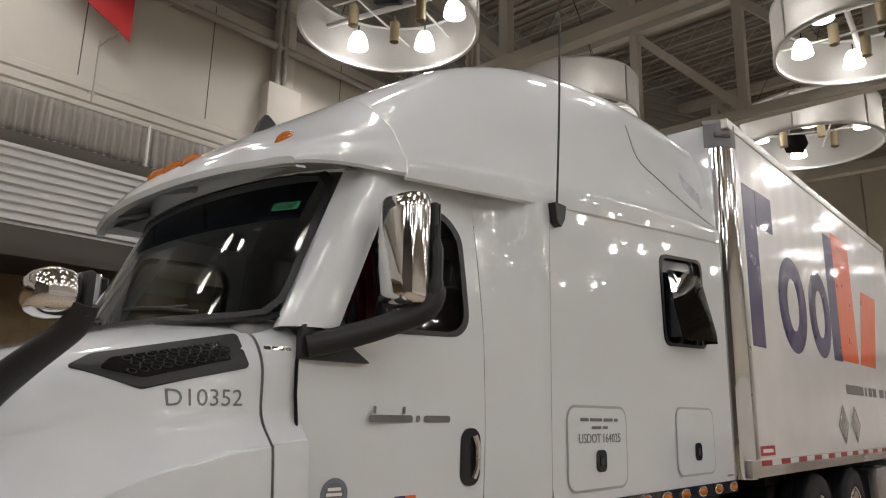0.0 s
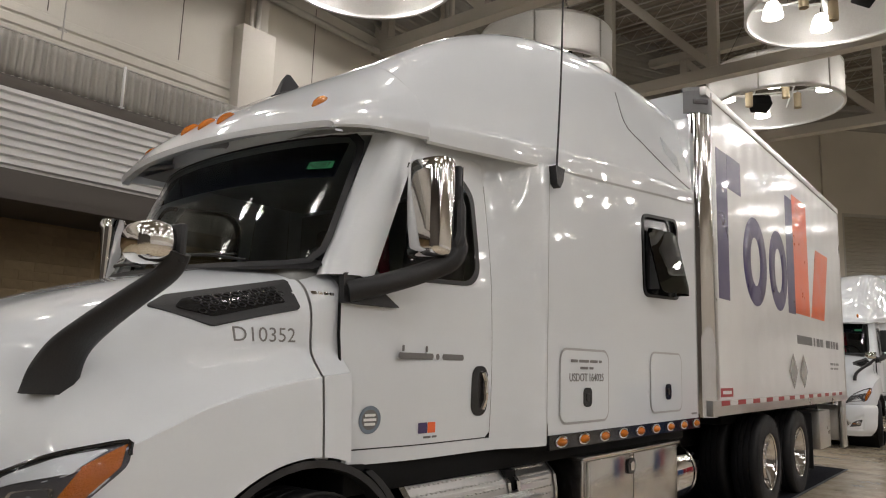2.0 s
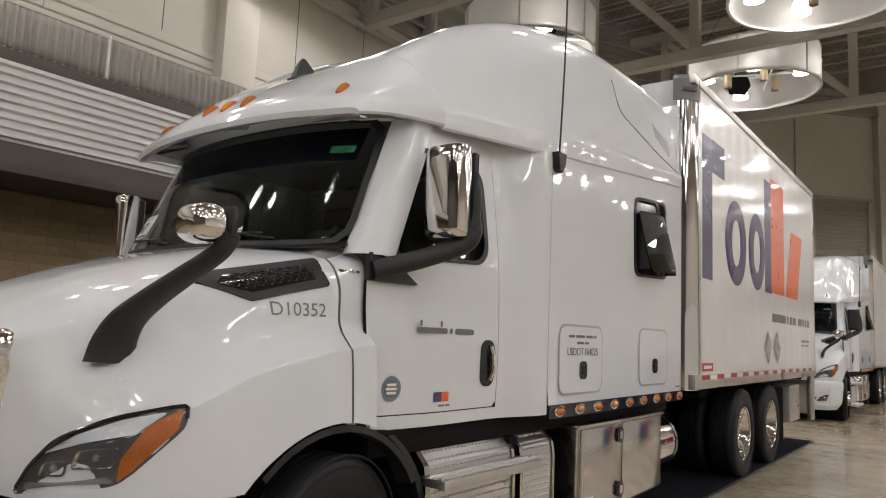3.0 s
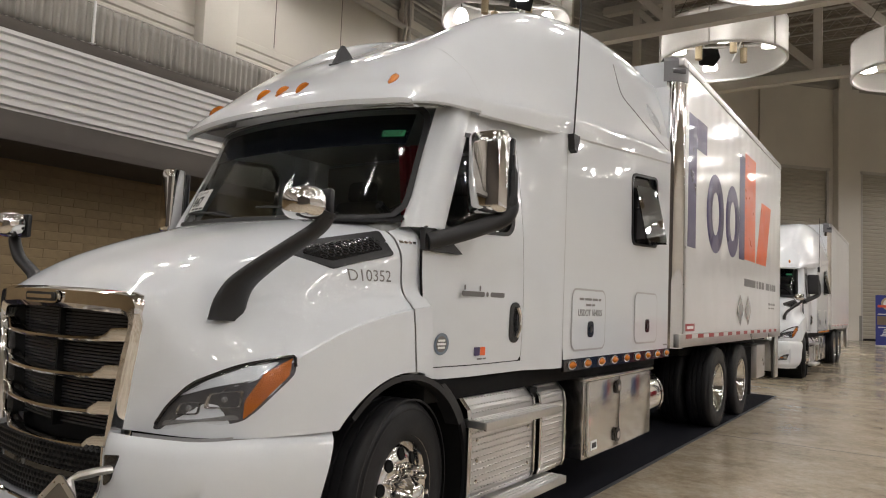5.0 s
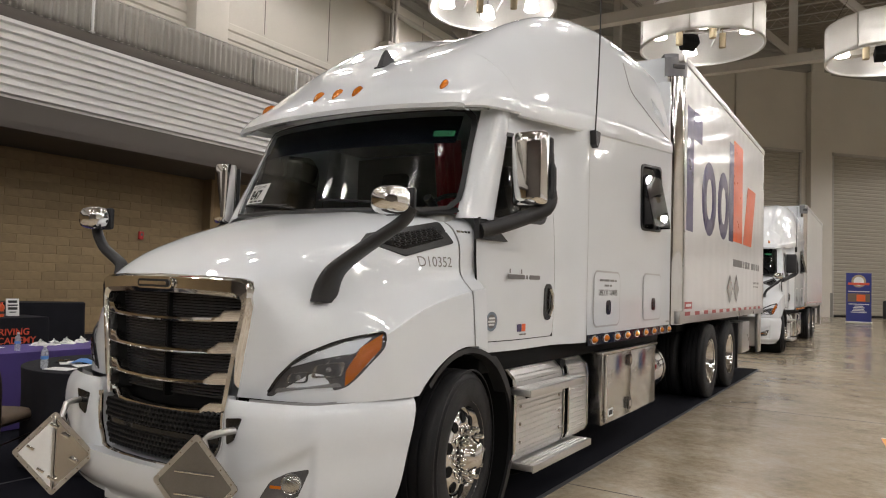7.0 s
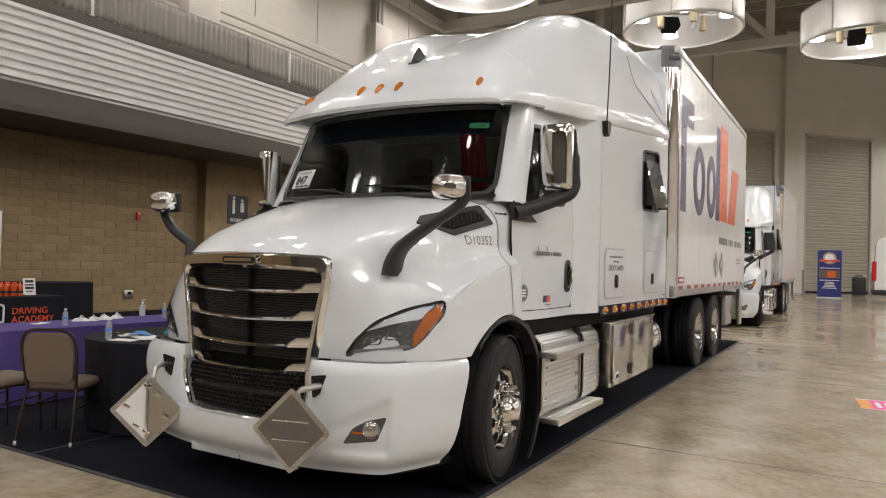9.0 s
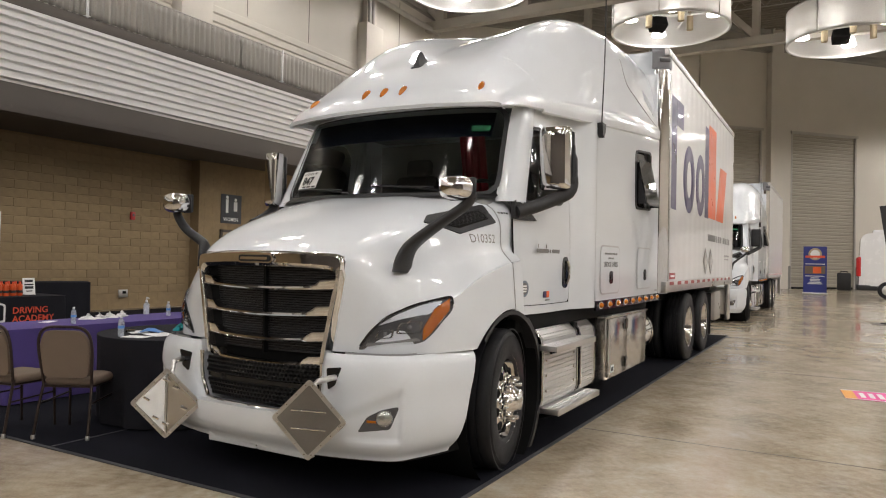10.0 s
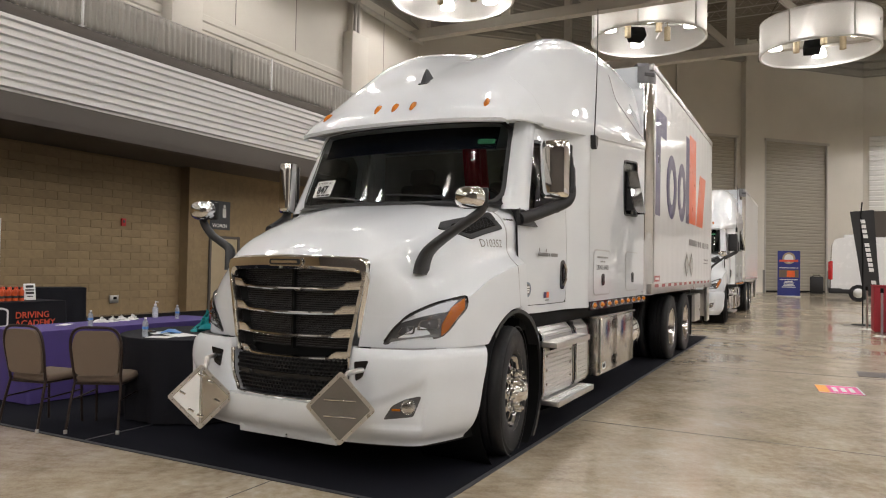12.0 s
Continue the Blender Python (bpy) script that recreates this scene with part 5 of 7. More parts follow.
    for x in (-0.72, 0.0, 0.72):
        part("visor_bracket", tube([(x, 1.34 + 0.12 * x * x, 2.60), (x, screen_y(x, 2.6) - 0.03, 2.655), (x, screen_y(x, 2.6) + 0.02, 2.665)], [0.010, 0.016, 0.024], 8), SEAMGREY, roof)
    for s in (1, -1):
        g0 = [rs.at((s * 3, y, z), (-s, 0, 0), 0.002)[0] for y, z in spline([(4.22, 3.62), (4.24, 3.36), (4.5, 3.26), (4.9, 3.16), (5.40, 3.07)], 6)]
        part("panel_groove", tube(g0, 0.005, 5), SEAMGREY, roof)
        for k in range(10):
            a = [rs.at((s * 3, 4.95 + 0.03 * k, 3.30 - 0.012 * k + dz), (-s, 0, 0), 0.003)[0] for dz in (0.0, 0.07, 0.14)]
            part("louvre", tube(a, 0.006, 4), WHITE, roof)
        # whip antenna at the lower edge of the cap
        b = Vector((s * 1.275, 3.01, 2.668))
        if s > 0:
            an = part("whip_antenna", tube([b + Vector((0, 0, z)) + Vector((0.012 * math.sin(z * 2), 0.04 * z, 0)) for z in np.linspace(0, 1.30, 10)], [0.0065] * 9 + [0.004], 6), BLACK, t, "black whip antenna on a bracket")
            part("bracket", join(prism([(-0.05, 0.03), (0.06, 0.03), (0.045, -0.05), (0.01, -0.10), (-0.03, -0.08)], -0.03, 0.025, lambda q, w, h: (b.x + h, b.y + q, b.z + w))), BLACK, an)
    # back of the sleeper and floor
    part("sleeper_back", slab(-1.23, 5.44, 1.03, 1.23, 5.50, 3.75, 0.01), WHITE, t)
    # inside
    part("cab_floor", slab(-1.1, 1.5, 1.0, 1.1, 5.4, 1.06), INTERIOR, t)
    part("headliner", grid([[(x, y, 2.62) for x in (-1.0, 1.0)] for y in (1.55, 2.9)]), INTERIOR, t)
    part("bunk_wall", slab(-1.12, 3.0, 1.06, 1.12, 3.06, 2.62), INTERIOR, t)
    part("dashboard", join(rbox(0, 1.52, 1.72, 1.95, 0.50, 0.36, 0.08, 3), rbox(0.5, 1.70, 1.86, 0.45, 0.22, 0.14, 0.05, 3), slab(-1.0, 1.45, 1.05, 1.0, 1.75, 1.6)), INTERIOR, t)
    wheel = []
    for k in range(28):
        a = 2 * math.pi * k / 28
        wheel.append(Vector((0.22 * math.cos(a), 0, 0.22 * math.sin(a))))
    m = pose(0.52, 1.98, 1.92, -32)
    part("steering_wheel", moved(join(tube(wheel + [wheel[0]], 0.017, 8, False), tube([(-0.2, 0, 0), (0.2, 0, 0)], 0.02, 6), tube([(0, 0, 0), (0, -0.25, 0)], 0.03, 8)), m), BLACK, t)
    for x in (0.52, -0.52):
        seat = part("seat", join(rbox(x, 2.42, 1.50, 0.50, 0.52, 0.16, 0.06, 3), rbox(x, 2.46, 1.25, 0.35, 0.35, 0.36, 0.03)), SEATCLOTH, t)
        part("seat_back", join(moved(rbox(0, 0, 0, 0.48, 0.14, 0.72, 0.06, 3), pose(x, 2.72, 1.90, -10)), moved(rbox(0, 0, 0, 0.28, 0.11, 0.18, 0.05, 3), pose(x, 2.80, 2.34, -8))), SEATCLOTH, seat)
    rows = [[(0.10 + 0.26 * k / 12 + q * 0.07, 2.45 + 0.02 * math.sin(k * 1.9), z) for k in range(13)] for q, z in ((1.5, 1.7), (0.9, 2.1), (0.2, 2.6))]
    part("curtain", thick(grid(rows), (0, 0.006, 0)), REDCLOTH, t, "dark red cab curtain")
    card = lambda a, b: Vector((a, screen_y(a, b) + 0.012, b))
    st = part("windscreen_sticker", thick(grid([[wp(-0.004)(a, b) for a in (0.72, 0.78, 0.85)] for b in (2.415, 2.455)]), (0, -0.001, 0)), GREENSTICKER, ws, "green inspection sticker")


def build_wheels(t):
    R = WHEEL_R
    def tyre_geo():
        prof = [(0.29, -0.125), (0.31, -0.14), (0.37, -0.150), (0.45, -0.147), (0.49, -0.135), (R - 0.008, -0.115), (R, -0.095)]
        tread = []
        for a in (-0.055, 0.0, 0.055):
            tread += [(R, a - 0.008), (R - 0.014, a - 0.006), (R - 0.014, a + 0.006), (R, a + 0.008)]
        return lathe(prof + tread + [(r, -h) for r, h in prof[::-1]], 64, "x")
    tyre = mesh("tyre", tyre_geo(), RUBBER, 50)
    low = 0.94
    steer_tyre = mesh("tyre", moved(tyre_geo(), Matrix.Diagonal((1, low, low, 1))), RUBBER, 50)
    ringg = [lathe([(rr, 0.1485 - abs(rr - 0.41) * 0.02), (rr + 0.006, 0.1505 - abs(rr - 0.41) * 0.02), (rr + 0.012, 0.1485 - abs(rr - 0.41) * 0.02)], 48, "x") for rr in (0.335, 0.43, 0.475)]
    bead = mesh("sidewall_ring", join(*ringg), RUBBER, 60)
    front = mesh("rim", lathe([(0.292, 0.135), (0.300, 0.142), (0.296, 0.130), (0.285, 0.10), (0.268, 0.075), (0.255, 0.085), (0.235, 0.105), (0.20, 0.118), (0.165, 0.122), (0.10, 0.122), (0.0, 0.122)], 48, "x"), POLISHED, 50)
    rear = mesh("rim", lathe([(0.292, 0.135), (0.300, 0.142), (0.296, 0.130), (0.278, 0.09), (0.268, 0.0), (0.25, -0.055), (0.20, -0.07), (0.13, -0.07), (0.115, -0.05), (0.0, -0.05)], 48, "x"), POLISHED, 50)
    hole = mesh("hand_hole", join(lathe([(0.0, 0.003), (0.027, 0.003), (0.030, 0.006), (0.034, -0.004)], 16, "x")), DARK, 30)
    nutc = mesh("lug_nut", lathe([(0.024, 0), (0.024, 0.012), (0.018, 0.018), (0.0165, 0.075), (0.012, 0.083), (0.0, 0.084)], 12, "x"), CHROME, 40)
    nut = mesh("lug_nut", lathe([(0.017, 0), (0.017, 0.02), (0.010, 0.03), (0.0, 0.032)], 6, "x"), CHROME, 20)
    hubf = mesh("hub_cap", lathe([(0.112, 0), (0.110, 0.03), (0.100, 0.055), (0.080, 0.075), (0.072, 0.105), (0.050, 0.12), (0.0, 0.124)], 32, "x"), CHROME, 40)
    hubr = mesh("hub_cap", lathe([(0.105, -0.05), (0.10, 0.06), (0.085, 0.10), (0.07, 0.115), (0.0, 0.12)], 28, "x"), CHROME, 40)

    def wheel(x, y, s, steer):
        w = new("wheel")
        w.parent = t
        w.matrix_basis = pose(x, y, (R * low if steer else R) - 0.012, 0, 0, (9 if steer else 0) + (0 if s > 0 else 180))
        ty = placed("tyre", steer_tyre if steer else tyre, w)
        tagged(ty, "black truck tyre")
        placed("sidewall_ring", bead, w)
        tagged(placed("rim", front if steer else rear, w), "polished alloy rim")
        for k in range(10):
            a = 2 * math.pi * k / 10
            rad, hx = (0.207, 0.116) if steer else (0.215, -0.064)
            placed("hand_hole", hole, w, Matrix.Translation((hx, rad * math.cos(a + 0.31), rad * math.sin(a + 0.31))) @ Matrix.Rotation(0.22 if steer else 0.0, 4, Vector((0, -math.sin(a + 0.31), math.cos(a + 0.31)))))
            placed("lug_nut", nutc if steer else nut, w, Matrix.Translation((0.122 if steer else -0.07, 0.143 * math.cos(a), 0.143 * math.sin(a))))
        placed("hub_cap", hubf if steer else hubr, w, pose(0.12 if steer else -0.05, 0, 0))
        return w

    for s in (1, -1):
        wheel(s * 1.025, WHEEL_Y + 0.02, s, True)
        for y in (7.88, 9.28):
            wheel(s * 1.06, y, s, False)
            wheel(s * 0.72, y, -s, False)


def lozenges(run, y0, y1, face, pitch=0.036):
    """Raised dashes in crossed pairs over a bent sheet; run: points (x, z) across it, face: side of the truck."""
    P = [Vector((x, 0, z)) for x, z in run]
    V, F, row = [], [], 0
    for a, b in zip(P, P[1:]):
        d = b - a
        n = Vector((d.z, 0, -d.x)).normalized()
        if n.x < 0 or (abs(n.x) < 1e-6 and n.z < 0):
            n = -n
        u = d.normalized()
        for i in range(max(1, int(d.length / pitch))):
            c = a + u * (i + 0.5) * d.length / max(1, int(d.length / pitch))
            y = y0 + pitch * (0.5 if row % 2 else 1.0)
            k = row
            while y < y1 - pitch * 0.4:
                w = Vector((0, 1, 0)) + u * (0.22 if k % 2 else -0.22)
                w.normalize()
                q = w.cross(n)
                o = len(V)
                for e, f, h in ((-0.0165, 0, 0), (0, 0.008, 0), (0.0165, 0, 0), (0, -0.008, 0), (-0.009, 0, 0.006), (0.009, 0, 0.006)):
                    p = c + Vector((0, y, 0)) + w * e + q * f + n * (h + 0.0006)
                    V.append(Vector((p.x * face, p.y, p.z)))
                F += [[o, o + 1, o + 4], [o + 1, o + 2, o + 5], [o + 1, o + 5, o + 4], [o + 2, o + 3, o + 5], [o + 3, o, o + 4], [o + 3, o + 4, o + 5]]
                y += pitch
                k += 1
            row += 1
    return V, F


def build_running_gear(t):
    for s in (1, -1):
        # fuel tank under tread-plate fairing, with two steps
        tk = new("fuel_tank_fairing")
        tk.parent = t
        prof = [(1.02, 0.93), (1.10, 0.91), (1.165, 0.84), (1.18, 0.76), (1.18, 0.36), (1.16, 0.31), (1.08, 0.27)]
        part("cover", grid([[(s * x, y, z) for x, z in prof] for y in (1.88, 2.70)]), TREAD, tk, "tread-plate tank cover", angle=20)
        part("rear_cover", grid([[(s * x, y, z) for x, z in prof] for y in (2.80, 3.20)]), TREAD, tk, angle=20)
        for ya, yb in ((1.90, 2.69), (2.81, 3.18)):
            lz = part("tread_pattern", lozenges(prof, ya, yb, s), TREAD, tk, angle=10)
            lz["kind"] = "stuff"
        for yy in ((1.86, 1.90), (2.69, 2.72), (2.78, 2.81), (3.18, 3.21)):
            part("band", grid([[(s * (x + 0.008), y, z) for x, z in prof] for y in yy]), STEEL, tk, angle=20)
        part("tank", join(tube([(s * 0.82, 1.85, 0.58), (s * 0.82, 3.3, 0.58)], 0.31, 28), slab(min(s * 0.55, s * 1.15), 2.70, 0.32, max(s * 0.55, s * 1.15), 2.80, 0.90)), DARK, tk)
        for y0, y1, z, x1 in ((1.86, 2.84, 0.765, 1.30), (1.92, 2.98, 0.275, 1.30)):
            step = part("step", slab(min(s * 1.13, s * x1), y0, z - 0.022, max(s * 1.13, s * x1), y1, z + 0.022, 0.008), TREAD, tk, "tread-plate cab step")
            sp = part("step_tread", lozenges([(1.19, z + 0.0225), (x1 - 0.01, z + 0.0225)], y0, y1, s, 0.028), TREAD, step, angle=10)
            sp["kind"] = "stuff"
            part("step_edge", slab(min(s * x1, s * (x1 + 0.006)), y0, z - 0.028, max(s * x1, s * (x1 + 0.006)), y1, z + 0.02, 0.002), ALU, step)
            for y in (y0 + 0.2, y1 - 0.2):
                part("step_bracket", tube([(s * 1.05, y, z - 0.1), (s * (x1 - 0.05), y, z - 0.02)], 0.02, 6), DARK, step)
        bolt = mesh("bolt", lathe([(0.014, 0), (0.012, 0.006), (0, 0.008)], 10, "x"), STEEL)
        for y in (1.97, 2.62):
            for z in (0.42, 0.54, 0.66):
                placed("bolt", bolt, tk, pose(s * 1.18, y, z, 0, 0, 0 if s > 0 else 180))
        # polished locker box
        bx = new("side_locker")
        bx.parent = t
        part("body", slab(min(s * 0.55, s * 1.20), 3.50, 0.29, max(s * 0.55, s * 1.20), 5.10, 0.90, 0.012), STEEL, bx, "polished stainless side locker")
        part("locker_top", slab(min(s * 0.55, s * 1.225), 3.48, 0.893, max(s * 0.55, s * 1.225), 5.12, 0.915, 0.004), STEEL, bx)
        for y0, y1 in ((3.56, 4.24), (4.26, 5.08)):
            d = part("locker_panel", slab(min(s * 1.20, s * 1.215), y0, 0.31, max(s * 1.20, s * 1.215), y1, 0.885, 0.006), STEEL, bx, "mirror-polished locker door")
        for z in (0.40, 0.80):
            lk = part("lock", prism(rounded(4.14, z - 0.055, 4.26, z + 0.055, 0.045), 0, 0.008, lambda a, b, h: (s * (1.217 + h), a, b)), GLOSSBLACK, bx, "black paddle lock")
            part("lock_paddle", prism(rounded(4.17, z - 0.03, 4.23, z + 0.03, 0.02), 0.008, 0.014, lambda a, b, h: (s * (1.217 + h), a, b)), CHROME, lk)
        part("hinge", tube([(s * 1.218, 3.545, 0.32), (s * 1.218, 3.545, 0.88)], 0.010, 6), ALU, bx)
        part("tag", prism(rounded(3.63, 0.35, 3.75, 0.42, 0.004), 0, 0.002, lambda a, b, h: (s * (1.2165 + h), a, b)), PAPER, bx)
        part("tag_bar", prism(rounded(3.645, 0.365, 3.735, 0.405, 0.004), 0.002, 0.003, lambda a, b, h: (s * (1.2165 + h), a, b)), INK, bx)
        # air tank behind
        at = part("air_tank", lathe([(0.0, 4.95), (0.18, 4.97), (0.235, 5.02), (0.24, 5.10), (0.24, 5.62), (0.235, 5.68), (0.18, 5.74), (0.0, 5.76)], 32, "y", (s * 0.93, 0, 0.60)), CHROME, t, "polished cylindrical tank")
        for y in (5.2, 5.62):
            part("strap", lathe([(0.246, y - 0.02), (0.246, y + 0.02)], 32, "y", (s * 0.93, 0, 0.60)), STEEL, at)
        # mud flap and rear box
        part("mud_flap", slab(min(s * 0.62, s * 1.2), 10.0, 0.22, max(s * 0.62, s * 1.2), 10.02, 0.95), BLACK, t)
        part("rear_locker", slab(min(s * 0.8, s * 1.18), 10.6, 0.42, max(s * 0.8, s * 1.18), 11.3, 0.95, 0.01), ALU, t, "grey box under the cargo body")
        for y in np.linspace(5.95, 6.9, 4):
            part("valve_fitting", tube([(s * 0.62, y, 0.55), (s * 0.70, y, 0.62)], 0.02, 6), CHROME, t)
    part("lift_gate", join(slab(-1.25, 12.05, 0.45, 1.25, 12.12, 1.0, 0.01), slab(1.18, 11.95, 0.35, 1.24, 12.25, 1.1, 0.01), slab(-1.24, 11.95, 0.35, -1.18, 12.25, 1.1, 0.01)), ALU, t)


def build_box(t):
    S, y0, y1, z0, z1 = 1.295, 5.72, 12.03, 1.10, 4.12
    b = new("cargo_box")
    b.parent = t
    part("side_sheet", join(*(thick(grid([[(s * S, y, z) for y in np.linspace(y0 + 0.1, y1 - 0.06, 40)] for z in (z0 + 0.12, 2.2, 3.2, z1 - 0.07)]), (-s * 0.03, 0, 0)) for s in (1, -1))), BOXSHEET, b, "white sheet box sides", angle=20)
    part("front_wall", slab(-S + 0.05, y0 + 0.02, z0, S - 0.05, y0 + 0.08, z1), WHITE, b)
    part("rear_frame", join(slab(-S, y1 - 0.06, z0, -S + 0.08, y1, z1), slab(S - 0.08, y1 - 0.06, z0, S + 0.004, y1, z1, 0.004), slab(-S, y1 - 0.06, z1 - 0.2, S, y1, z1)), ALU, b)
    part("rear_door", slab(-S + 0.08, y1 - 0.05, z0, S - 0.08, y1 - 0.02, z1 - 0.2), WHITE, b)
    part("roof", slab(-S + 0.03, y0 + 0.05, z1 - 0.02, S - 0.03, y1 - 0.05, z1 + 0.005), WHITE, b)
    part("box_floor", slab(-S + 0.05, y0 + 0.05, z0, S - 0.05, y1 - 0.05, z0 + 0.08), DARK, b)
    for s in (1, -1):
        part("top_rail", slab(min(s * (S - 0.05), s * (S + 0.012)), y0, z1 - 0.075, max(s * (S - 0.05), s * (S + 0.012)), y1, z1 + 0.015, 0.008), ALU, b, "aluminium top rail")
        part("bottom_rail", slab(min(s * (S - 0.05), s * (S + 0.010)), y0, z0 - 0.02, max(s * (S - 0.05), s * (S + 0.010)), y1, z0 + 0.12, 0.006), ALU, b, "aluminium bottom rail")
        # rounded polished corner post
        arc = [(s * (S - 0.16 + 0.165 * math.cos(radians(a))), y0 + 0.13 - 0.16 * math.sin(radians(a))) for a in range(0, 95, 10)]
        part("corner_post", grid([[(x, y, z) for x, y in arc] for z in (z0 - 0.03, 2.5, z1 - 0.22)]), CHROME, b, "polished rounded corner post", angle=60)
        part("post_flange", slab(min(s * (S + 0.002), s * (S + 0.008)), y0 + 0.12, z0 - 0.02, max(s * (S + 0.002), s * (S + 0.008)), y0 + 0.19, z1 - 0.1), ALU, b)
        cap = [(s * (S - 0.19 + 0.205 * math.cos(radians(a))), y0 + 0.15 - 0.20 * math.sin(radians(a))) for a in range(0, 95, 10)]
        capg = grid([[(x, y, z1 - 0.24) for x, y in cap], [(x, y, z1 - 0.02) for x, y in cap], [(x * 0.985, y + 0.03, z1 + 0.03) for x, y in cap], [(s * 0.9, y0 + 0.35, z1 + 0.045) for x, y in cap]])
        cp = part("corner_cap", capg, CAPGREY, b, "grey cast corner cap", angle=30)
        a = radians(45)
        c = Vector((s * (S - 0.19 + 0.207 * math.cos(a)), y0 + 0.15 - 0.202 * math.sin(a), z1 - 0.13))
        part("cap_lamp", moved(rbox(0, 0, 0, 0.15, 0.02, 0.05, 0.015), Matrix.Translation(c) @ pose(0, 0, 0, 0, 0, 45 * s)), LAMPGREY, cp)
        # reflective tape in pieces
        red, wht = (mesh("tape_piece", slab(-0.001, 0, -0.022, 0.001, 0.24, 0.022), k) for k in (REDREFLECT, WHITEREFLECT))
        for k in range(24):
            placed("tape_piece", red if k % 2 == 0 else wht, b, pose(s * (S + 0.0125), y0 + 0.22 + k * 0.2465, z0 + 0.09))
        riv = mesh("rivet", lathe([(0.006, 0), (0.004, 0.004), (0, 0.005)], 6, "x"), ALU)
        for k in range(30):
            placed("rivet", riv, b, pose(s * (S + 0.012), y0 + 0.2 + k * 0.207, z1 - 0.03, 0, 0, 0 if s > 0 else 180))
            placed("rivet", riv, b, pose(s * (S + 0.010), y0 + 0.2 + k * 0.207, z0 + 0.03, 0, 0, 0 if s > 0 else 180))
    return b


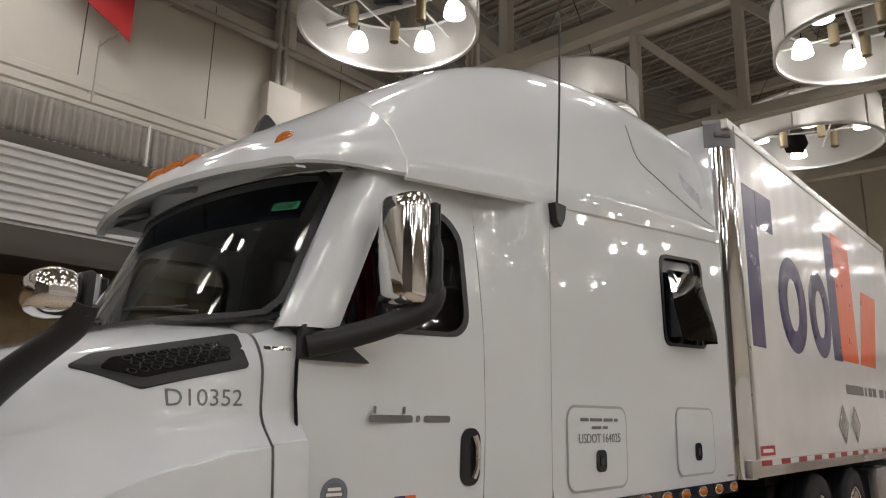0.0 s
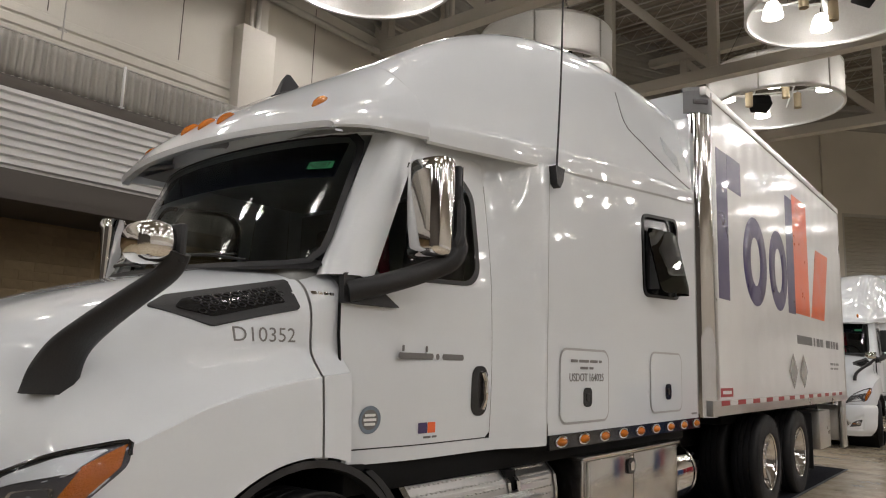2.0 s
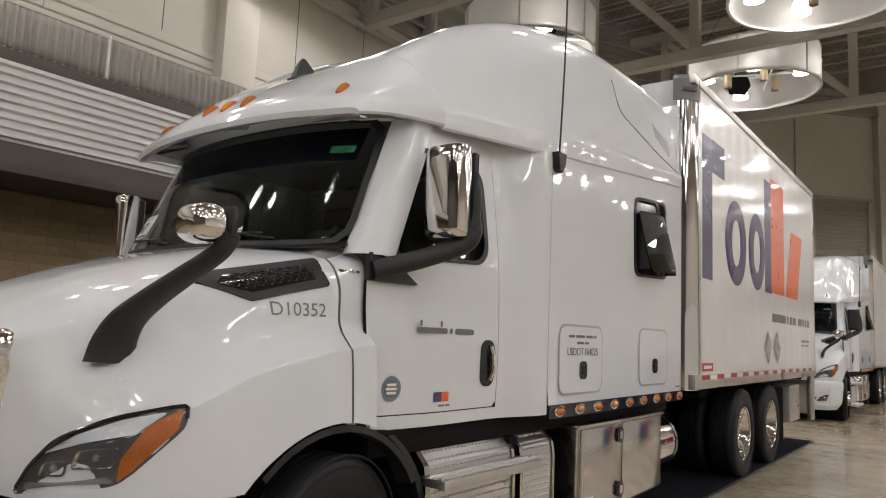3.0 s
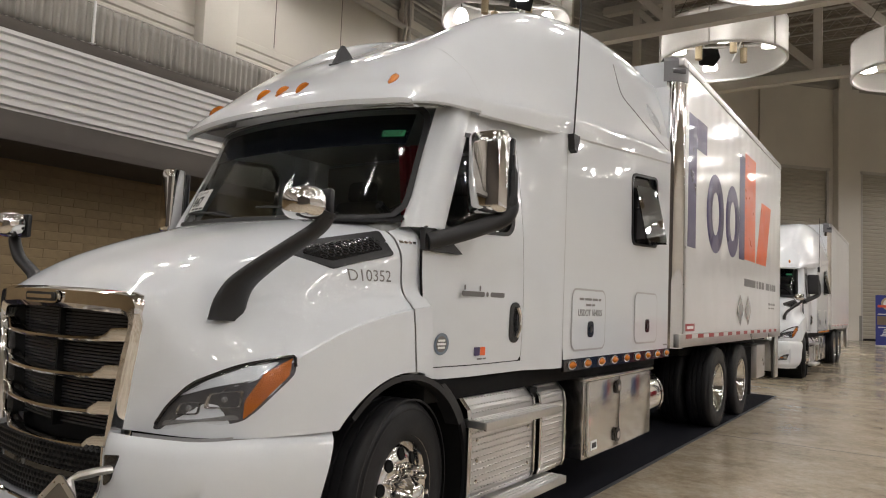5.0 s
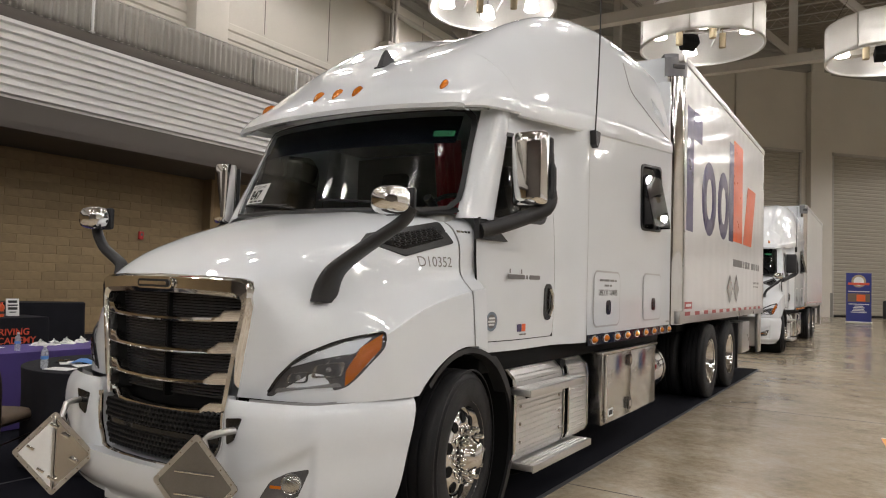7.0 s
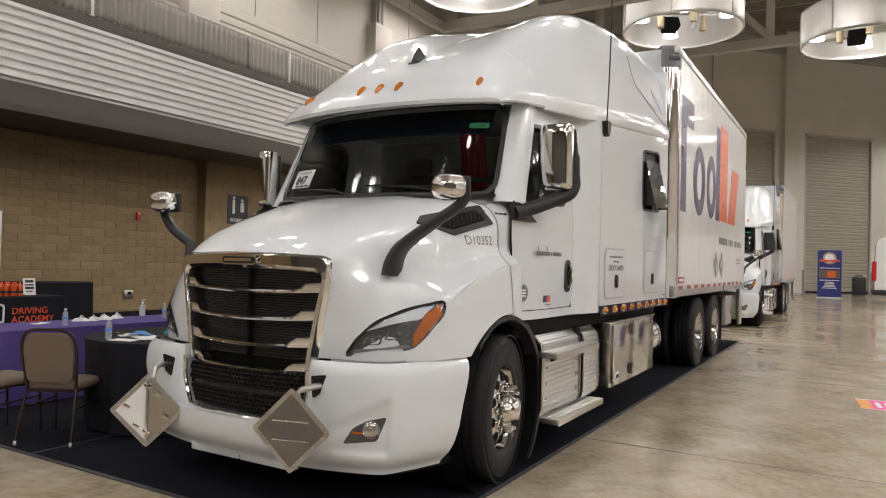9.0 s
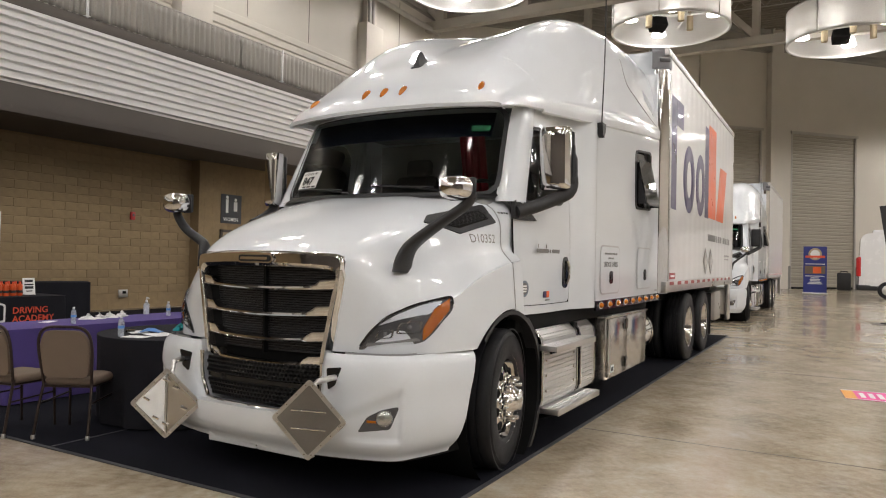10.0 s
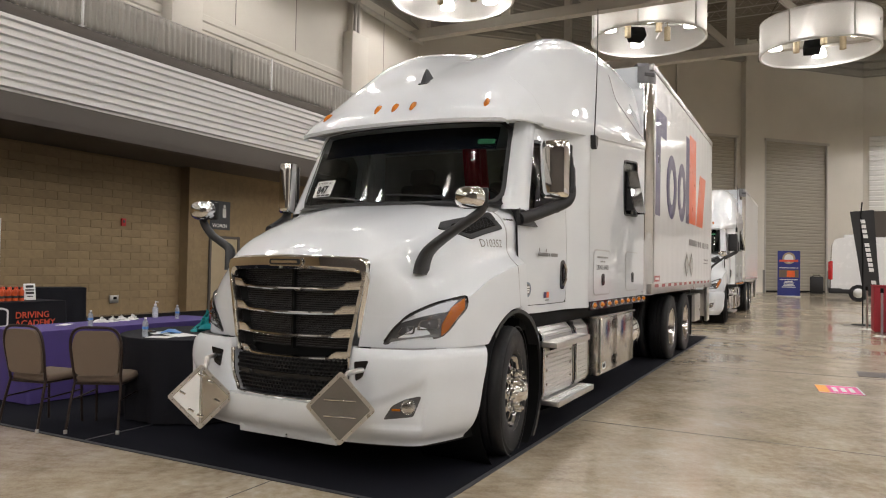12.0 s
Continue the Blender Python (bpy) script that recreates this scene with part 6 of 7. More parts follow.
def build_mirrors(t, skin):
    for s in (1, -1):
        fx = lambda g: g if s > 0 else flipx(g)
        # door mirror
        m = new("door_mirror")
        m.parent = t
        fwd = pose(0, 0, 0) if s > 0 else pose(-1.262, -0.30, -0.095) @ Matrix.Diagonal((0.58, 1, 1, 1)) @ pose(1.285, 0, 0)
        fx = lambda g: moved(g if s > 0 else flipx(g), fwd)
        part("arm", fx(join(tube(spline([(1.12, 1.46, 1.785), (1.20, 1.60, 1.83), (1.29, 1.76, 1.895), (1.375, 1.87, 1.96), (1.405, 1.905, 2.06)], 4), [0.05] * 13 + [0.048, 0.046, 0.04, 0.03], 10))), BLACK, m, "black mirror arm")
        base = softened([(1.43, 1.87), (1.50, 1.87), (1.62, 1.83), (1.76, 1.735), (1.43, 1.735)], 0.012, 2)
        part("base", prism(base, -0.005, 0.028, lambda a, b, h: (s * (cab_x(a, b) + h), a, b)), BLACK, m)
        shell = []
        for z, k in ((1.975, 0.70), (1.99, 0.93), (2.02, 1.0), (2.10, 1.0), (2.38, 1.0), (2.425, 0.97), (2.445, 0.82)):
            row = []
            for q in range(24):
                a = 2 * math.pi * q / 24
                ca, sa = math.cos(a), math.sin(a)
                x = 0.122 * math.copysign(abs(ca) ** 0.55, ca) * (0.6 + 0.4 * k)
                y = 0.075 * math.copysign(abs(sa) ** 0.75, sa) * k
                row.append((1.285 + x + 0.01 * (2.2 - z), 1.815 + y, z))
            shell.append(row)
        V, F = grid(shell, True)
        F += [list(range(24))[::-1], list(range(len(V) - 24, len(V)))]
        part("shell", fx((V, F)), CHROME, m, "chrome mirror shell", angle=50)
        part("housing", fx(rbox(1.29, 1.893, 2.205, 0.225, 0.03, 0.44, 0.014, 3)), BLACK, m)
        part("edge_trim", fx(tube(spline([(1.375, 1.88, 1.97), (1.408, 1.885, 2.06), (1.408, 1.89, 2.18), (1.40, 1.895, 2.32)], 4), [0.036] * 5 + [0.026] * 5 + [0.012] * 3, 8)), BLACK, m)
        part("glass", fx(slab(1.19, 1.911, 1.99, 1.40, 1.914, 2.42)), CHROME, m)
        # hood mirror
        h = new("hood_mirror")
        h.parent = t
        base, nn = skin.at((s * 2, 0.41, 1.40), (-s, 0, 0))
        dy, dz, dx = (0, 0, 0) if s > 0 else (-0.17, -0.055, -0.0)
        pts = spline([(s * 0.855, 0.375, 1.345), (s * 0.862, 0.38, 1.42), (s * 0.895, 0.405, 1.505), (s * 0.97, 0.45 + dy * 0.3, 1.585 + dz * 0.5), (s * 1.07, 0.51 + dy * 0.7, 1.672 + dz), (s * 1.175, 0.575 + dy, 1.765 + dz), (s * 1.215, 0.59 + dy, 1.835 + dz)], 5)
        rows = []
        for i, p in enumerate(pts):
            f = i / (len(pts) - 1)
            w = (0.062 if s > 0 else 0.02) * (1 - f) ** 1.5 + (0.042 if s > 0 else 0.032)
            th = 0.030 - 0.004 * f
            d = Vector(pts[min(i + 1, len(pts) - 1)]) - Vector(pts[max(0, i - 1)])
            d.normalize()
            ax = Vector((0, 1, 0)) - d * d.y
            ax.normalize()
            bx = d.cross(ax)
            rows.append([Vector(p) + ax * w * math.copysign(abs(math.cos(a)) ** 0.7, math.cos(a)) + bx * th * math.sin(a) for a in np.linspace(0, 2 * math.pi, 12, endpoint=False)])
        V, F = grid(rows, True)
        F += [list(range(12))[::-1], list(range(len(V) - 12, len(V)))]
        part("arm", (V, F), BLACK, h, "black curved hood mirror arm", angle=60)
        head = []
        for u in range(9):
            la = math.pi * (u / 8) - math.pi / 2
            row = []
            for q in range(24):
                a = 2 * math.pi * q / 24
                ca, sa = math.cos(a), math.sin(a)
                r = math.cos(la) ** 0.6 if u not in (0, 8) else 0.02
                row.append((s * (1.135 + 0.105 * r * math.copysign(abs(ca) ** 0.7, ca)), 0.52 + dy + 0.075 * math.sin(la), 1.865 + dz + 0.075 * r * math.copysign(abs(sa) ** 0.7, sa)))
            head.append(row)
        V, F = grid(head, True)
        F += [list(range(24))[::-1], list(range(len(V) - 24, len(V)))]
        part("head", (V, F), CHROME, h, "chrome hood mirror shell", angle=60)
        part("back_rim", moved(rbox(0, 0, 0, 0.19, 0.03, 0.14, 0.014, 2), pose(s * 1.14, 0.592 + dy, 1.865 + dz)), BLACK, h)


truck = build_truck()
truck2 = copy_thing(truck, pose(-0.05, 15.6, 0))
for o in truck2.children_recursive:
    if o.name.startswith("shell"):
        o.material_slots[0].link = "OBJECT"
        o.material_slots[0].material = BLACK
truck2["label"] = "second white sleeper-cab truck with a plain white cargo box"

# ---- lettering and stickers of the first truck ----
def on_side(words, size, y, z, x, material, name="lettering", bold=0.0):
    return part(name, text_geo(words, size, facing_x(y, x, z), 0.0008, bold), material, truck)


def side_shape(outline, x, material, name, h=0.0015, parent=None):
    return part(name, prism(outline, 0, h, lambda a, b, q: (x + q, a, b)), material, parent or truck)


def bars(y0, y1, z0, z1, x, material, cuts, name="lettering_bar"):
    """Plain bars in place of a line of writing; cuts: shares of the width taken by each word and gap in turn."""
    y, w = y0, (y1 - y0) / sum(cuts)
    for i, c in enumerate(cuts):
        if i % 2 == 0:
            side_shape(rounded(y, z0, y + c * w, z1, min(0.012, (z1 - z0) * 0.4), 3), x, material, name)
        y += c * w


BX1 = 1.2955
# purple and orange mark on the box, as plain shapes
mark = new("box_mark")
mark.parent = truck
for name, outline, m in (
    ("purple_shape", rounded(5.98, 2.15, 6.31, 3.61, 0.01), PURPLE),
    ("purple_shape", rounded(6.315, 3.27, 6.76, 3.62, 0.01), PURPLE),
    ("purple_shape", rounded(8.58, 2.20, 8.94, 3.67, 0.01), PURPLE),
    ("orange_shape", rounded(8.945, 2.22, 9.72, 3.75, 0.01), ORANGE),
    ("orange_shape", [(9.80, 2.22), (10.62, 2.22), (11.05, 3.20), (10.22, 3.20)], ORANGE),
):
    side_shape(outline, BX1, m, name, parent=mark)
for y0, y1, z0, z1 in ((6.78, 7.66, 2.17, 3.13), (7.76, 8.57, 2.19, 3.14)):
    w, h = (y1 - y0) / 2, (z1 - z0) / 2
    ring = [[(BX1 + lift, (y0 + y1) / 2 + f * w * math.cos(a), (z0 + z1) / 2 + (1 - (1 - f) * 0.75) * h * math.sin(a)) for a in np.linspace(0, 2 * math.pi, 48, endpoint=False)] for f, lift in ((1.0, 0.0), (0.995, 0.0015), (0.40, 0.0015), (0.395, 0.0))]
    part("purple_ring", grid(ring, True), PURPLE, mark)
# thin grey line of writing below, and placards
bars(8.95, 11.55, 1.84, 1.95, BX1, GREYTEXT, [9, 1, 1, 1, 2, 0.6, 2, 2, 3, 0.8, 1.2, 0.8, 1.2, 0.8, 2])
bars(10.9, 11.5, 1.60, 1.635, BX1, GREYTEXT, [3, 0.6, 2, 0.6, 3])
bars(10.9, 11.45, 1.54, 1.565, BX1, GREYTEXT, [2, 0.6, 4])
for cy in (8.68, 9.20):
    pl = side_shape([(cy - 0.21, 1.50), (cy, 1.29), (cy + 0.21, 1.50), (cy, 1.71)], BX1 + 0.004, STEEL, "diamond_placard", 0.006)
    inner = [(cy - 0.15, 1.50), (cy, 1.35), (cy + 0.15, 1.50), (cy, 1.65)]
    part("diamond_field", prism(inner, 0.006, 0.008, lambda a, b, q: (BX1 + 0.004 + q, a, b)), ALU, pl)
tag = side_shape(rounded(5.96, 1.245, 6.32, 1.325, 0.004), BX1, REDREFLECT, "maker_tag")
part("tag_bar", prism(rounded(6.02, 1.27, 6.27, 1.30, 0.004), 0.0015, 0.0025, lambda a, b, q: (BX1 + q, a, b)), PAPER, tag)

# door and sleeper
dx = cab_x(2.0, 1.5) + 0.0015
bars(1.76, 2.26, 1.50, 1.53, dx, GREYTEXT, [5, 0.4, 0.5, 0.5, 3.4])
side_shape(rounded(1.785, 1.535, 1.80, 1.565, 0.004), dx, GREYTEXT, "lettering_bar")
side_shape(rounded(1.955, 1.535, 1.97, 1.565, 0.004), dx, GREYTEXT, "lettering_bar")
seal = [(1.635 + 0.062 * math.cos(a), 1.225 + 0.062 * math.sin(a)) for a in np.linspace(0, 2 * math.pi, 32, endpoint=False)]
on_door = lambda a, b, q: (cab_x(a, b) + 0.0015 + q, a, b)
sl = part("round_sticker", prism(seal, 0, 0.001, on_door), BLUESEAL, truck)
part("sticker_disc", prism([(1.635 + (a - 1.635) * 0.72, 1.225 + (b - 1.225) * 0.72) for a, b in seal], 0.001, 0.0018, on_door), GREYTEXT, sl)
for z, w in ((1.245, 0.03), (1.225, 0.036), (1.205, 0.03)):
    part("sticker_bar", prism(rounded(1.635 - w, z - 0.006, 1.635 + w, z + 0.006, 0.003), 0.0018, 0.0026, on_door), PAPER, sl)
side_shape(rounded(1.93, 1.15, 1.995, 1.20, 0.004), cab_x(1.96, 1.17) + 0.001, PURPLE, "small_mark")
side_shape(rounded(1.998, 1.15, 2.055, 1.20, 0.004), cab_x(2.02, 1.17) + 0.001, ORANGE, "small_mark")
bars(1.97, 2.07, 1.125, 1.135, cab_x(2.02, 1.13) + 0.001, GREYTEXT, [3, 0.5, 2])
hx = 1.2575
bars(3.24, 3.66, 1.512, 1.530, hx, GREYTEXT, [2, 0.4, 3, 0.4, 2.4, 0.4, 1])
bars(3.36, 3.54, 1.470, 1.486, hx, GREYTEXT, [3, 0.5, 1.6])
on_side("USDOT", 0.072, 3.22, 1.395, hx, GREYTEXT, "registration_lettering")
on_side("164025", 0.072, 3.475, 1.395, hx, GREYTEXT, "registration_lettering")
bars(5.33, 5.45, 1.115, 1.13, 1.2515, GREYTEXT, [1])

# unit number on the hood side, and the model script as a bar
hs = Skin(hood_geo())
p, n = hs.at((2, 1.13, 1.575), (-1, 0, 0), 0.003)
fw = Vector((0, 1, 0))
fw = (fw - n * fw.dot(n)).normalized()
m = Matrix((fw, n.cross(fw), n)).transposed().to_4x4()
g = text_geo("D10352", 0.084, Matrix(), 0.0, 0.0)
flat = [hs.at((2, 0.962 + v.x, 1.548 + v.y + 0.02 * v.x), (-1, 0, 0), 0.002)[0] for v in g[0]]
part("unit_number", (flat, g[1]), GREYTEXT, truck, "grey unit number on the hood")
cp = Skin(grid([[Vector((q.x, q.y, q.z)) for q in hood_row(y, 5, 0)] for y in np.linspace(1.30, 1.46, 6)]))
for a, b in ((1.325, 1.35), (1.355, 1.375), (1.38, 1.40), (1.405, 1.425)):
    part("model_script", cp.patch(rounded(a, 1.765, b, 1.778, 0.004, 2), lambda q, w: (2, q, w), (-1, 0, 0), 0.003, 0.0, 2), CHROME, truck)

# windscreen card and sticker lettering
sc = lambda a, b: Vector((a, screen_y(a, b) - 0.005, b))
card = part("windscreen_card", thick(grid([[sc(a + 0.10 * (b - 2.03), b) for a in np.linspace(-0.85, -0.60, 7)] for b in (2.00, 2.07, 2.15)]), (0, 0.001, 0)), PAPER, truck, "white numbered card at the foot of the windscreen")
for words, size, a0, b0, bold in (("VOTE FOR ME!", 0.030, -0.825, 2.115, 0.0), ("847", 0.095, -0.80, 2.033, 0.003)):
    g = text_geo(words, size, Matrix(), 0.0, bold)
    part("card_lettering", ([sc(a0 + v.x + 0.10 * (b0 + v.y - 2.03), b0 + v.y) + Vector((0, -0.008, 0)) for v in g[0]], g[1]), INK, card)
for k in range(3):
    part("card_bar", grid([[sc(-0.79 + k * 0.065 + q, b) + Vector((0, -0.004, 0)) for q in (0, 0.05)] for b in (2.008, 2.02)]), INK, card)
g = text_geo("N2287", 0.040, Matrix(), 0.0, 0.0005)
part("sticker_lettering", ([Vector((0.727 + v.x, screen_y(0.727 + v.x, 2.42 + v.y) - 0.007, 2.421 + v.y)) for v in g[0]], g[1]), INK, truck)

# ---- carpet ----
tagged(part("carpet", slab(-13.0 + 0.6, -0.13, 0.001, 1.215, 12.2, 0.008), CARPET, None), "thin black carpet laid under the truck and tables", "carpet")
setting("carpet_edge", join(slab(1.205, -0.15, 0.001, 1.235, 12.2, 0.0095), slab(-12.4, -0.16, 0.001, 1.235, -0.13, 0.0095)), CARPETEDGE, "dark tape along the carpet edge", "carpet tape")
setting("carpet_seam", join(*(slab(x - 0.012, -0.12, 0.007, x + 0.012, 12.1, 0.0092) for x in (-1.83, -4.9, -8.0))), CARPETEDGE, "taped seams between the carpet widths", "carpet seam")

# ---- banquet chairs ----
def banquet_chair():
    e = thing("banquet_chair", "stacking banquet chair with taupe cloth and dark bronze frame", "chair", "chairs at the round table")
    seat = join(rbox(0, 0.22, 0.455, 0.43, 0.42, 0.075, 0.035, 3))
    part("seat", seat, CHAIRCLOTH, e, "padded taupe seat")
    back = softened([(-0.185, 0.50), (-0.205, 0.78), (-0.15, 0.895), (0.15, 0.895), (0.205, 0.78), (0.185, 0.50)], 0.05, 4)
    ctr = (0, 0.70)
    f = filled(back, ctr, lambda a, b: Vector((a, -0.035 - 0.16 * (b - 0.5) - 0.02 * (1 - (a / 0.2) ** 2), b)), 4)
    part("backrest", thick(f, (0, 0.045, 0)), CHAIRCLOTH, e, "padded taupe backrest", angle=50)
    frame = [(-0.20, -0.01, 0.45), (-0.205, -0.02, 0.52), (-0.222, -0.065, 0.78), (-0.165, -0.085, 0.905), (0, -0.09, 0.925), (0.165, -0.085, 0.905), (0.222, -0.065, 0.78), (0.205, -0.02, 0.52), (0.20, -0.01, 0.45)]
    part("back_frame", tube([tuple(p) for p in spline(frame, 5)], 0.0125, 8), CHAIRFRAME, e)
    for s in (1, -1):
        part("leg", tube([(s * 0.20, 0.0, 0.46), (s * 0.215, -0.05, 0.25), (s * 0.225, -0.10, 0.0)], 0.012, 8), CHAIRFRAME, e)
        part("leg", tube([(s * 0.195, 0.40, 0.44), (s * 0.20, 0.42, 0.0)], 0.012, 8), CHAIRFRAME, e)
        part("stretcher", tube([(s * 0.212, -0.045, 0.28), (s * 0.198, 0.41, 0.30)], 0.008, 6), CHAIRFRAME, e)
        part("foot", lathe([(0.016, 0.0), (0.016, 0.03), (0.012, 0.035)], 10, "z", (s * 0.225, -0.10, 0)), ALU, e)
    part("seat_rail", tube([(-0.2, 0.0, 0.42), (-0.2, 0.42, 0.42), (0.2, 0.42, 0.42), (0.2, 0.0, 0.42), (-0.2, 0.0, 0.42)], 0.011, 6), CHAIRFRAME, e)
    return e


chair = banquet_chair()
chair.matrix_basis = pose(-2.0, 0.10, 0.008, 0, 0, 29) @ Matrix.Scale(0.92, 4)
copy_thing(chair, pose(-2.56, -0.13, 0.008, 0, 0, 10))

# ---- round table with black cloth ----
def cloth_drop(R, H, n, amp, lobes, spread):
    rows = []
    for k in range(9):
        f = k / 8
        row = []
        for q in range(n):
            a = 2 * math.pi * q / n
            w = amp * f * (math.sin(lobes * a + 0.6 * math.sin(2 * a)) + 0.4 * math.sin((lobes * 2 + 1) * a + 1.0))
            r = R + 0.004 + spread * f + w
            row.append((r * math.cos(a), r * math.sin(a), H - (H - 0.012) * f))
        rows.append(row)
    g = grid(rows, True)
    top = [[(R * s * math.cos(2 * math.pi * q / n), R * s * math.sin(2 * math.pi * q / n), H + 0.004) for q in range(n)] for s in (1.0, 0.7, 0.4, 0.02)]
    return join(g, grid(top, True), grid([rows[0], top[0]], True))


TX, TY = -1.95, 1.17
rt = thing("round_table", "round folding banquet table under a black cloth", "table", at=pose(TX, TY, 0.008))
part("tabletop", lathe([(0.0, 0.718), (0.715, 0.718), (0.715, 0.693), (0.0, 0.693)], 40), DARK, rt, angle=20)
for k in range(4):
    a = radians(45 + 90 * k)
    part("leg", tube([(0.45 * math.cos(a), 0.45 * math.sin(a), 0.693), (0.5 * math.cos(a), 0.5 * math.sin(a), 0.0)], 0.015, 8), DARK, rt)
rc = tagged(part("tablecloth", moved(cloth_drop(0.72, 0.725, 120, 0.022, 13, -0.03), pose(TX, TY, 0.008)), BLACKCLOTH, None, angle=70), "black cloth hanging in folds over the round table", "tablecloth")

# ---- long tables ----
def long_table(name, label, length, depth, height, cloth, at, group="", fold=0.014):
    e = thing(name, label, "table", group, at)
    part("tabletop", slab(-length / 2, -depth / 2, height - 0.03, length / 2, depth / 2, height), DARK, e)
    for sx in (-1, 1):
        for sy in (-1, 1):
            part("leg", tube([(sx * (length / 2 - 0.25), sy * (depth / 2 - 0.08), height - 0.03), (sx * (length / 2 - 0.25), sy * (depth / 2 - 0.08), 0)], 0.014, 6), DARK, e)
    out = rounded(-length / 2 - 0.006, -depth / 2 - 0.006, length / 2 + 0.006, depth / 2 + 0.006, 0.03, 4)
    out = resampled(out, 240)
    rows = []
    for k in range(7):
        f = k / 6
        row = []
        for i, (a, b) in enumerate(out):
            d = Vector((a, b)).normalized()
            w = fold * f * (math.sin(i * 0.42) + 0.5 * math.sin(i * 0.23 + 1)) + 0.02 * f
            nx = (1 if abs(abs(a) - length / 2) < 0.05 else 0) * (1 if a > 0 else -1)
            ny = (1 if abs(abs(b) - depth / 2) < 0.05 else 0) * (1 if b > 0 else -1)
            row.append((a + nx * w, b + ny * w, height + 0.004 - (height - 0.006) * f))
        rows.append(row)
    top = [[(a, b, height + 0.004) for a, b in out], [(a * 0.5, b * 0.5, height + 0.0045) for a, b in out], [(a * 0.01, b * 0.01, height + 0.0045) for a, b in out]]
    c = part("tablecloth", moved(join(grid(rows, True), grid(top, True)), at), cloth, None, angle=60)
    tagged(c, {"PURPLE": "purple", "BLACK": "black"}["PURPLE" if cloth is PURPLECLOTH else "BLACK"] + " fitted cloth reaching the floor over a long table", "tablecloth")
    return e


long_table("folding_table", "long folding table under a purple cloth", 2.44, 0.76, 0.69, PURPLECLOTH, pose(-3.79, 1.67, 0.008, 0, 0, 88), "long tables", 0.008)
long_table("folding_table", "long folding table under a black lettered cloth", 2.4, 0.76, 0.715, BLACKCLOTH, pose(-8.22, 2.55, 0.008, 0, 0, 89), "long tables", 0.006)
long_table("folding_table", "long folding table under a plain black cloth", 1.8, 0.7, 0.84, BLACKCLOTH, pose(-10.35, 4.75, 0.008, 0, 0, 62), "long tables", 0.012)

# lettering on the black table's front
m = pose(-8.22, 2.55, 0, 0, 0, 89) @ pose(0, -0.425, 0, 90, 0, 0)
for words, x, z in (("DRIVING", 0.34, 0.475), ("ACADEMY", 0.34, 0.345)):
    tagged(part("table_lettering", text_geo(words, 0.138, m @ pose(x, z, 0.005), 0.001, 0.002), ORANGELETTER, None), "orange words on the black table cloth", "lettering")
tagged(part("table_badge", prism(softened([(0.0, 0.35), (0.0, 0.62), (0.12, 0.66), (0.24, 0.62), (0.24, 0.35)], 0.03), 0.002, 0.006, lambda a, b, h: m @ Vector((a, b, h))), PAPER, None), "white shield shape on the black table cloth", "logo")
tagged(part("table_badge", prism(softened([(0.03, 0.38), (0.03, 0.60), (0.12, 0.63), (0.21, 0.60), (0.21, 0.38)], 0.03), 0.006, 0.009, lambda a, b, h: m @ Vector((a, b, h))), BLACKCLOTH, None), "black field of the shield on the table cloth", "logo")

# ---- small things on the tables ----
def water_bottle():
    e = thing("water_bottle", "clear plastic water bottle with blue label", "bottle", "water bottles")
    part("bottle", lathe([(0.0, 0.0), (0.030, 0.003), (0.032, 0.02), (0.032, 0.14), (0.027, 0.165), (0.013, 0.185), (0.013, 0.20)], 18), WATER, e)
    part("label", lathe([(0.0326, 0.085), (0.0326, 0.115)], 18), BLUELABEL, e)
    part("cap", lathe([(0.014, 0.195), (0.014, 0.213), (0.0, 0.214)], 12), PAPER, e)
    return e


b0 = water_bottle()
b0.matrix_basis = pose(-2.02, 0.56, 0.7375) @ Matrix.Scale(0.80, 4)
for x, y, z in ((-3.58, 1.15, 0.7035), (-3.70, 2.40, 0.7035)):
    copy_thing(b0, pose(x, y, z, 0, 0, 40))
sb = thing("pump_bottle", "clear hand sanitiser pump bottle", "bottle", at=pose(-4.05, 2.37, 0.7035))
part("bottle", lathe([(0.0, 0), (0.034, 0.003), (0.035, 0.02), (0.035, 0.12), (0.015, 0.145), (0.014, 0.155)], 16), WATER, sb)
part("liquid", lathe([(0.0, 0.005), (0.031, 0.006), (0.031, 0.10), (0.0, 0.10)], 16), PAPER, sb)
part("pump", join(lathe([(0.015, 0.15), (0.015, 0.17), (0.005, 0.172), (0.005, 0.20), (0.0, 0.20)], 10), tube([(0, 0, 0.20), (0.045, 0, 0.195)], 0.006, 6)), PAPER, sb)


def crumpled(seed, r, h):
    rng = random.Random(seed)
    rows = []
    for k in range(7):
        f = k / 6
        rows.append([(r * (1 - f) * (1 + 0.5 * rng.uniform(-1, 1)) * math.cos(a) + 0.02 * rng.uniform(-1, 1), r * (1 - f) * (1 + 0.5 * rng.uniform(-1, 1)) * math.sin(a), h * f * (0.6 + 0.8 * rng.random()) + 0.002) for a in np.linspace(0, 2 * math.pi, 14, endpoint=False)])
    return grid(rows, True)


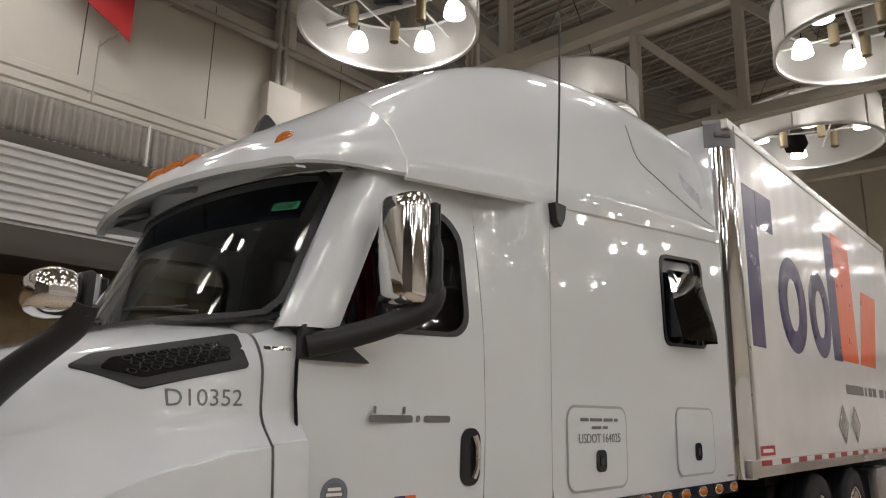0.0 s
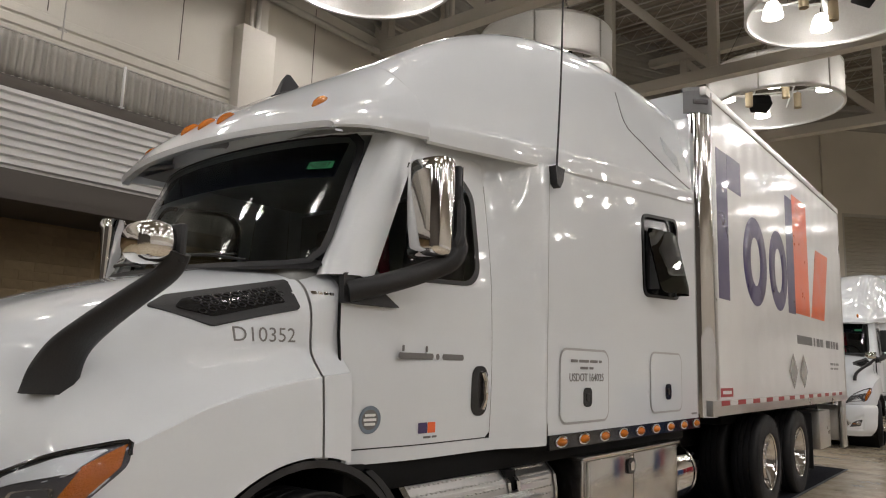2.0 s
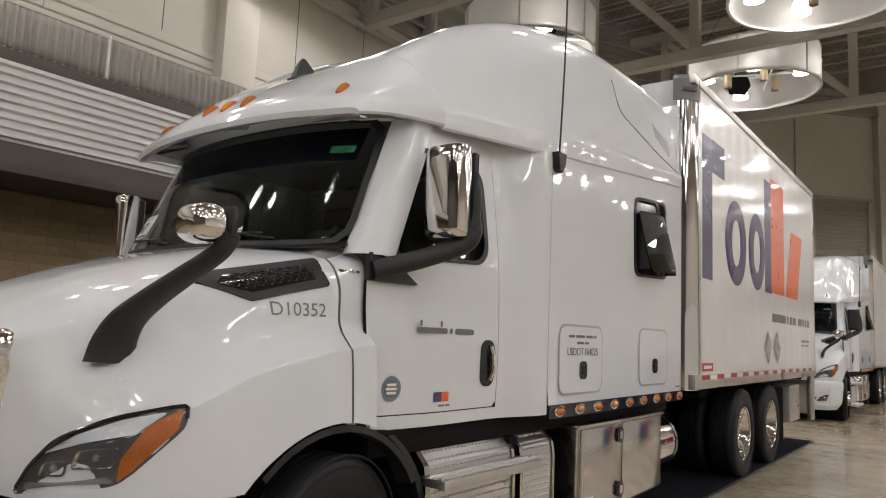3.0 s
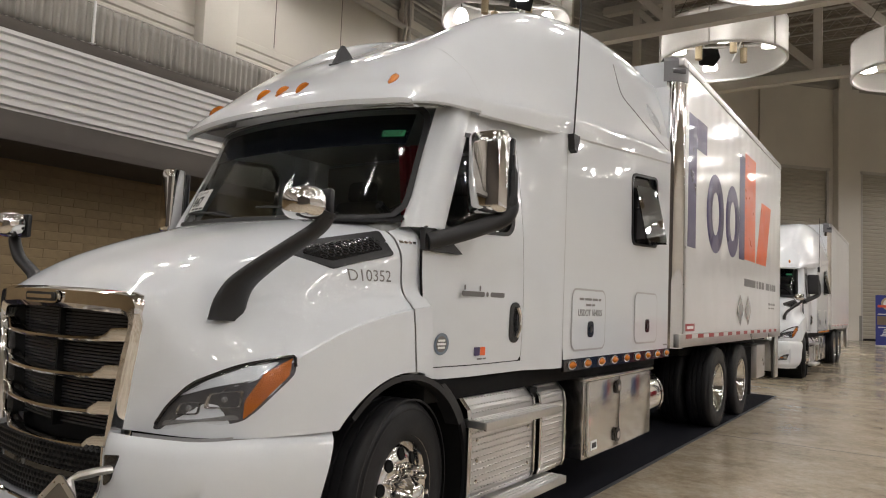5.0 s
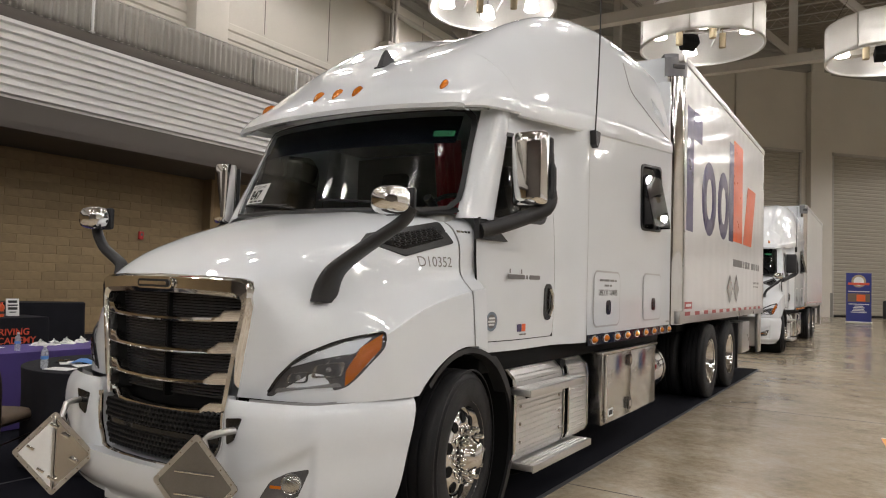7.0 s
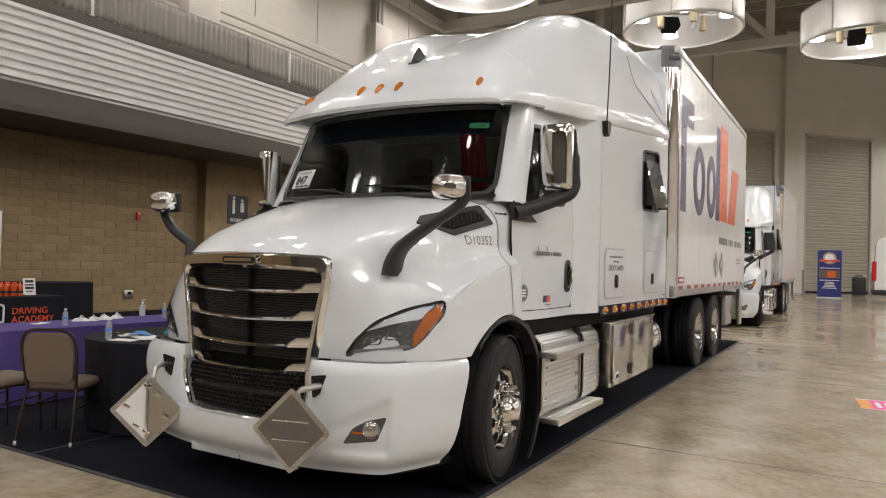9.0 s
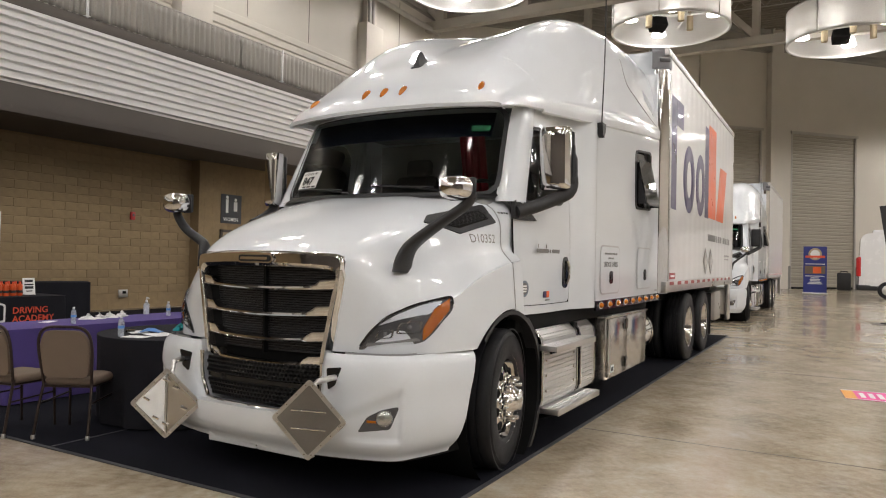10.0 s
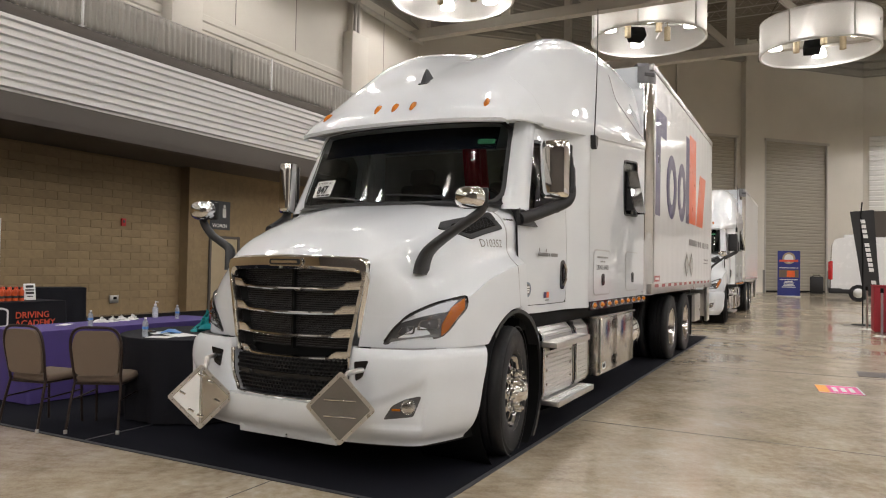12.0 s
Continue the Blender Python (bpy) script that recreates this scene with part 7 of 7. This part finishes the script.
for i, (x, y, r) in enumerate(((-3.95, 1.56, 0.08), (-3.93, 1.68, 0.07), (-3.98, 1.84, 0.075), (-4.02, 2.02, 0.07))):
    tagged(part("tissue", moved(crumpled(i, r, 0.05), pose(x, y, 0.7025)), PAPER, None, angle=10), "crumpled white tissue on the purple table", "tissue", "tissues")
bag = tagged(part("teal_bag", moved(crumpled(9, 0.13, 0.16), pose(-2.05, 1.30, 0.735)), TEAL, None, angle=30), "small teal fabric bag on the round table", "bag")
tagged(part("pink_ring", moved(lathe([(0.02 + 0.012 * math.cos(a), 0.012 + 0.012 * math.sin(a)) for a in np.linspace(0, 2 * math.pi, 9)], 20), pose(-1.70, 1.0, 0.737)), PINK, None), "small pink ring on the round table", "ring")
for x, y, w, d, a, mm in ((-1.90, 0.62, 0.21, 0.14, 20, PAPER), (-1.90, 0.85, 0.28, 0.2, -15, PAPER), (-2.20, 0.86, 0.15, 0.21, 65, PAPER), (-3.94, 1.11, 0.10, 0.2, 30, PAPER)):
    tagged(part("paper_sheet", moved(slab(-w / 2, -d / 2, 0, w / 2, d / 2, 0.003), pose(x, y, 0.7375 if x > -3 else 0.7045, 0, 0, a)), mm, None), "loose white paper sheet on the table", "paper", "papers")
tagged(part("face_mask", moved(thick(grid([[(-0.09, -0.05, 0), (-0.03, -0.05, 0.012), (0.03, -0.05, 0.012), (0.09, -0.05, 0)], [(-0.09, 0, 0.006), (-0.03, 0, 0.035), (0.03, 0, 0.035), (0.09, 0, 0.006)], [(-0.09, 0.05, 0), (-0.03, 0.05, 0.012), (0.03, 0.05, 0.012), (0.09, 0.05, 0)]]), (0, 0, 0.003)), pose(-2.08, 0.90, 0.742, 0, 0, 30)), BLUELABEL, None), "folded blue paper mask on the round table", "mask")
tagged(part("phone", moved(rbox(0, 0, 0.004, 0.075, 0.15, 0.008, 0.003), pose(-2.30, 0.86, 0.741, 0, 0, 50)), GLOSSBLACK, None), "black phone lying on the round table", "phone")


def juice_bottle():
    e = thing("juice_bottle", "orange bottle with a dark cap in a row", "bottle", "orange bottles")
    part("bottle", lathe([(0.0, 0), (0.05, 0.004), (0.052, 0.05), (0.044, 0.12), (0.052, 0.18), (0.045, 0.22), (0.02, 0.25), (0.02, 0.26)], 16), ORANGEBOTTLE, e)
    part("label", lathe([(0.0525, 0.06), (0.047, 0.11)], 16), INK, e)
    part("cap", lathe([(0.022, 0.255), (0.022, 0.285), (0, 0.286)], 12), ORANGELETTER, e)
    return e


j0 = juice_bottle()
mt = pose(-8.22, 2.55, 0.728, 0, 0, 89)
j0.matrix_basis = mt @ pose(0.62, -0.1, 0) @ Matrix.Scale(0.78, 4)
for k in range(1, 16):
    copy_thing(j0, mt @ pose(0.62 - 0.105 * (k % 8), -0.1 + 0.13 * (k // 8), 0))
ts = thing("table_sign", "white framed tabletop sign", "sign", at=mt @ pose(0.88, 0.10, 0) @ Matrix.Scale(0.82, 4))
part("panel", moved(rbox(0, 0, 0.17, 0.24, 0.012, 0.32, 0.004), pose(0, 0, 0, -8)), PAPER, ts)
for z, w, h in ((0.27, 0.16, 0.05), (0.20, 0.18, 0.03), (0.14, 0.17, 0.05), (0.07, 0.12, 0.02)):
    part("bar", moved(slab(-w / 2, -0.009, z - h / 2, w / 2, -0.007, z + h / 2), pose(0, 0, 0, -8)), INK, ts)
part("foot", slab(-0.1, -0.05, 0, 0.1, 0.06, 0.012, 0.003), PAPER, ts)
# pole and drape by the wall
pd = thing("pipe_and_drape", "black drape on a pale upright pole", "drape", at=pose(-9.05, 2.55, 0.008))
part("pole", tube([(0.05, 0.75, 0), (0.05, 0.75, 2.08)], 0.022, 8), SHADERIM, pd)
part("foot", slab(-0.12, 0.55, 0, 0.22, 0.95, 0.012), ALU, pd)
rows = [[(0.03 * math.sin(i * 1.3), -2.5 + 3.2 * i / 60, z) for i in range(61)] for z in (0.03, 1.1, 2.04)]
part("cloth", thick(grid(rows), (0.005, 0, 0)), BLACKCLOTH, pd)

# ---- on the block wall ----
al = thing("fire_alarm", "red fire alarm strobe on the block wall", "alarm", at=pose(WX + 0.0, 8.72, 2.42))
part("body", rbox(0.03, 0, 0, 0.06, 0.13, 0.20, 0.012), SIGNRED, al)
part("strobe", rbox(0.065, 0, 0.02, 0.02, 0.05, 0.07, 0.006), CLEARLENS, al)
ou = thing("wall_outlet", "grey metal outlet box with cover on the block wall", "outlet box", at=pose(WX, 8.5, 0.40))
part("box", rbox(0.025, 0, 0, 0.05, 0.26, 0.20, 0.008), ALU, ou)
part("socket", rbox(0.052, 0.02, 0.03, 0.01, 0.10, 0.07, 0.004), DARK, ou)
sg = thing("restroom_sign", "dark grey restroom sign with white symbols and lettering", "sign", at=pose(WX + 0.33, 11.82, 2.82))
part("panel", rbox(0.012, 0, 0, 0.02, 0.80, 0.86, 0.006), SIGNGREY, sg)
for y, h, w in ((-0.17, 0.40, 0.10), (0.16, 0.28, 0.14)):
    part("symbol", slab(0.022, y - w / 2, 0.08 - h / 2, 0.026, y + w / 2, 0.08 + h / 2, 0.002), PAPER, sg)
    part("symbol_dot", lathe([(0.0, 0.026), (0.05, 0.026), (0.05, 0.022)], 16, "x", (0, y, 0.08 + h / 2 + 0.06)), PAPER, sg)
part("sign_lettering", text_geo("WOMEN", 0.15, facing_x(-0.31, 0.024, -0.36), 0.001, 0.002), PAPER, sg)
dw = thing("door_4", "doorway beside the restroom sign, a tan panel for its lit inside", "doorway", at=pose(WX + 0.33, 12.1, 0.0))
tagged(dw, kind="structure")
# closed panel; its tan colour stands for the lit corridor inside
part("panel", slab(0.003, -0.62, 0.0, 0.02, 0.45, 2.12), CAN, dw)
part("frame", join(slab(0.003, -0.70, 0, 0.05, -0.62, 2.2), slab(0.003, 0.45, 0, 0.05, 0.53, 2.2), slab(0.003, -0.70, 2.12, 0.05, 0.53, 2.2)), FASCIA, dw)

# ---- far end of the aisle ----
bn = thing("banner_stand", "blue roll-up banner stand with a round emblem", "banner", at=pose(2.1, 40.2, 0, 0, 0, 4))
part("base", rbox(0, 0, 0.05, 1.2, 0.25, 0.10, 0.02), ALU, bn)
part("sheet", slab(-0.57, -0.01, 0.10, 0.57, 0.0, 2.62), BANNERBLUE, bn)
ring = [(0.33 * math.cos(a), 2.2 + 0.33 * math.sin(a)) for a in np.linspace(0, 2 * math.pi, 32, endpoint=False)]
put = lambda a, b, h: (a, -0.012 - h, b)
em = part("emblem", prism(ring, 0, 0.003, put), CAN, bn)
part("emblem_disc", prism([(a * 0.7, 2.2 + (b - 2.2) * 0.7) for a, b in ring], 0.003, 0.005, put), PAPER, em)
part("emblem_band", prism(rounded(-0.48, 2.0, 0.48, 2.12, 0.03), 0.005, 0.008, put), ORANGELETTER, em)
part("picture", prism(rounded(-0.5, 1.12, 0.5, 1.56, 0.01), 0, 0.003, put), CHAIRCLOTH, bn)
part("picture_block", prism(rounded(-0.1, 1.15, 0.3, 1.5, 0.01), 0.003, 0.005, put), ORANGE, bn)
for z, w in ((1.66, 0.48), (1.0, 0.46), (0.9, 0.2), (0.82, 0.26), (0.74, 0.24), (0.66, 0.3), (0.58, 0.36)):
    part("bar", prism(rounded(-w, z - 0.02, w, z + 0.02, 0.005), 0, 0.003, put), PAPER, bn)
sp = thing("speaker_case", "black loudspeaker case on the floor by the far wall", "loudspeaker", at=pose(3.55, 49.2, 0))
part("case", rbox(0, 0, 0.6, 0.8, 0.6, 1.15, 0.08), BLACK, sp)
part("handle", tube([(-0.2, -0.25, 1.17), (-0.2, -0.25, 1.26), (0.2, -0.25, 1.26), (0.2, -0.25, 1.17)], 0.03, 6), DARK, sp)

# van
vn = thing("cargo_van", "white high-roof cargo van with red tail lamps", "van", at=pose(4.1, 37.0, 0, 0, 0, 0))
prof = [(0.0, 0.55), (0.0, 1.6), (0.06, 2.9), (0.18, 3.14), (0.5, 3.22), (4.4, 3.22), (5.2, 2.2), (6.3, 1.85), (6.6, 1.3), (6.6, 0.5)]
sec = softened(prof, 0.12, 4)
V, F = prism(sec, 0, 2.3, lambda a, b, h: (a, h, b))
part("body", (V, F), VANWHITE, vn, "white panel van body", angle=40)
part("bumper", rbox(0.2, 1.15, 0.52, 0.6, 2.36, 0.28, 0.06), BLACK, vn)
part("skirt", rbox(3.3, -0.01, 0.50, 6.4, 0.05, 0.22, 0.02), BLACK, vn)
for y in (0.0, 2.3):
    part("tail_lamp", rbox(0.0, y, 1.55, 0.16, 0.10, 0.95, 0.03), TAILRED, vn)
for x in (1.2, 5.2):
    w = part("wheel", lathe([(0.0, -0.12), (0.2, -0.12), (0.24, -0.10), (0.38, -0.12), (0.42, -0.08), (0.42, 0.1), (0.0, 0.1)], 28, "y", (x, 0.08, 0.42)), RUBBER, vn)
    part("rim", lathe([(0.0, -0.125), (0.22, -0.122), (0.24, -0.11)], 24, "y", (x, 0.08, 0.42)), ALU, w)
for i, z in enumerate((1.9, 1.78, 1.66)):
    part("bar", slab(2.6, -0.012, z, 3.6 - 0.2 * i, -0.002, z + 0.06), TAILRED, vn)
part("roof_vent", rbox(1.0, 1.1, 3.30, 0.8, 0.8, 0.2, 0.05), VANWHITE, vn)

# feather flag with plain bars
fl = thing("feather_flag", "black feather flag with white upright writing on a base", "flag", at=pose(4.42, 18.5, 0))
pole = [(0.0, 0, 0.0), (0.0, 0, 1.8), (-0.05, 0, 3.0), (-0.02, 0, 3.35)]
part("pole", tube(pole, 0.018, 6), DARK, fl)
part("cloth", thick(grid([[(0.02, 0, 0.80), (0.42, 0.02, 0.80)], [(-0.12, 0, 1.8), (0.34, 0.03, 1.8)], [(-0.31, 0, 3.10), (0.26, 0.02, 3.14)]]), (0, 0.006, 0)), INK, fl)
for z0 in (1.12, *(1.46 + 0.135 * k for k in range(6)), *(2.37 + 0.135 * k for k in range(4))):
    z1 = z0 + 0.10
    c = lambda z: -0.045 + (3.1 - z) * 0.155
    q = [(c(z0) - 0.055, z0), (c(z0) + 0.055, z0), (c(z1) + 0.055, z1), (c(z1) - 0.055, z1)]
    part("bar", prism(q, 0, 0.004, lambda a, b, h: (a, -0.012 - h, b)), PAPER, fl)
part("base", lathe([(0.0, 0.03), (0.25, 0.03), (0.28, 0.0), (0.0, 0.0)], 20), DARK, fl)
# covered tables and posts at the aisle's edge
for x, y, mm, lab in ((5.05, 16.4, BARRIERRED, "high table under a dark red cloth"), (5.35, 14.3, BARRIERBLUE, "high table under a blue cloth")):
    e = thing("cocktail_table", lab, "table", "high tables", at=pose(x, y, 0))
    part("cover", join(rbox(0, 0, 0.56, 1.1, 0.8, 1.10, 0.03)), mm, e)
    part("top", slab(-0.57, -0.42, 1.105, 0.57, 0.42, 1.13, 0.01), mm, e)
for x, y in ((4.58, 14.8), (4.42, 16.9)):
    e = thing("stanchion", "bright metal stanchion post on a round base", "stanchion", "stanchions", at=pose(x, y, 0))
    part("base", lathe([(0.0, 0.03), (0.13, 0.025), (0.17, 0.0), (0.0, 0.0)], 24), ALU, e)
    part("post", tube([(0, 0, 0.02), (0, 0, 1.0)], 0.025, 10), ALU, e)
    part("head", lathe([(0.034, 0.98), (0.034, 1.08), (0.0, 1.09)], 12), DARK, e)
fs = thing("floor_sticker", "pink and orange printed floor sticker", "floor sticker", at=pose(3.457, 6.02, 0.001, 0, 0, 5))
part("sheet", slab(-0.235, -0.31, 0, 0.235, 0.31, 0.003), PINK, fs)
part("orange_half", slab(-0.235, -0.31, 0.003, -0.115, 0.31, 0.0045), YELLOW, fs)
part("border", join(slab(-0.235, 0.285, 0.0045, 0.235, 0.31, 0.006), slab(-0.235, -0.31, 0.0045, 0.235, -0.285, 0.006), slab(0.215, -0.285, 0.0045, 0.235, 0.285, 0.006)), PAPER, fs)
for k in range(3):
    part("bar", slab(-0.07 + 0.09 * k, -0.16, 0.003, -0.02 + 0.09 * k, 0.16, 0.005), PAPER, fs)
setting("floor_box", join(slab(3.74, 7.45, 0.0, 4.2, 8.0, 0.005)), FASCIA, "dark floor box lid", "floor box")
setting("floor_box_far", slab(3.95, 17.9, 0.0, 4.6, 18.8, 0.005), FASCIA, "dark floor box lid", "floor box")

# ---- blocks of the tan wall, the nearest as pieces, the rest joined ----
BW, BHT = 0.60, 0.203
rng = random.Random(5)
metas = [mesh("block", rbox(0, 0, 0, 0.10 + d, BW - 0.005, BHT - 0.005, 0.006, 1), BLOCK, 25) for d in (0.0, 0.004, 0.008)]
walls = bpy.data.objects["wall_brick_backing"]
ret = bpy.data.objects["wall_brick_return"]
rest = []
count = 0
for r in range(21):
    z = BHT * (r + 0.5)
    if z > 4.12:
        break
    y = -6.0 + (BW / 2 if r % 2 else 0)
    while y < 10.6:
        if 5.0 < y < 10.6 and z > 0.4 and count < 300:
            placed("block", rng.choice(metas), walls, pose(WX - 0.06 + rng.uniform(-0.002, 0.002), y, z))
            count += 1
        else:
            rest.append(rbox(WX - 0.06, y, z, 0.10, BW - 0.005, BHT - 0.005, 0.0))
        y += BW
    first = 0.5 if r % 2 else 0.2
    rest.append(rbox(WX + 0.285, 10.62 + first / 2, z, 0.10, first - 0.005, BHT - 0.005, 0.0))
    y = 10.62 + first + BW / 2
    while y < 20:
        if not (11.2 < y < 12.75 and z < 2.25) and z < 4.12:
            rest.append(rbox(WX + 0.285, y, z, 0.10, BW - 0.005, BHT - 0.005, 0.0))
        y += BW
V, F = join(*rest)
me = bpy.data.meshes.new("block_rest")
me.from_pydata([tuple(v) for v in V], [], F)
me.materials.append(BLOCK)
o = new("block_rest", me)
o.parent = walls
tagged(o, kind="stuff")
